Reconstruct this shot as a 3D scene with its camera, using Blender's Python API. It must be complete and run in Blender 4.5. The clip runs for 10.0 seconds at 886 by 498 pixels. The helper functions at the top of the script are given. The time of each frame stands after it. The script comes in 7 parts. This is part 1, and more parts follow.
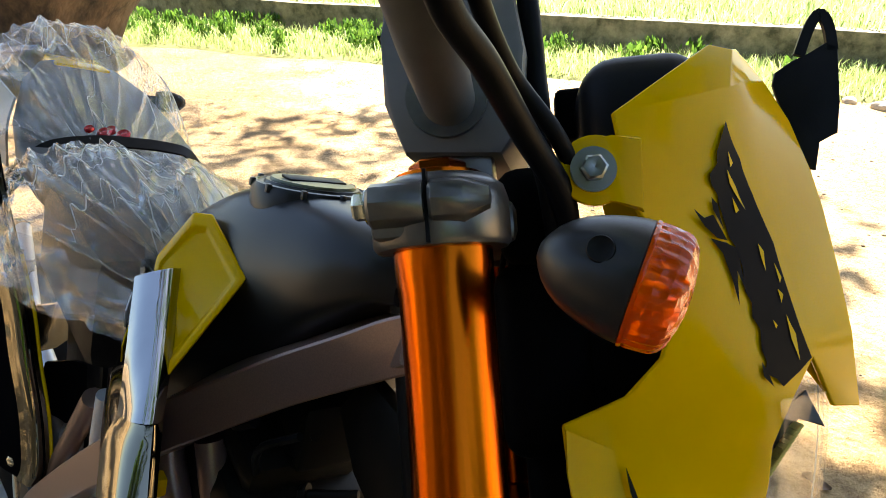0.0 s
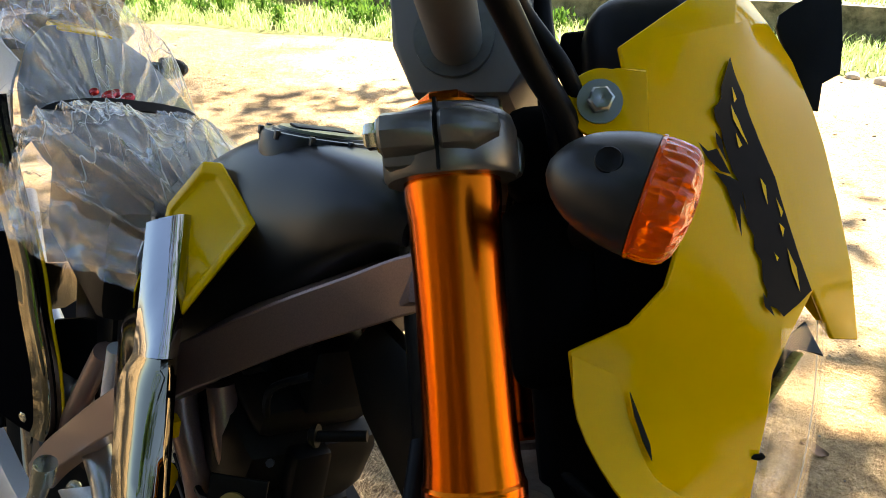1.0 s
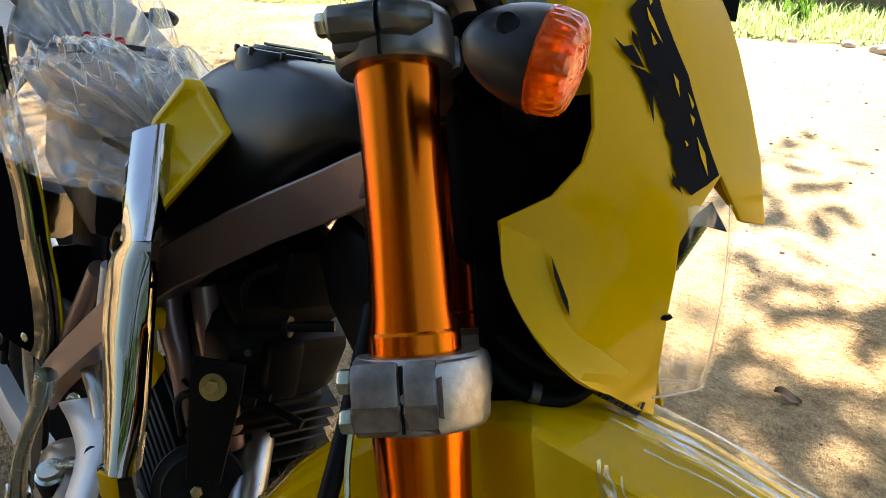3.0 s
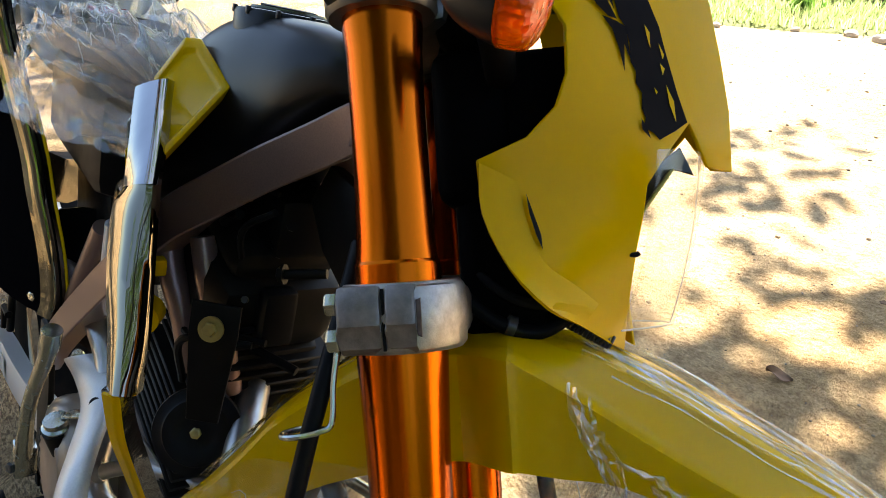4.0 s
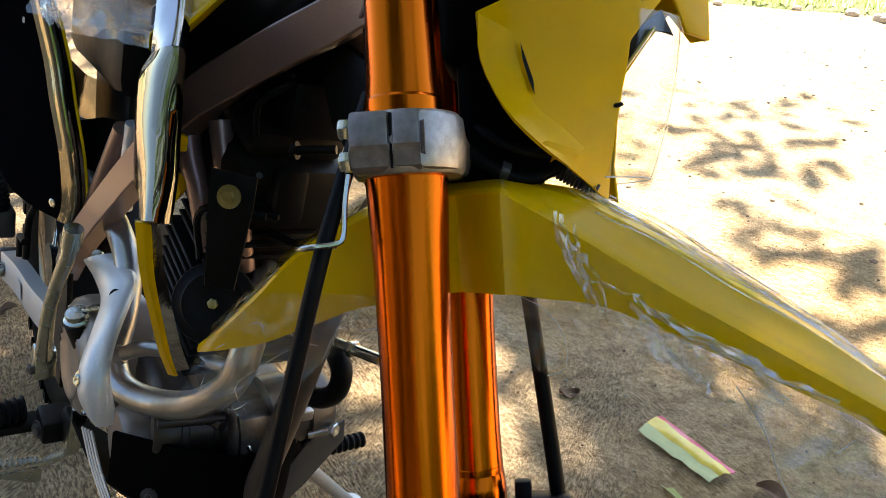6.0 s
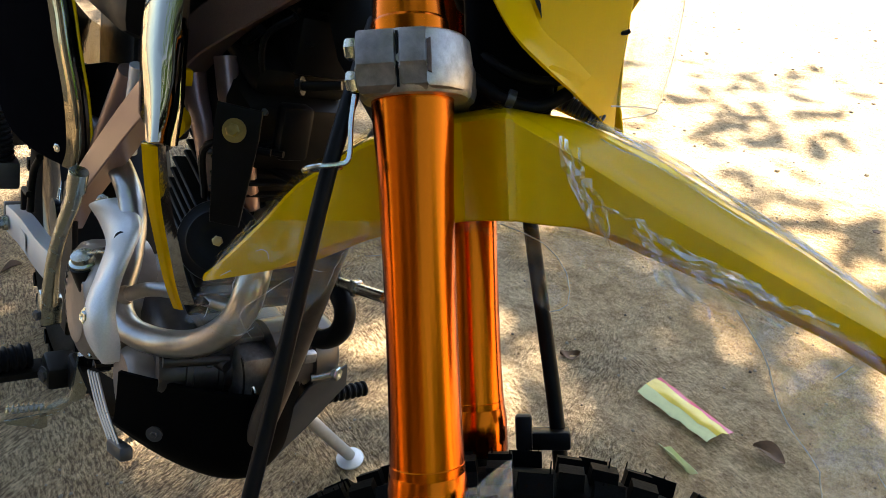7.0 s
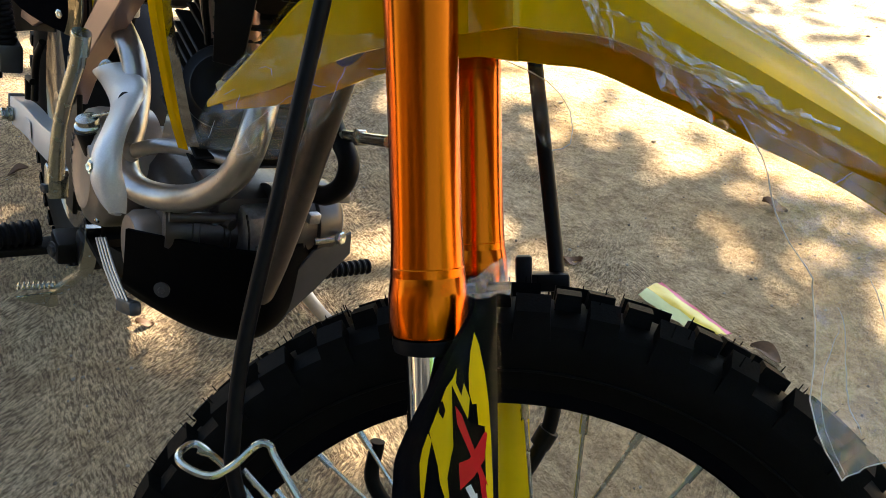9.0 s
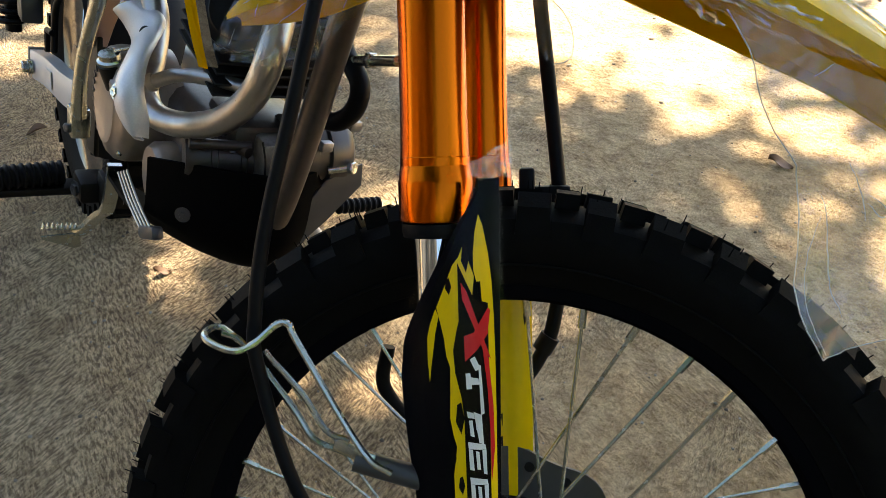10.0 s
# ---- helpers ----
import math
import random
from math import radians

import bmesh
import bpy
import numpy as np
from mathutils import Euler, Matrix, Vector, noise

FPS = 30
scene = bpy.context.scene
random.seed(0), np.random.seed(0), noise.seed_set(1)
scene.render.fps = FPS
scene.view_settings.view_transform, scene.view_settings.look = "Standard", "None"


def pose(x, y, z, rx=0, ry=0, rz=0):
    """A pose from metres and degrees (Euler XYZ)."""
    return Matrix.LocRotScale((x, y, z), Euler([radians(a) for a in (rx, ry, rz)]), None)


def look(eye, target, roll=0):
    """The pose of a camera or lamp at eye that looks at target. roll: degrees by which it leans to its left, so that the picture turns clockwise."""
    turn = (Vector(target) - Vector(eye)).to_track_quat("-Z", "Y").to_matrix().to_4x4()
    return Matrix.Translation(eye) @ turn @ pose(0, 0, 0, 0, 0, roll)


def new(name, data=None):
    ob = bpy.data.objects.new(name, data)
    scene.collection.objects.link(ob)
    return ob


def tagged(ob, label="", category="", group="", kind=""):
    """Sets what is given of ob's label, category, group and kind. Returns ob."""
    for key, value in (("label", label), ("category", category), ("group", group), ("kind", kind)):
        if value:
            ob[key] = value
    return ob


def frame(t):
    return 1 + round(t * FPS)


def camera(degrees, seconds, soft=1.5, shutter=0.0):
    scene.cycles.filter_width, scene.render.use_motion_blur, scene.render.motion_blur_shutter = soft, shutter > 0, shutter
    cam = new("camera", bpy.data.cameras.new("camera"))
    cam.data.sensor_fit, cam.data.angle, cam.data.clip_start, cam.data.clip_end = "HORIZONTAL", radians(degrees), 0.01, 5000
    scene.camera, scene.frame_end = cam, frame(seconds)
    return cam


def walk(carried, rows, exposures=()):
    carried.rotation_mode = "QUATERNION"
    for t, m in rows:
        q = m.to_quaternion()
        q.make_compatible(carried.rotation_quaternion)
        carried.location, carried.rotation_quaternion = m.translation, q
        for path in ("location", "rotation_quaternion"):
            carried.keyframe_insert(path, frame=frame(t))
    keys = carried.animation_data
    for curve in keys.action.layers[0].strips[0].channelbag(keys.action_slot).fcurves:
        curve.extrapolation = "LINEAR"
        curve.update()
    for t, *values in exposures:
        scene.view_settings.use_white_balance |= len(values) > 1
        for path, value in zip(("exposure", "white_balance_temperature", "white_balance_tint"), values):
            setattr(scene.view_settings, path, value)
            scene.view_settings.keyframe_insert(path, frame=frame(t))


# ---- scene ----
cam = camera(65.0, 10.0, soft=0.6)
PATH = [
    (0, (0.13, 0.114, 1.146), (0.005, 1.912, 0.278), -0.3),
    (0.5, (0.129, 0.108, 1.137), (0.003, 1.894, 0.245), -0.3),
    (1, (0.127, 0.097, 1.129), (0.002, 1.869, 0.21), -0.4),
    (1.5, (0.135, 0.084, 1.124), (0.009, 1.845, 0.183), -0.5),
    (2, (0.148, 0.066, 1.118), (0.021, 1.816, 0.159), -0.6),
    (2.5, (0.155, 0.052, 1.115), (0.026, 1.793, 0.139), -0.6),
    (2.7, (0.157, 0.045, 1.111), (0.033, 1.786, 0.133), -0.4),
    (4, (0.175, -0.002, 1.092), (0.044, 1.724, 0.09), -0.1),
    (4.5, (0.181, -0.025, 1.077), (0.05, 1.697, 0.068), 0.4),
    (5, (0.182, -0.046, 1.066), (0.05, 1.674, 0.054), 0.4),
    (5.5, (0.181, -0.066, 1.049), (0.05, 1.65, 0.03), 0.5),
    (5.7, (0.181, -0.075, 1.043), (0.052, 1.639, 0.02), 0.5),
    (6.8, (0.183, -0.101, 1.016), (0.05, 1.578, -0.064), 1.1),
    (7, (0.182, -0.105, 1.009), (0.05, 1.566, -0.082), 1.2),
    (7.5, (0.18, -0.119, 0.989), (0.039, 1.531, -0.133), 1.4),
    (8, (0.177, -0.124, 0.974), (0.037, 1.504, -0.18), 1.8),
    (8.5, (0.18, -0.139, 0.956), (0.045, 1.465, -0.232), 1.8),
    (9, (0.191, -0.158, 0.94), (0.055, 1.42, -0.281), 1.8),
    (9.5, (0.195, -0.184, 0.925), (0.049, 1.373, -0.321), 1.5),
    (10, (0.201, -0.221, 0.911), (0.041, 1.322, -0.351), 1.2),
]
EXPOSURES = [(0, 2.76, 7000, 10), (2.5, 2.8, 6850, 10), (5.5, 2.9, 6700, 10), (8, 3.08, 6650, 10), (10, 3.1, 7000, 10)]
walk(cam, [(t, look(eye, target, roll)) for t, eye, target, roll in PATH], EXPOSURES)

# ---- world, sun, exposure ----
SUN_EL, SUN_AZ = 60.0, 20.0
sky_world = bpy.data.worlds.new("sky")
sky_world.use_nodes = True
scene.world = sky_world
wn = sky_world.node_tree
sky_tex = wn.nodes.new("ShaderNodeTexSky")
sky_tex.sky_type = "NISHITA"
sky_tex.sun_disc = False
sky_tex.sun_elevation = radians(SUN_EL)
sky_tex.sun_rotation = radians(SUN_AZ)
wn.links.new(sky_tex.outputs["Color"], wn.nodes["Background"].inputs["Color"])
wn.nodes["Background"].inputs["Strength"].default_value = 0.055
sun_data = bpy.data.lights.new("sun", "SUN")
sun_data.energy, sun_data.angle, sun_data.color = 5.0, radians(0.55), (1.0, 0.95, 0.85)
sun = new("sun", sun_data)
se, sa = radians(SUN_EL), radians(SUN_AZ)
SUN_DIR = Vector((math.sin(sa) * math.cos(se), math.cos(sa) * math.cos(se), math.sin(se)))
sun.matrix_world = look(tuple(SUN_DIR * 30), (0, 0, 0))

# ---- materials ----
def mat(name, colour, rough=0.5, metal=0.0, noise_scale=0.0, noise_amt=0.0, bump=0.0, bump_scale=200.0, coat=0.0, rough_var=0.0, stretch=(1, 1, 1), colour2=None, spec=0.5):
    m = bpy.data.materials.new(name)
    m.use_nodes = True
    nt = m.node_tree
    b = nt.nodes["Principled BSDF"]
    b.inputs["Base Color"].default_value = (*colour, 1)
    b.inputs["Roughness"].default_value = rough
    b.inputs["Metallic"].default_value = metal
    b.inputs["Specular IOR Level"].default_value = spec
    b.inputs["Coat Weight"].default_value = coat
    b.inputs["Coat Roughness"].default_value = 0.06
    tc = nt.nodes.new("ShaderNodeTexCoord")
    mp = nt.nodes.new("ShaderNodeMapping")
    mp.inputs["Scale"].default_value = stretch
    nt.links.new(tc.outputs["Object"], mp.inputs["Vector"])
    if noise_amt:
        n1 = nt.nodes.new("ShaderNodeTexNoise")
        n1.inputs["Scale"].default_value = noise_scale
        n1.inputs["Detail"].default_value = 8
        n1.inputs["Roughness"].default_value = 0.65
        nt.links.new(mp.outputs["Vector"], n1.inputs["Vector"])
        rp = nt.nodes.new("ShaderNodeValToRGB")
        c2 = colour2 or tuple(c * (1 - noise_amt) for c in colour)
        rp.color_ramp.elements[0].position, rp.color_ramp.elements[1].position = 0.35, 0.65
        rp.color_ramp.elements[0].color = (*c2, 1)
        rp.color_ramp.elements[1].color = (*colour, 1)
        nt.links.new(n1.outputs["Fac"], rp.inputs["Fac"])
        nt.links.new(rp.outputs["Color"], b.inputs["Base Color"])
    if rough_var:
        n2 = nt.nodes.new("ShaderNodeTexNoise")
        n2.inputs["Scale"].default_value = max(noise_scale, 20) * 2.3
        n2.inputs["Detail"].default_value = 6
        nt.links.new(mp.outputs["Vector"], n2.inputs["Vector"])
        mr = nt.nodes.new("ShaderNodeMapRange")
        mr.inputs["To Min"].default_value = max(0.02, rough - rough_var)
        mr.inputs["To Max"].default_value = min(1, rough + rough_var)
        nt.links.new(n2.outputs["Fac"], mr.inputs["Value"])
        nt.links.new(mr.outputs["Result"], b.inputs["Roughness"])
    if bump:
        n3 = nt.nodes.new("ShaderNodeTexNoise")
        n3.inputs["Scale"].default_value = bump_scale
        n3.inputs["Detail"].default_value = 5
        nt.links.new(mp.outputs["Vector"], n3.inputs["Vector"])
        bp = nt.nodes.new("ShaderNodeBump")
        bp.inputs["Strength"].default_value = bump
        bp.inputs["Distance"].default_value = 0.3 / bump_scale
        nt.links.new(n3.outputs["Fac"], bp.inputs["Height"])
        nt.links.new(bp.outputs["Normal"], b.inputs["Normal"])
    return m


def film_mat(name, haze, gloss_rough, bump_scale, bump, tint=(0.97, 0.97, 0.97), ior=1.5, rim=0.3):
    """Clear plastic film: see-through, a sharp gloss, a little milky haze and creases."""
    m = bpy.data.materials.new(name)
    m.use_nodes = True
    nt = m.node_tree
    nt.nodes.clear()
    out = nt.nodes.new("ShaderNodeOutputMaterial")
    tr = nt.nodes.new("ShaderNodeBsdfTransparent")
    tr.inputs["Color"].default_value = (*tint, 1)
    gl = nt.nodes.new("ShaderNodeBsdfGlossy")
    gl.inputs["Roughness"].default_value = gloss_rough
    tl = nt.nodes.new("ShaderNodeBsdfTranslucent")
    tl.inputs["Color"].default_value = (0.85, 0.87, 0.88, 1)
    df = nt.nodes.new("ShaderNodeBsdfDiffuse")
    df.inputs["Color"].default_value = (0.8, 0.82, 0.83, 1)
    half = nt.nodes.new("ShaderNodeMixShader")
    milky = nt.nodes.new("ShaderNodeMixShader")
    top = nt.nodes.new("ShaderNodeMixShader")
    lw = nt.nodes.new("ShaderNodeLayerWeight")
    lw.inputs["Blend"].default_value = 0.5
    pw = nt.nodes.new("ShaderNodeMath")
    pw.operation = "POWER"
    pw.inputs[1].default_value = 5.0
    nt.links.new(lw.outputs["Facing"], pw.inputs[0])
    fr = nt.nodes.new("ShaderNodeMath")
    fr.operation = "MULTIPLY_ADD"
    fr.inputs[1].default_value = rim
    fr.inputs[2].default_value = 2 * ((ior - 1) / (ior + 1)) ** 2
    nt.links.new(pw.outputs[0], fr.inputs[0])
    tc = nt.nodes.new("ShaderNodeTexCoord")
    v = nt.nodes.new("ShaderNodeTexVoronoi")
    v.feature = "DISTANCE_TO_EDGE"
    v.inputs["Scale"].default_value = bump_scale
    n = nt.nodes.new("ShaderNodeTexNoise")
    n.inputs["Scale"].default_value = bump_scale * 0.7
    n.inputs["Detail"].default_value = 6
    n.inputs["Distortion"].default_value = 1.2
    mixv = nt.nodes.new("ShaderNodeMix")
    mixv.data_type = "VECTOR"
    mixv.inputs[0].default_value = 0.25
    nt.links.new(tc.outputs["Object"], mixv.inputs[4])
    nt.links.new(n.outputs["Color"], mixv.inputs[5])
    nt.links.new(tc.outputs["Object"], n.inputs["Vector"])
    nt.links.new(mixv.outputs[1], v.inputs["Vector"])
    add = nt.nodes.new("ShaderNodeMath")
    add.operation = "MULTIPLY_ADD"
    nt.links.new(v.outputs["Distance"], add.inputs[0])
    add.inputs[1].default_value = 0.6
    nt.links.new(n.outputs["Fac"], add.inputs[2])
    bp = nt.nodes.new("ShaderNodeBump")
    bp.inputs["Strength"].default_value = bump
    bp.inputs["Distance"].default_value = 0.35 / bump_scale
    nt.links.new(add.outputs[0], bp.inputs["Height"])
    for s in (gl, lw, tl, df):
        nt.links.new(bp.outputs["Normal"], s.inputs["Normal"])
    half.inputs[0].default_value = 0.5
    nt.links.new(df.outputs[0], half.inputs[1])
    nt.links.new(tl.outputs[0], half.inputs[2])
    milky.inputs[0].default_value = haze
    nt.links.new(tr.outputs[0], milky.inputs[1])
    nt.links.new(half.outputs[0], milky.inputs[2])
    nt.links.new(fr.outputs[0], top.inputs[0])
    nt.links.new(milky.outputs[0], top.inputs[1])
    nt.links.new(gl.outputs[0], top.inputs[2])
    nt.links.new(top.outputs[0], out.inputs["Surface"])
    return m


M_ORANGE = mat("orange_anodised", (0.62, 0.115, 0.004), 0.19, 1.0, 2.5, 0.08, 0.0, 900, rough_var=0.02, stretch=(1, 1, 0.2))
M_CLAMP = mat("grey_painted_alloy", (0.16, 0.155, 0.15), 0.33, 0.75, 60, 0.25, 0.12, 900, rough_var=0.08)
M_CAST = mat("blasted_cast_alloy", (0.40, 0.375, 0.355), 0.40, 0.85, 120, 0.35, 0.6, 1100, rough_var=0.1)
M_TANK = mat("satin_black_tank_plastic", (0.007, 0.007, 0.008), 0.34, 0.0, 12, 0.3, 0.08, 1500, rough_var=0.05, spec=0.4)
M_BLACK = mat("black_plastic", (0.008, 0.008, 0.009), 0.42, 0.0, 30, 0.4, 0.15, 700, rough_var=0.1, spec=0.1)
M_SIGNAL = mat("satin_black_lamp_plastic", (0.012, 0.012, 0.013), 0.36, 0.0, 30, 0.3, 0.08, 900, rough_var=0.05, spec=0.35)
M_GLOSSBLACK = mat("gloss_black_plastic", (0.006, 0.006, 0.007), 0.1, 0.0, 10, 0.3, coat=0.2, rough_var=0.04)
M_YELLOW = mat("gloss_yellow_plastic", (0.64, 0.375, 0.0), 0.11, 0.0, 9, 0.08, 0.015, 40, rough_var=0.04, spec=0.09)
M_RUBBER = mat("tyre_rubber", (0.004, 0.004, 0.004), 0.6, 0.0, 60, 0.35, 0.35, 500, rough_var=0.1, spec=0.04)
M_HOSE = mat("black_hose_rubber", (0.007, 0.007, 0.008), 0.42, 0.0, 60, 0.3, 0.1, 700, spec=0.07)
M_CHROME = mat("chrome", (0.82, 0.83, 0.85), 0.06, 1.0, 20, 0.05, rough_var=0.03)
M_ZINC = mat("zinc_plated_steel", (0.50, 0.53, 0.49), 0.26, 1.0, 30, 0.08, 0.03, 900, rough_var=0.05)
M_BOLT = mat("dull_steel_bolt", (0.34, 0.35, 0.34), 0.3, 1.0, 30, 0.15, rough_var=0.08)
# Darker copy of the cast alloy: the lugs' shaded front put into the colour.
M_LUG = mat("shaded_blasted_lug", (0.27, 0.235, 0.218), 0.42, 0.8, 120, 0.35, 0.6, 1100, rough_var=0.1)
M_LUGFACE = mat("dark_worn_shaded_face", (0.075, 0.050, 0.042), 0.55, 0.0, 90, 0.4, 0.5, 700, colour2=(0.13, 0.10, 0.09), spec=0.2)
M_RIB = mat("pale_yellow_ribs", (0.5, 0.42, 0.10), 0.3, 0.2, 60, 0.1)
M_FRAME = mat("bronze_brown_frame_paint", (0.27, 0.170, 0.142), 0.34, 0.5, 900, 0.2, 0.06, 1200, coat=0.25)
M_SILVER = mat("silver_paint", (0.64, 0.64, 0.65), 0.42, 0.3, 500, 0.12, 0.05, 1000, coat=0.2)
M_PIPE = mat("satin_steel_header", (0.46, 0.44, 0.42), 0.31, 0.9, 30, 0.25, 0.06, 900, rough_var=0.08)
M_ENGINE = mat("bronze_engine_case", (0.055, 0.044, 0.038), 0.38, 0.4, 80, 0.3, 0.3, 900, rough_var=0.1)
M_ENGDARK = mat("dark_engine_casting", (0.010, 0.009, 0.008), 0.45, 0.0, 80, 0.35, 0.3, 900, spec=0.12)
M_SKID = mat("black_bash_plate", (0.0025, 0.0025, 0.0027), 0.55, 0.0, 20, 0.4, 0.12, 900, rough_var=0.08, spec=0.015)
M_PANEL = mat("black_side_panel_plastic", (0.004, 0.004, 0.005), 0.45, 0.0, 10, 0.3, 0.02, 25, rough_var=0.05, spec=0.0)
# Near-black without gloss: the deep shade of the gap is put into this colour.
M_VOID = mat("near_black_gap_fill", (0.0022, 0.0022, 0.0025), 0.6, 0.0, 40, 0.3, 0.2, 500, spec=0.02)
M_GREYPLATE = mat("grey_coated_plate", (0.055, 0.055, 0.058), 0.4, 0.3, 40, 0.2, 0.1, 900)
M_MIRROR = mat("mirror_finish_black_trim", (0.34, 0.35, 0.37), 0.04, 1.0, 8, 0.1, 0.03, 60)
# Darker, sandier copy of the mirror trim: the ground's reflection put into its colour.
M_MIRRORDARK = mat("ground_tinted_mirror_trim", (0.27, 0.25, 0.19), 0.06, 1.0, 8, 0.1, 0.04, 45)
M_RED = mat("red_decal", (0.6, 0.012, 0.018), 0.25, 0.0, 60, 0.15, spec=0.25)
M_WHITE = mat("white_decal", (0.72, 0.72, 0.72), 0.3, 0.0, 60, 0.1, coat=0.4)
M_DECALYEL = mat("yellow_decal", (0.80, 0.52, 0.003), 0.22, 0.0, 40, 0.08, spec=0.25)
M_DECALBLK = mat("black_decal", (0.008, 0.005, 0.004), 0.4, 0.0, 40, 0.4, spec=0.03)
M_PAD = mat("dark_grey_pad", (0.11, 0.105, 0.10), 0.55, 0.0, 60, 0.15, 0.3, 1500)
M_SEAT = mat("dark_grey_seat_vinyl", (0.03, 0.032, 0.036), 0.5, 0.0, 20, 0.3, 0.25, 500)
M_GREY = mat("light_grey_plastic", (0.42, 0.43, 0.43), 0.4, 0.0, 20, 0.1)
M_REDSHINE = mat("red_metal_emblem", (0.5, 0.01, 0.015), 0.2, 0.5, 200, 0.4, coat=0.5)
M_FILM = film_mat("clear_wrapping_film", 0.0, 0.03, 22, 0.22, (0.985, 0.98, 0.93), ior=1.16, rim=0.10)
M_WRAP = film_mat("loose_clear_film", 0.028, 0.04, 24, 0.10, (0.97, 0.95, 0.90), ior=1.35, rim=0.2)
M_VEIL = film_mat("thin_grey_film", 0.09, 0.06, 18, 0.08, ior=1.3)
M_SPARK = film_mat("crumpled_shiny_film", 0.03, 0.05, 60, 0.05, ior=2.1, rim=0.6)
M_DRAPE = film_mat("hanging_hazy_film", 0.20, 0.05, 14, 0.12)
# Milky white for creases and edges: their glints are put into the colour.
M_CREASE = film_mat("white_crease_glint", 0.5, 0.08, 30, 0.3)
M_SLEEVE = film_mat("thin_clear_sleeve", 0.0, 0.04, 9, 0.02, ior=1.12)
M_BAG = film_mat("milky_plastic_bag", 0.065, 0.05, 20, 0.16, ior=1.7, rim=0.5)
M_AMBER = bpy.data.materials.new("amber_lens")
M_AMBER.use_nodes = True
_b = M_AMBER.node_tree.nodes["Principled BSDF"]
_b.inputs["Base Color"].default_value = (1.0, 0.115, 0.0, 1)
_b.inputs["Specular IOR Level"].default_value = 0.3
_b.inputs["Roughness"].default_value = 0.04
_b.inputs["Transmission Weight"].default_value = 0.62
_b.inputs["IOR"].default_value = 1.45
_t, _v, _p = M_AMBER.node_tree.nodes.new("ShaderNodeTexCoord"), M_AMBER.node_tree.nodes.new("ShaderNodeTexVoronoi"), M_AMBER.node_tree.nodes.new("ShaderNodeBump")
_v.inputs["Scale"].default_value = 210
_p.inputs["Strength"].default_value, _p.inputs["Distance"].default_value = 0.4, 0.002
M_AMBER.node_tree.links.new(_t.outputs["Object"], _v.inputs["Vector"])
M_AMBER.node_tree.links.new(_v.outputs["Distance"], _p.inputs["Height"])
M_AMBER.node_tree.links.new(_p.outputs["Normal"], _b.inputs["Normal"])
M_LENS = film_mat("clear_headlight_lens", 0.03, 0.03, 4, 0.05, ior=1.45)


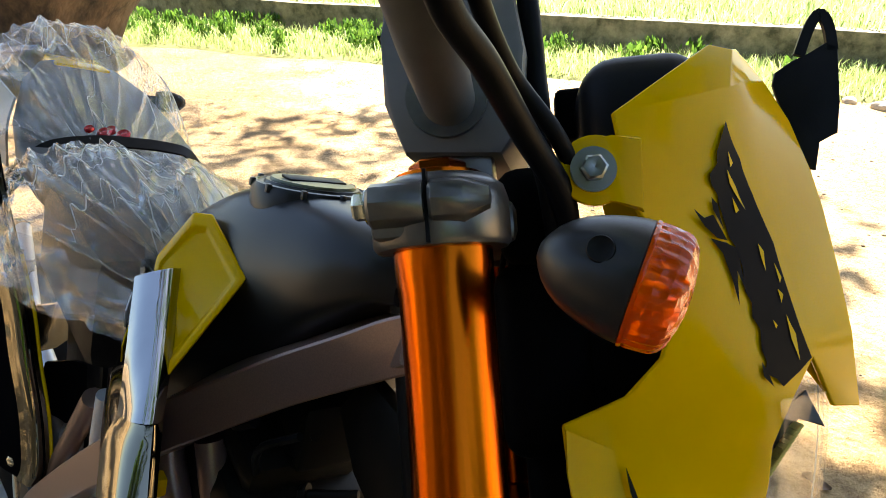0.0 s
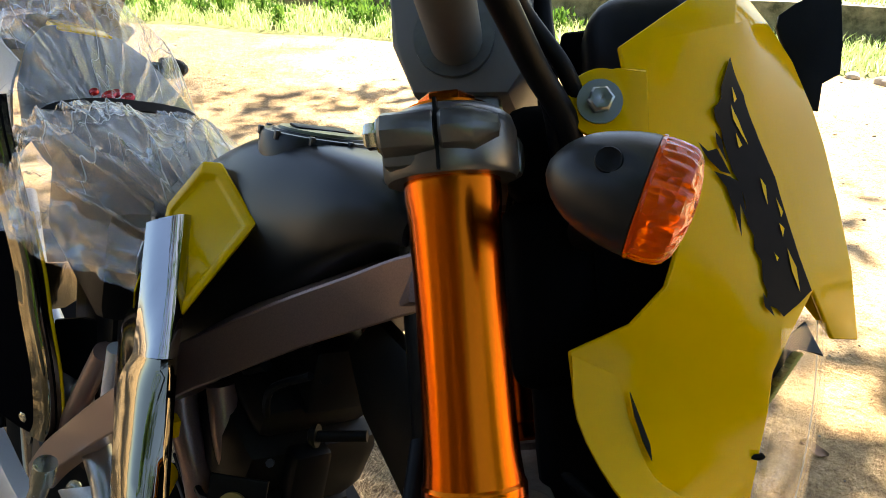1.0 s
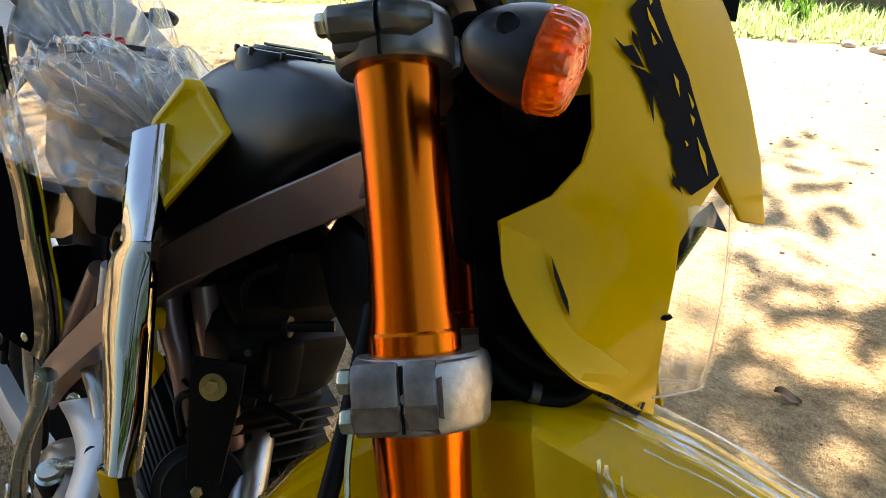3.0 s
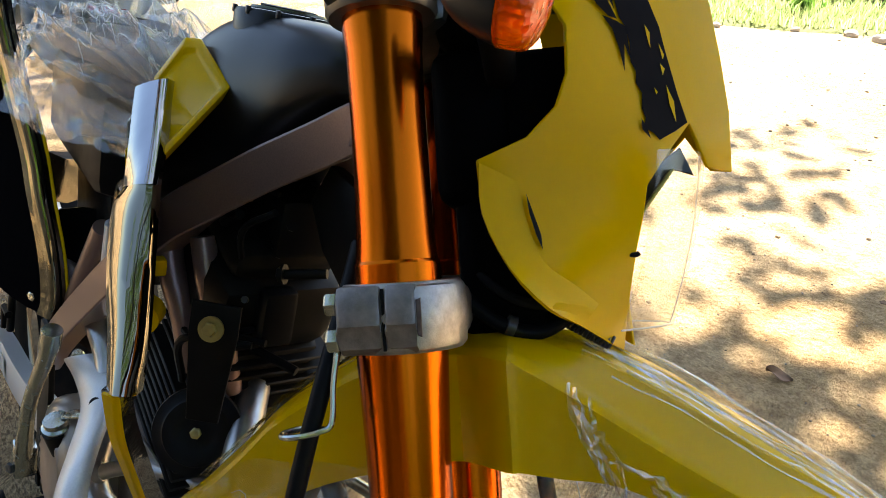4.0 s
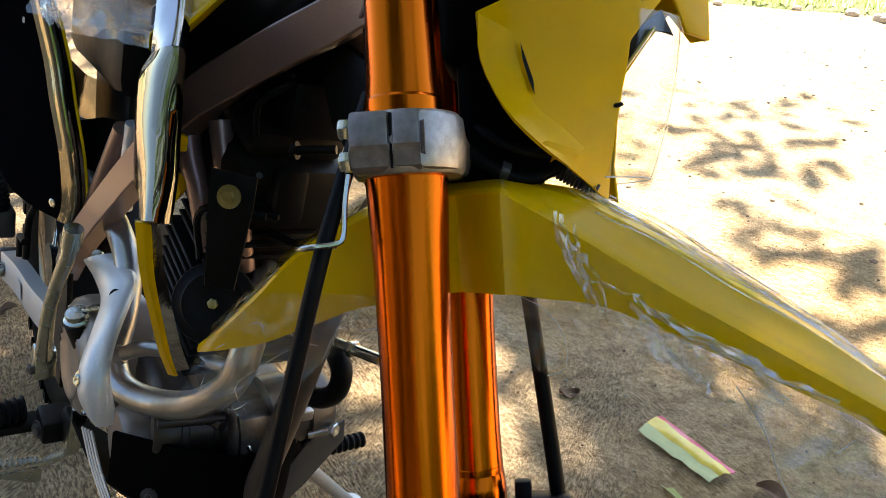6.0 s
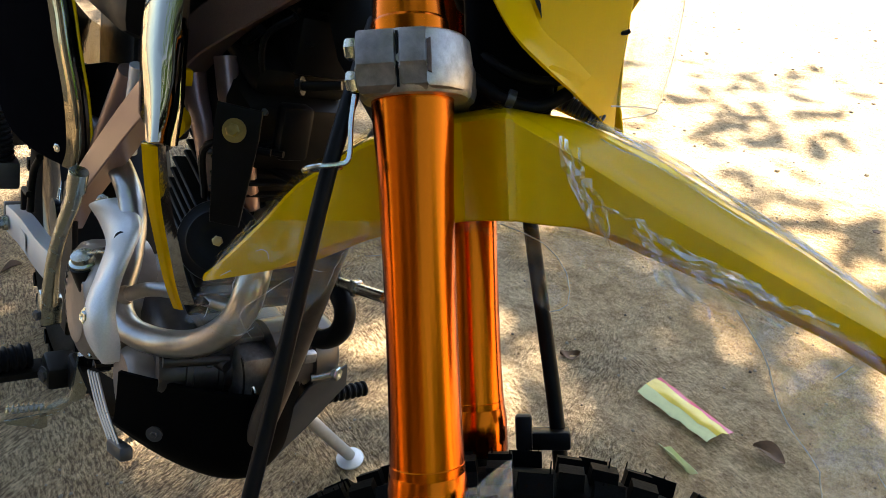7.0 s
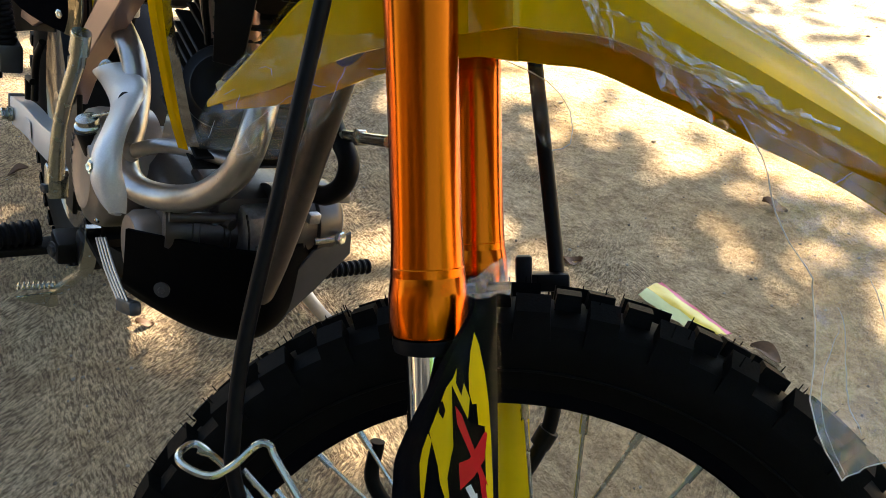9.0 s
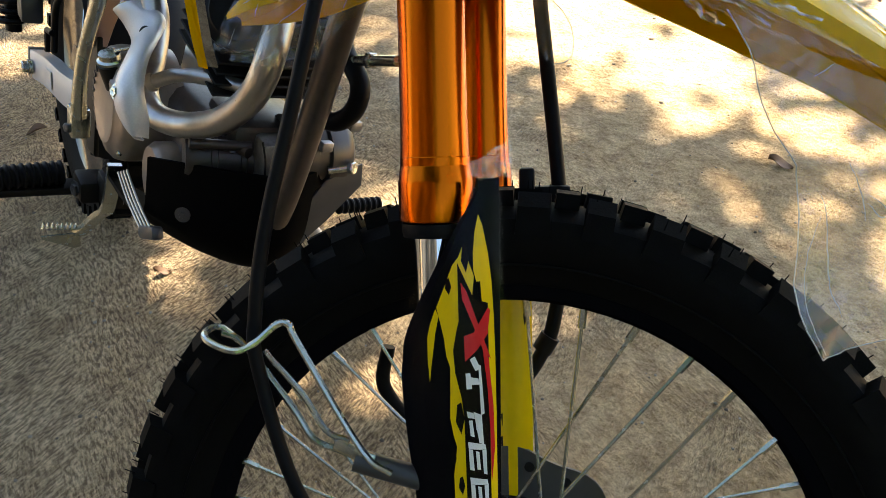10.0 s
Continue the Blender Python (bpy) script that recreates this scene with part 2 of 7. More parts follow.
def ground_mat():
    m = bpy.data.materials.new("packed_earth_and_rough_concrete")
    m.use_nodes = True
    nt = m.node_tree
    b = nt.nodes["Principled BSDF"]
    b.inputs["Roughness"].default_value = 0.9
    tc = nt.nodes.new("ShaderNodeTexCoord")
    def noise_tex(scale, detail, mp=None, rough=0.6, dist=0.0):
        n = nt.nodes.new("ShaderNodeTexNoise")
        n.inputs["Scale"].default_value, n.inputs["Detail"].default_value = scale, detail
        n.inputs["Roughness"].default_value, n.inputs["Distortion"].default_value = rough, dist
        nt.links.new((mp or tc).outputs[0 if mp else "Object"], n.inputs["Vector"])
        return n
    mp = nt.nodes.new("ShaderNodeMapping")
    mp.vector_type = "TEXTURE"
    mp.inputs["Rotation"].default_value = (0, 0, radians(-52))
    mp.inputs["Scale"].default_value = (3.2, 1.0, 1.0)
    nt.links.new(tc.outputs["Object"], mp.inputs["Vector"])
    big = noise_tex(1.1, 5)
    mid = noise_tex(9, 8, None, 0.7)
    fine = noise_tex(130, 8, None, 0.75)
    mp2 = nt.nodes.new("ShaderNodeMapping")
    mp2.vector_type = "TEXTURE"
    mp2.inputs["Rotation"].default_value = (0, 0, radians(66))
    mp2.inputs["Scale"].default_value = (3.2, 1.0, 1.0)
    nt.links.new(tc.outputs["Object"], mp2.inputs["Vector"])
    sa = noise_tex(190, 4, mp, 0.62, 0.25)
    sb = noise_tex(200, 4, mp2, 0.62, 0.25)
    patch = noise_tex(4.0, 3)
    pr = nt.nodes.new("ShaderNodeMapRange")
    pr.inputs["From Min"].default_value, pr.inputs["From Max"].default_value = 0.44, 0.56
    nt.links.new(patch.outputs["Fac"], pr.inputs["Value"])
    sm = nt.nodes.new("ShaderNodeMix")
    nt.links.new(pr.outputs["Result"], sm.inputs[0])
    nt.links.new(sa.outputs["Fac"], sm.inputs[2])
    nt.links.new(sb.outputs["Fac"], sm.inputs[3])
    worn = noise_tex(3.1, 4)
    wr = nt.nodes.new("ShaderNodeMapRange")
    wr.inputs["From Min"].default_value, wr.inputs["From Max"].default_value = 0.24, 0.46
    wr.inputs["To Min"].default_value, wr.inputs["To Max"].default_value = 0.18, 1.0
    sx = nt.nodes.new("ShaderNodeSeparateXYZ")
    nt.links.new(tc.outputs["Object"], sx.inputs[0])
    wx = nt.nodes.new("ShaderNodeMath")
    wx.operation = "MULTIPLY_ADD"
    wx.inputs[1].default_value = -0.34
    nt.links.new(sx.outputs[0], wx.inputs[0])
    nt.links.new(worn.outputs["Fac"], wx.inputs[2])
    wy = nt.nodes.new("ShaderNodeMath")
    wy.operation = "MULTIPLY_ADD"
    wy.inputs[1].default_value = -0.11
    nt.links.new(sx.outputs[1], wy.inputs[0])
    nt.links.new(wx.outputs[0], wy.inputs[2])
    nt.links.new(wy.outputs[0], wr.inputs["Value"])
    sw = nt.nodes.new("ShaderNodeMix")
    sw.inputs[2].default_value = 0.52
    nt.links.new(wr.outputs["Result"], sw.inputs[0])
    nt.links.new(sm.outputs[0], sw.inputs[3])
    streak = sw.outputs[0]
    vor = nt.nodes.new("ShaderNodeTexVoronoi")
    vor.inputs["Scale"].default_value = 55
    nt.links.new(tc.outputs["Object"], vor.inputs["Vector"])
    def ramp(src, a, b2, ca, cb):
        r = nt.nodes.new("ShaderNodeValToRGB")
        r.color_ramp.elements[0].position, r.color_ramp.elements[1].position = a, b2
        r.color_ramp.elements[0].color, r.color_ramp.elements[1].color = (*ca, 1), (*cb, 1)
        nt.links.new(src if isinstance(src, bpy.types.NodeSocket) else src.outputs["Fac"], r.inputs["Fac"])
        return r
    def mix(kind, fac, a, b2):
        x = nt.nodes.new("ShaderNodeMixRGB")
        x.blend_type = kind
        x.inputs[0].default_value = fac
        nt.links.new(a.outputs[0], x.inputs[1])
        nt.links.new(b2.outputs[0], x.inputs[2])
        return x
    c = ramp(big, 0.35, 0.65, (0.765, 0.50, 0.225), (0.89, 0.675, 0.41))
    c = mix("MULTIPLY", 0.75, c, ramp(mid, 0.3, 0.65, (0.76, 0.70, 0.62), (1, 1, 1)))
    # Dark combed streaks, with the shade between the ridges put into the colour.
    c = mix("MULTIPLY", 0.8, c, ramp(streak, 0.42, 0.56, (0.20, 0.145, 0.09), (1, 1, 1)))
    grit = noise_tex(60, 5, None, 0.7)
    c = mix("MULTIPLY", 0.75, c, ramp(grit, 0.33, 0.45, (0.55, 0.49, 0.42), (1, 1, 1)))
    blot = noise_tex(22, 6, None, 0.65, 0.6)
    c = mix("MULTIPLY", 0.6, c, ramp(blot, 0.40, 0.55, (0.50, 0.43, 0.36), (1, 1, 1)))
    c = mix("MULTIPLY", 0.7, c, ramp(fine, 0.36, 0.54, (0.56, 0.52, 0.47), (1.0, 1.0, 1.0)))
    nt.links.new(c.outputs[0], b.inputs["Base Color"])
    def math_node(op, a, k, add=None):
        x = nt.nodes.new("ShaderNodeMath")
        x.operation = op
        nt.links.new(a, x.inputs[0])
        if isinstance(k, float):
            x.inputs[1].default_value = k
        else:
            nt.links.new(k, x.inputs[1])
        if add is not None:
            nt.links.new(add, x.inputs[2])
        return x.outputs[0]
    h = math_node("MULTIPLY", fine.outputs["Fac"], 0.25)
    h = math_node("MULTIPLY_ADD", streak, 1.5, h)
    h = math_node("MULTIPLY_ADD", mid.outputs["Fac"], 0.8, h)
    h = math_node("MULTIPLY_ADD", vor.outputs["Distance"], 0.25, h)
    bp = nt.nodes.new("ShaderNodeBump")
    bp.inputs["Strength"].default_value, bp.inputs["Distance"].default_value = 1.0, 0.04
    nt.links.new(h, bp.inputs["Height"])
    nt.links.new(bp.outputs["Normal"], b.inputs["Normal"])
    return m


def leafy_mat(name, c1, c2):
    m = bpy.data.materials.new(name)
    m.use_nodes = True
    nt = m.node_tree
    out = nt.nodes["Material Output"]
    b = nt.nodes["Principled BSDF"]
    b.inputs["Roughness"].default_value = 0.55
    geo = nt.nodes.new("ShaderNodeNewGeometry")
    r = nt.nodes.new("ShaderNodeValToRGB")
    r.color_ramp.elements[0].color, r.color_ramp.elements[1].color = (*c1, 1), (*c2, 1)
    nt.links.new(geo.outputs["Random Per Island"], r.inputs["Fac"])
    nt.links.new(r.outputs["Color"], b.inputs["Base Color"])
    tl = nt.nodes.new("ShaderNodeBsdfTranslucent")
    nt.links.new(r.outputs["Color"], tl.inputs["Color"])
    mx = nt.nodes.new("ShaderNodeMixShader")
    mx.inputs[0].default_value = 0.55
    nt.links.new(b.outputs[0], mx.inputs[1])
    nt.links.new(tl.outputs[0], mx.inputs[2])
    nt.links.new(mx.outputs[0], out.inputs["Surface"])
    return m


M_GROUND = ground_mat()
M_GRASS = leafy_mat("grass", (0.17, 0.29, 0.07), (0.70, 0.72, 0.36))
M_WEED = leafy_mat("weed_leaves", (0.05, 0.13, 0.02), (0.16, 0.28, 0.04))
M_LEAF = leafy_mat("tree_leaves", (0.03, 0.07, 0.012), (0.08, 0.15, 0.02))
M_BARK = mat("rough_brown_bark", (0.14, 0.095, 0.06), 0.9, 0.0, 5, 0.75, 1.0, 14, stretch=(1, 1, 0.5), colour2=(0.022, 0.017, 0.013))
M_WALL = mat("stained_cement_wall", (0.30, 0.26, 0.19), 0.9, 0.0, 7, 0.7, 0.8, 30, colour2=(0.06, 0.058, 0.036))
# Kept very dark for the unseen wall that the forks reflect.
M_DARKWALL = mat("unseen_dark_wall", (0.07, 0.062, 0.05), 0.9, 0.0, 5, 0.6, 0.5, 40, colour2=(0.02, 0.02, 0.016))
M_SOIL = mat("grassy_soil", (0.16, 0.16, 0.06), 0.95, 0.0, 3, 0.5, 0.6, 60, colour2=(0.09, 0.11, 0.025))
M_STONE = mat("grey_stone", (0.42, 0.40, 0.36), 0.85, 0.0, 8, 0.4, 0.6, 40)
M_GRIT = leafy_mat("grit_stones", (0.10, 0.07, 0.045), (0.5, 0.42, 0.32))
M_DRYLEAF = mat("dry_leaf", (0.16, 0.08, 0.035), 0.7, 0.0, 40, 0.4, 0.3, 200)
M_PACKPINK = mat("pink_print", (0.75, 0.06, 0.16), 0.3, 0.0, 40, 0.1, 0.2, 90, coat=0.4)
M_PACKYEL = mat("yellow_print", (0.85, 0.62, 0.08), 0.3, 0.0, 40, 0.1, 0.2, 90, coat=0.4)
M_PACKGREEN = mat("pale_green_print", (0.80, 0.82, 0.42), 0.3, 0.0, 40, 0.1, 0.2, 90, coat=0.4)

# ---- the two halves of the machine: steered front end and body ----
_O, _Z = Vector((0.153, 0.181, 0.645)), Vector((-0.1009, 0.5153, 0.8511)).normalized()
_X = Vector((0.994, 0.012, 0.110))
_X = (_X - _Z * _X.dot(_Z)).normalized()
_Y = _Z.cross(_X)
FORK = Matrix(((_X.x, _Y.x, _Z.x, _O.x), (_X.y, _Y.y, _Z.y, _O.y), (_X.z, _Y.z, _Z.z, _O.z), (0, 0, 0, 1)))
_st, _rk = radians(45), radians(27)
_xb0 = _X * math.cos(_st) - _Y * math.sin(_st)
_yb = _X * math.sin(_st) + _Y * math.cos(_st)
_xb = _xb0 * math.cos(_rk) - _Z * math.sin(_rk)
_zb = _Z * math.cos(_rk) + _xb0 * math.sin(_rk)
_s0 = _O - 0.03 * _X + 0.083 * _Y + 0.30 * _Z
BODY = Matrix(((_xb.x, _yb.x, _zb.x, _s0.x), (_xb.y, _yb.y, _zb.y, _s0.y), (_xb.z, _yb.z, _zb.z, _s0.z), (0, 0, 0, 1)))
WORLD = Matrix.Identity(4)


# ---- mesh helpers ----
def thing(name, label, category, at=(0, 0, 0), group=""):
    e = new(name)
    e.empty_display_size = 0.1
    e.matrix_basis = Matrix.Translation(at)
    tagged(e, label, category, group)
    e["wm"] = [v for r in e.matrix_basis for v in r]
    return e


def world_of(ob):
    v = list(ob["wm"])
    return Matrix((v[0:4], v[4:8], v[8:12], v[12:16]))


def link_mesh(name, bm, material, smooth=True, sharp=40.0):
    me = bpy.data.meshes.new(name)
    bmesh.ops.recalc_face_normals(bm, faces=bm.faces[:])
    if smooth:
        for f in bm.faces:
            f.smooth = True
        for e in bm.edges:
            if len(e.link_faces) == 2 and e.calc_face_angle(0) > radians(sharp):
                e.smooth = False
    bm.to_mesh(me)
    bm.free()
    me.materials.append(material)
    return me


def part(name, bm, material, parent, label="", place=BODY, smooth=True, sharp=40.0):
    ob = new(name, link_mesh(name, bm, material, smooth, sharp))
    ob.parent = parent
    ob.matrix_basis = world_of(parent).inverted() @ place
    ob["wm"] = [v for r in place for v in r]
    if label:
        ob["label"] = label
    return ob


def solo(name, bm, material, label, category, place=WORLD, group="", kind="", smooth=True, sharp=40.0):
    ob = new(name, link_mesh(name, bm, material, smooth, sharp))
    ob.matrix_basis = place
    ob["wm"] = [v for r in place for v in r]
    return tagged(ob, label, category, group, kind)


def ring_faces(bm, rings, closed=True, caps=True):
    for a, b in zip(rings, rings[1:]):
        n = len(a)
        for i in range(n if closed else n - 1):
            j = (i + 1) % n
            bm.faces.new((a[i], a[j], b[j], b[i]))
    if caps and closed:
        bm.faces.new(rings[0][::-1])
        bm.faces.new(rings[-1])


def spline(pts, n):
    """Catmull-Rom through the points, n steps each."""
    p = [Vector(q) for q in pts]
    p = [p[0] * 2 - p[1]] + p + [p[-1] * 2 - p[-2]]
    out = []
    for i in range(1, len(p) - 2):
        a, b, c, d = p[i - 1:i + 3]
        for k in range(n):
            t = k / n
            out.append(0.5 * (2 * b + (c - a) * t + (2 * a - 5 * b + 4 * c - d) * t * t + (3 * b - a - 3 * c + d) * t ** 3))
    out.append(p[-2])
    return out


def add_tube(bm, pts, r, sides=12, smooth_n=0, section=None, up=None):
    """A tube, or a swept section of (u, v) pairs, along points; r may be a list."""
    if smooth_n:
        if isinstance(r, (list, tuple)):
            r = [r[min(int(i / smooth_n), len(r) - 1)] * (1 - (i % smooth_n) / smooth_n) + r[min(int(i / smooth_n) + 1, len(r) - 1)] * ((i % smooth_n) / smooth_n) for i in range((len(pts) - 1) * smooth_n + 1)]
        pts = spline(pts, smooth_n)
    pts = [Vector(p) for p in pts]
    rings = []
    side = None
    for i, p in enumerate(pts):
        d = (pts[min(i + 1, len(pts) - 1)] - pts[max(i - 1, 0)]).normalized()
        if up is not None:
            side = d.cross(Vector(up)).normalized()
        elif side is None:
            side = d.orthogonal().normalized()
        else:
            side = (side - d * side.dot(d)).normalized()
        v = side.cross(d)
        rad = r[i] if isinstance(r, (list, tuple)) else r
        if section:
            rings.append([bm.verts.new(p + side * (u * rad) + v * (w * rad)) for u, w in section])
        else:
            rings.append([bm.verts.new(p + side * (rad * math.cos(2 * math.pi * k / sides)) + v * (rad * math.sin(2 * math.pi * k / sides))) for k in range(sides)])
    ring_faces(bm, rings)
    return bm


def tube(pts, r, sides=12, smooth_n=0, section=None, up=None):
    return add_tube(bmesh.new(), pts, r, sides, smooth_n, section, up)


def add_lathe(bm, profile, origin=(0, 0, 0), axis=(0, 0, 1), segs=40):
    """Turned body: (radius, along) pairs about an axis."""
    q = Vector(axis).normalized().to_track_quat("Z", "Y").to_matrix()
    o = Vector(origin)
    rings = []
    for r, z in profile:
        r = max(r, 1e-5)
        rings.append([bm.verts.new(o + q @ Vector((r * math.cos(2 * math.pi * k / segs), r * math.sin(2 * math.pi * k / segs), z))) for k in range(segs)])
    ring_faces(bm, rings)
    return bm


def lathe(profile, origin=(0, 0, 0), axis=(0, 0, 1), segs=40):
    return add_lathe(bmesh.new(), profile, origin, axis, segs)


def add_box(bm, c, size, bevel=0.0, turn=None, segs=2):
    m = Matrix.Translation(c) @ (turn or Matrix.Identity(4)) @ Matrix.Diagonal((*size, 1))
    r = bmesh.ops.create_cube(bm, size=1.0, matrix=m)
    if bevel:
        es = list({e for v in r["verts"] for e in v.link_edges})
        bmesh.ops.bevel(bm, geom=es, offset=bevel, segments=segs, affect="EDGES", profile=0.5)
    return bm


def box(c, size, bevel=0.0, turn=None, segs=2):
    return add_box(bmesh.new(), c, size, bevel, turn, segs)


def add_plate(bm, outline, thick, to3d, bevel=0.0):
    """A flat plate: outline of (u, v), given thickness, laid by to3d(u, v, w)."""
    n = len(outline)
    a = [bm.verts.new(to3d(u, v, 0.0)) for u, v in outline]
    b = [bm.verts.new(to3d(u, v, thick)) for u, v in outline]
    fs = [bm.faces.new(a[::-1]), bm.faces.new(b)]
    for i in range(n):
        bm.faces.new((a[i], a[(i + 1) % n], b[(i + 1) % n], b[i]))
    if bevel:
        es = list({e for f in fs for e in f.edges})
        bmesh.ops.bevel(bm, geom=es, offset=bevel, segments=2, affect="EDGES", profile=0.5)
    return bm


def plate(outline, thick, to3d, bevel=0.0):
    return add_plate(bmesh.new(), outline, thick, to3d, bevel)


def shell(grid, thick, closed_u=False):
    """A thick skin over a grid of points (rows of equal length)."""
    bm = bmesh.new()
    P = [[Vector(p) for p in row] for row in grid]
    R, C = len(P), len(P[0])
    N = []
    for i in range(R):
        row = []
        for j in range(C):
            du = P[i][min(j + 1, C - 1)] - P[i][max(j - 1, 0)]
            dv = P[min(i + 1, R - 1)][j] - P[max(i - 1, 0)][j]
            nn = du.cross(dv)
            row.append(nn.normalized() if nn.length > 1e-12 else Vector((0, 0, 1)))
        N.append(row)
    A = [[bm.verts.new(P[i][j]) for j in range(C)] for i in range(R)]
    B2 = [[bm.verts.new(P[i][j] - N[i][j] * thick) for j in range(C)] for i in range(R)]
    for i in range(R - 1):
        for j in range(C - 1):
            bm.faces.new((A[i][j], A[i][j + 1], A[i + 1][j + 1], A[i + 1][j]))
            bm.faces.new((B2[i][j], B2[i + 1][j], B2[i + 1][j + 1], B2[i][j + 1]))
    for i in range(R - 1):
        bm.faces.new((A[i][0], A[i + 1][0], B2[i + 1][0], B2[i][0]))
        bm.faces.new((A[i][-1], B2[i][-1], B2[i + 1][-1], A[i + 1][-1]))
    for j in range(C - 1):
        bm.faces.new((A[0][j], B2[0][j], B2[0][j + 1], A[0][j + 1]))
        bm.faces.new((A[-1][j], A[-1][j + 1], B2[-1][j + 1], B2[-1][j]))
    return bm


def sheet(grid):
    bm = bmesh.new()
    A = [[bm.verts.new(p) for p in row] for row in grid]
    for i in range(len(A) - 1):
        for j in range(len(A[0]) - 1):
            bm.faces.new((A[i][j], A[i][j + 1], A[i + 1][j + 1], A[i + 1][j]))
    return bm


def refine(rows, n, m):
    """A denser grid by splines along both ways."""
    wide = [spline(r, m) for r in rows]
    cols = [spline([w[j] for w in wide], n) for j in range(len(wide[0]))]
    return [[c[i] for c in cols] for i in range(len(cols[0]))]


def wob(p, s, seed=0.0):
    return noise.noise(Vector(p) * s + Vector((seed, seed * 1.7, -seed)))


def fold(p, w):
    """1 along the edges of irregular cells, falling to 0 inside them: sharp folds in thin plastic."""
    d = noise.voronoi(p)[0]
    return max(0.0, 1 - (d[1] - d[0]) / w)


def hexbolt(bm, at, axis, r, h, washer=0.0):
    ax = Vector(axis).normalized()
    if washer:
        add_lathe(bm, [(0, 0), (washer, 0), (washer, 0.0018), (0, 0.0018)], at, axis, 24)
    add_lathe(bm, [(r * 0.86, 0.001), (r, 0.001 + h * 0.12), (r, h * 0.85), (r * 0.82, h), (r * 0.4, h), (0, h * 0.85)], at, axis, 6)
    return bm

# ---- the setting ----
def ground():
    bm = bmesh.new()
    xs = [-60, -20, -8, -4, -2, -1, 0, 1, 2, 4, 8, 20, 60]
    ys = [-60, -20, -8, -3, -1, 0, 1, 2, 3, 4.5, 6, 9, 20, 60]
    A = [[bm.verts.new((x, y, 0)) for x in xs] for y in ys]
    for i in range(len(ys) - 1):
        for j in range(len(xs) - 1):
            bm.faces.new((A[i][j], A[i][j + 1], A[i + 1][j + 1], A[i + 1][j]))
    solo("ground", bm, M_GROUND, "sunlit packed earth road of rough brown concrete", "ground", kind="structure")


WALL_SLOPE = -0.38


def wall_y(x):
    return 6.85 + WALL_SLOPE * x


def verge_y(x):
    return 5.72 - 0.34 * x + 0.12 * noise.noise(Vector((x * 1.3, 3.1, 0)))


def low_wall():
    bm = bmesh.new()
    rows = []
    xs = [-14 + 0.25 * i for i in range(113)]
    for x in xs:
        y = wall_y(x)
        d = 0.012 * wob((x, 0, 0), 2.1)
        top = 0.33 + 0.012 * wob((x, 2, 0), 1.3)
        rows.append([bm.verts.new(p) for p in ((x, y + d, -0.05), (x, y + d, top * 0.5), (x, y + d + 0.005, top), (x, y + 0.16, top + 0.01), (x, y + 0.16, -0.05))])
    ring_faces(bm, rows)
    solo("wall_back", bm, M_WALL, "low stained cement retaining wall with moss patches", "wall", kind="structure")
    bm = bmesh.new()
    rows = []
    for x in xs:
        y = wall_y(x) + 0.17
        rows.append([bm.verts.new(p) for p in ((x, y, 0.30), (x + 0.5, y + 3, 0.38), (x + 4, y + 30, 0.6))])
    ring_faces(bm, rows, closed=False, caps=False)
    solo("lawn", bm, M_SOIL, "raised lawn behind the low wall", "lawn", kind="structure")
    bm = bmesh.new()
    rows = []
    for x in xs:
        rows.append([bm.verts.new(p) for p in ((x, verge_y(x), -0.01), (x, verge_y(x) + 0.12, 0.025), (x, wall_y(x) + 0.02, 0.06))])
    ring_faces(bm, rows, closed=False, caps=False)
    solo("verge", bm, M_SOIL, "earth verge along the foot of the wall", "verge", kind="structure")


def dark_backwall():
    """Unseen dark wall added behind the viewpoint to darken what the fork tubes reflect."""
    bm = bmesh.new()
    add_box(bm, (-3.35, -1.75, 1.2), (7.3, .16, 2.4), .012)
    add_box(bm, (-3.35, -1.75, 2.43), (7.36, .24, .06), .01)
    solo("wall_behind", bm, M_DARKWALL, "unseen dark wall with a coping, added for dark reflections", "wall", WORLD, kind="structure")


dark_backwall()


def blades(name, label, n, region, hmin, hmax, wide, material, seed):
    rng = random.Random(seed)
    vs, fs = [], []
    for _ in range(n):
        x, y, z = region(rng)
        h, a = rng.uniform(hmin, hmax), rng.uniform(0, 6.283)
        lean, w = rng.uniform(0.1, 0.8) * h, rng.uniform(0.6, 1.2) * wide
        dx, dy, b = math.cos(a), math.sin(a), rng.uniform(0, 6.283)
        ux, uy = math.cos(b) * w, math.sin(b) * w
        k = len(vs)
        vs += [(x - ux, y - uy, z), (x + ux, y + uy, z), (x + dx * lean * 0.35 + ux * 0.7, y + dy * lean * 0.35 + uy * 0.7, z + h * 0.6), (x + dx * lean * 0.35 - ux * 0.7, y + dy * lean * 0.35 - uy * 0.7, z + h * 0.6), (x + dx * lean, y + dy * lean, z + h)]
        fs += [(k, k + 1, k + 2, k + 3), (k + 3, k + 2, k + 4)]
    me = bpy.data.meshes.new(name)
    me.from_pydata(vs, [], fs)
    me.materials.append(material)
    return tagged(new(name, me), label, "grass", kind="stuff")


def verge_spot(rng):
    x = rng.uniform(-5.0, 5.0)
    lo, hi = verge_y(x) + 0.05, wall_y(x)
    u = rng.random()
    return x, lo + (hi - lo) * u, 0.02 + 0.03 * u


def lawn_spot(rng):
    x = rng.uniform(-6.5, 6.5)
    d = 3.2 * rng.random() ** 1.6
    return x + 0.15 * d, wall_y(x) + 0.1 + d, 0.31 + 0.027 * d


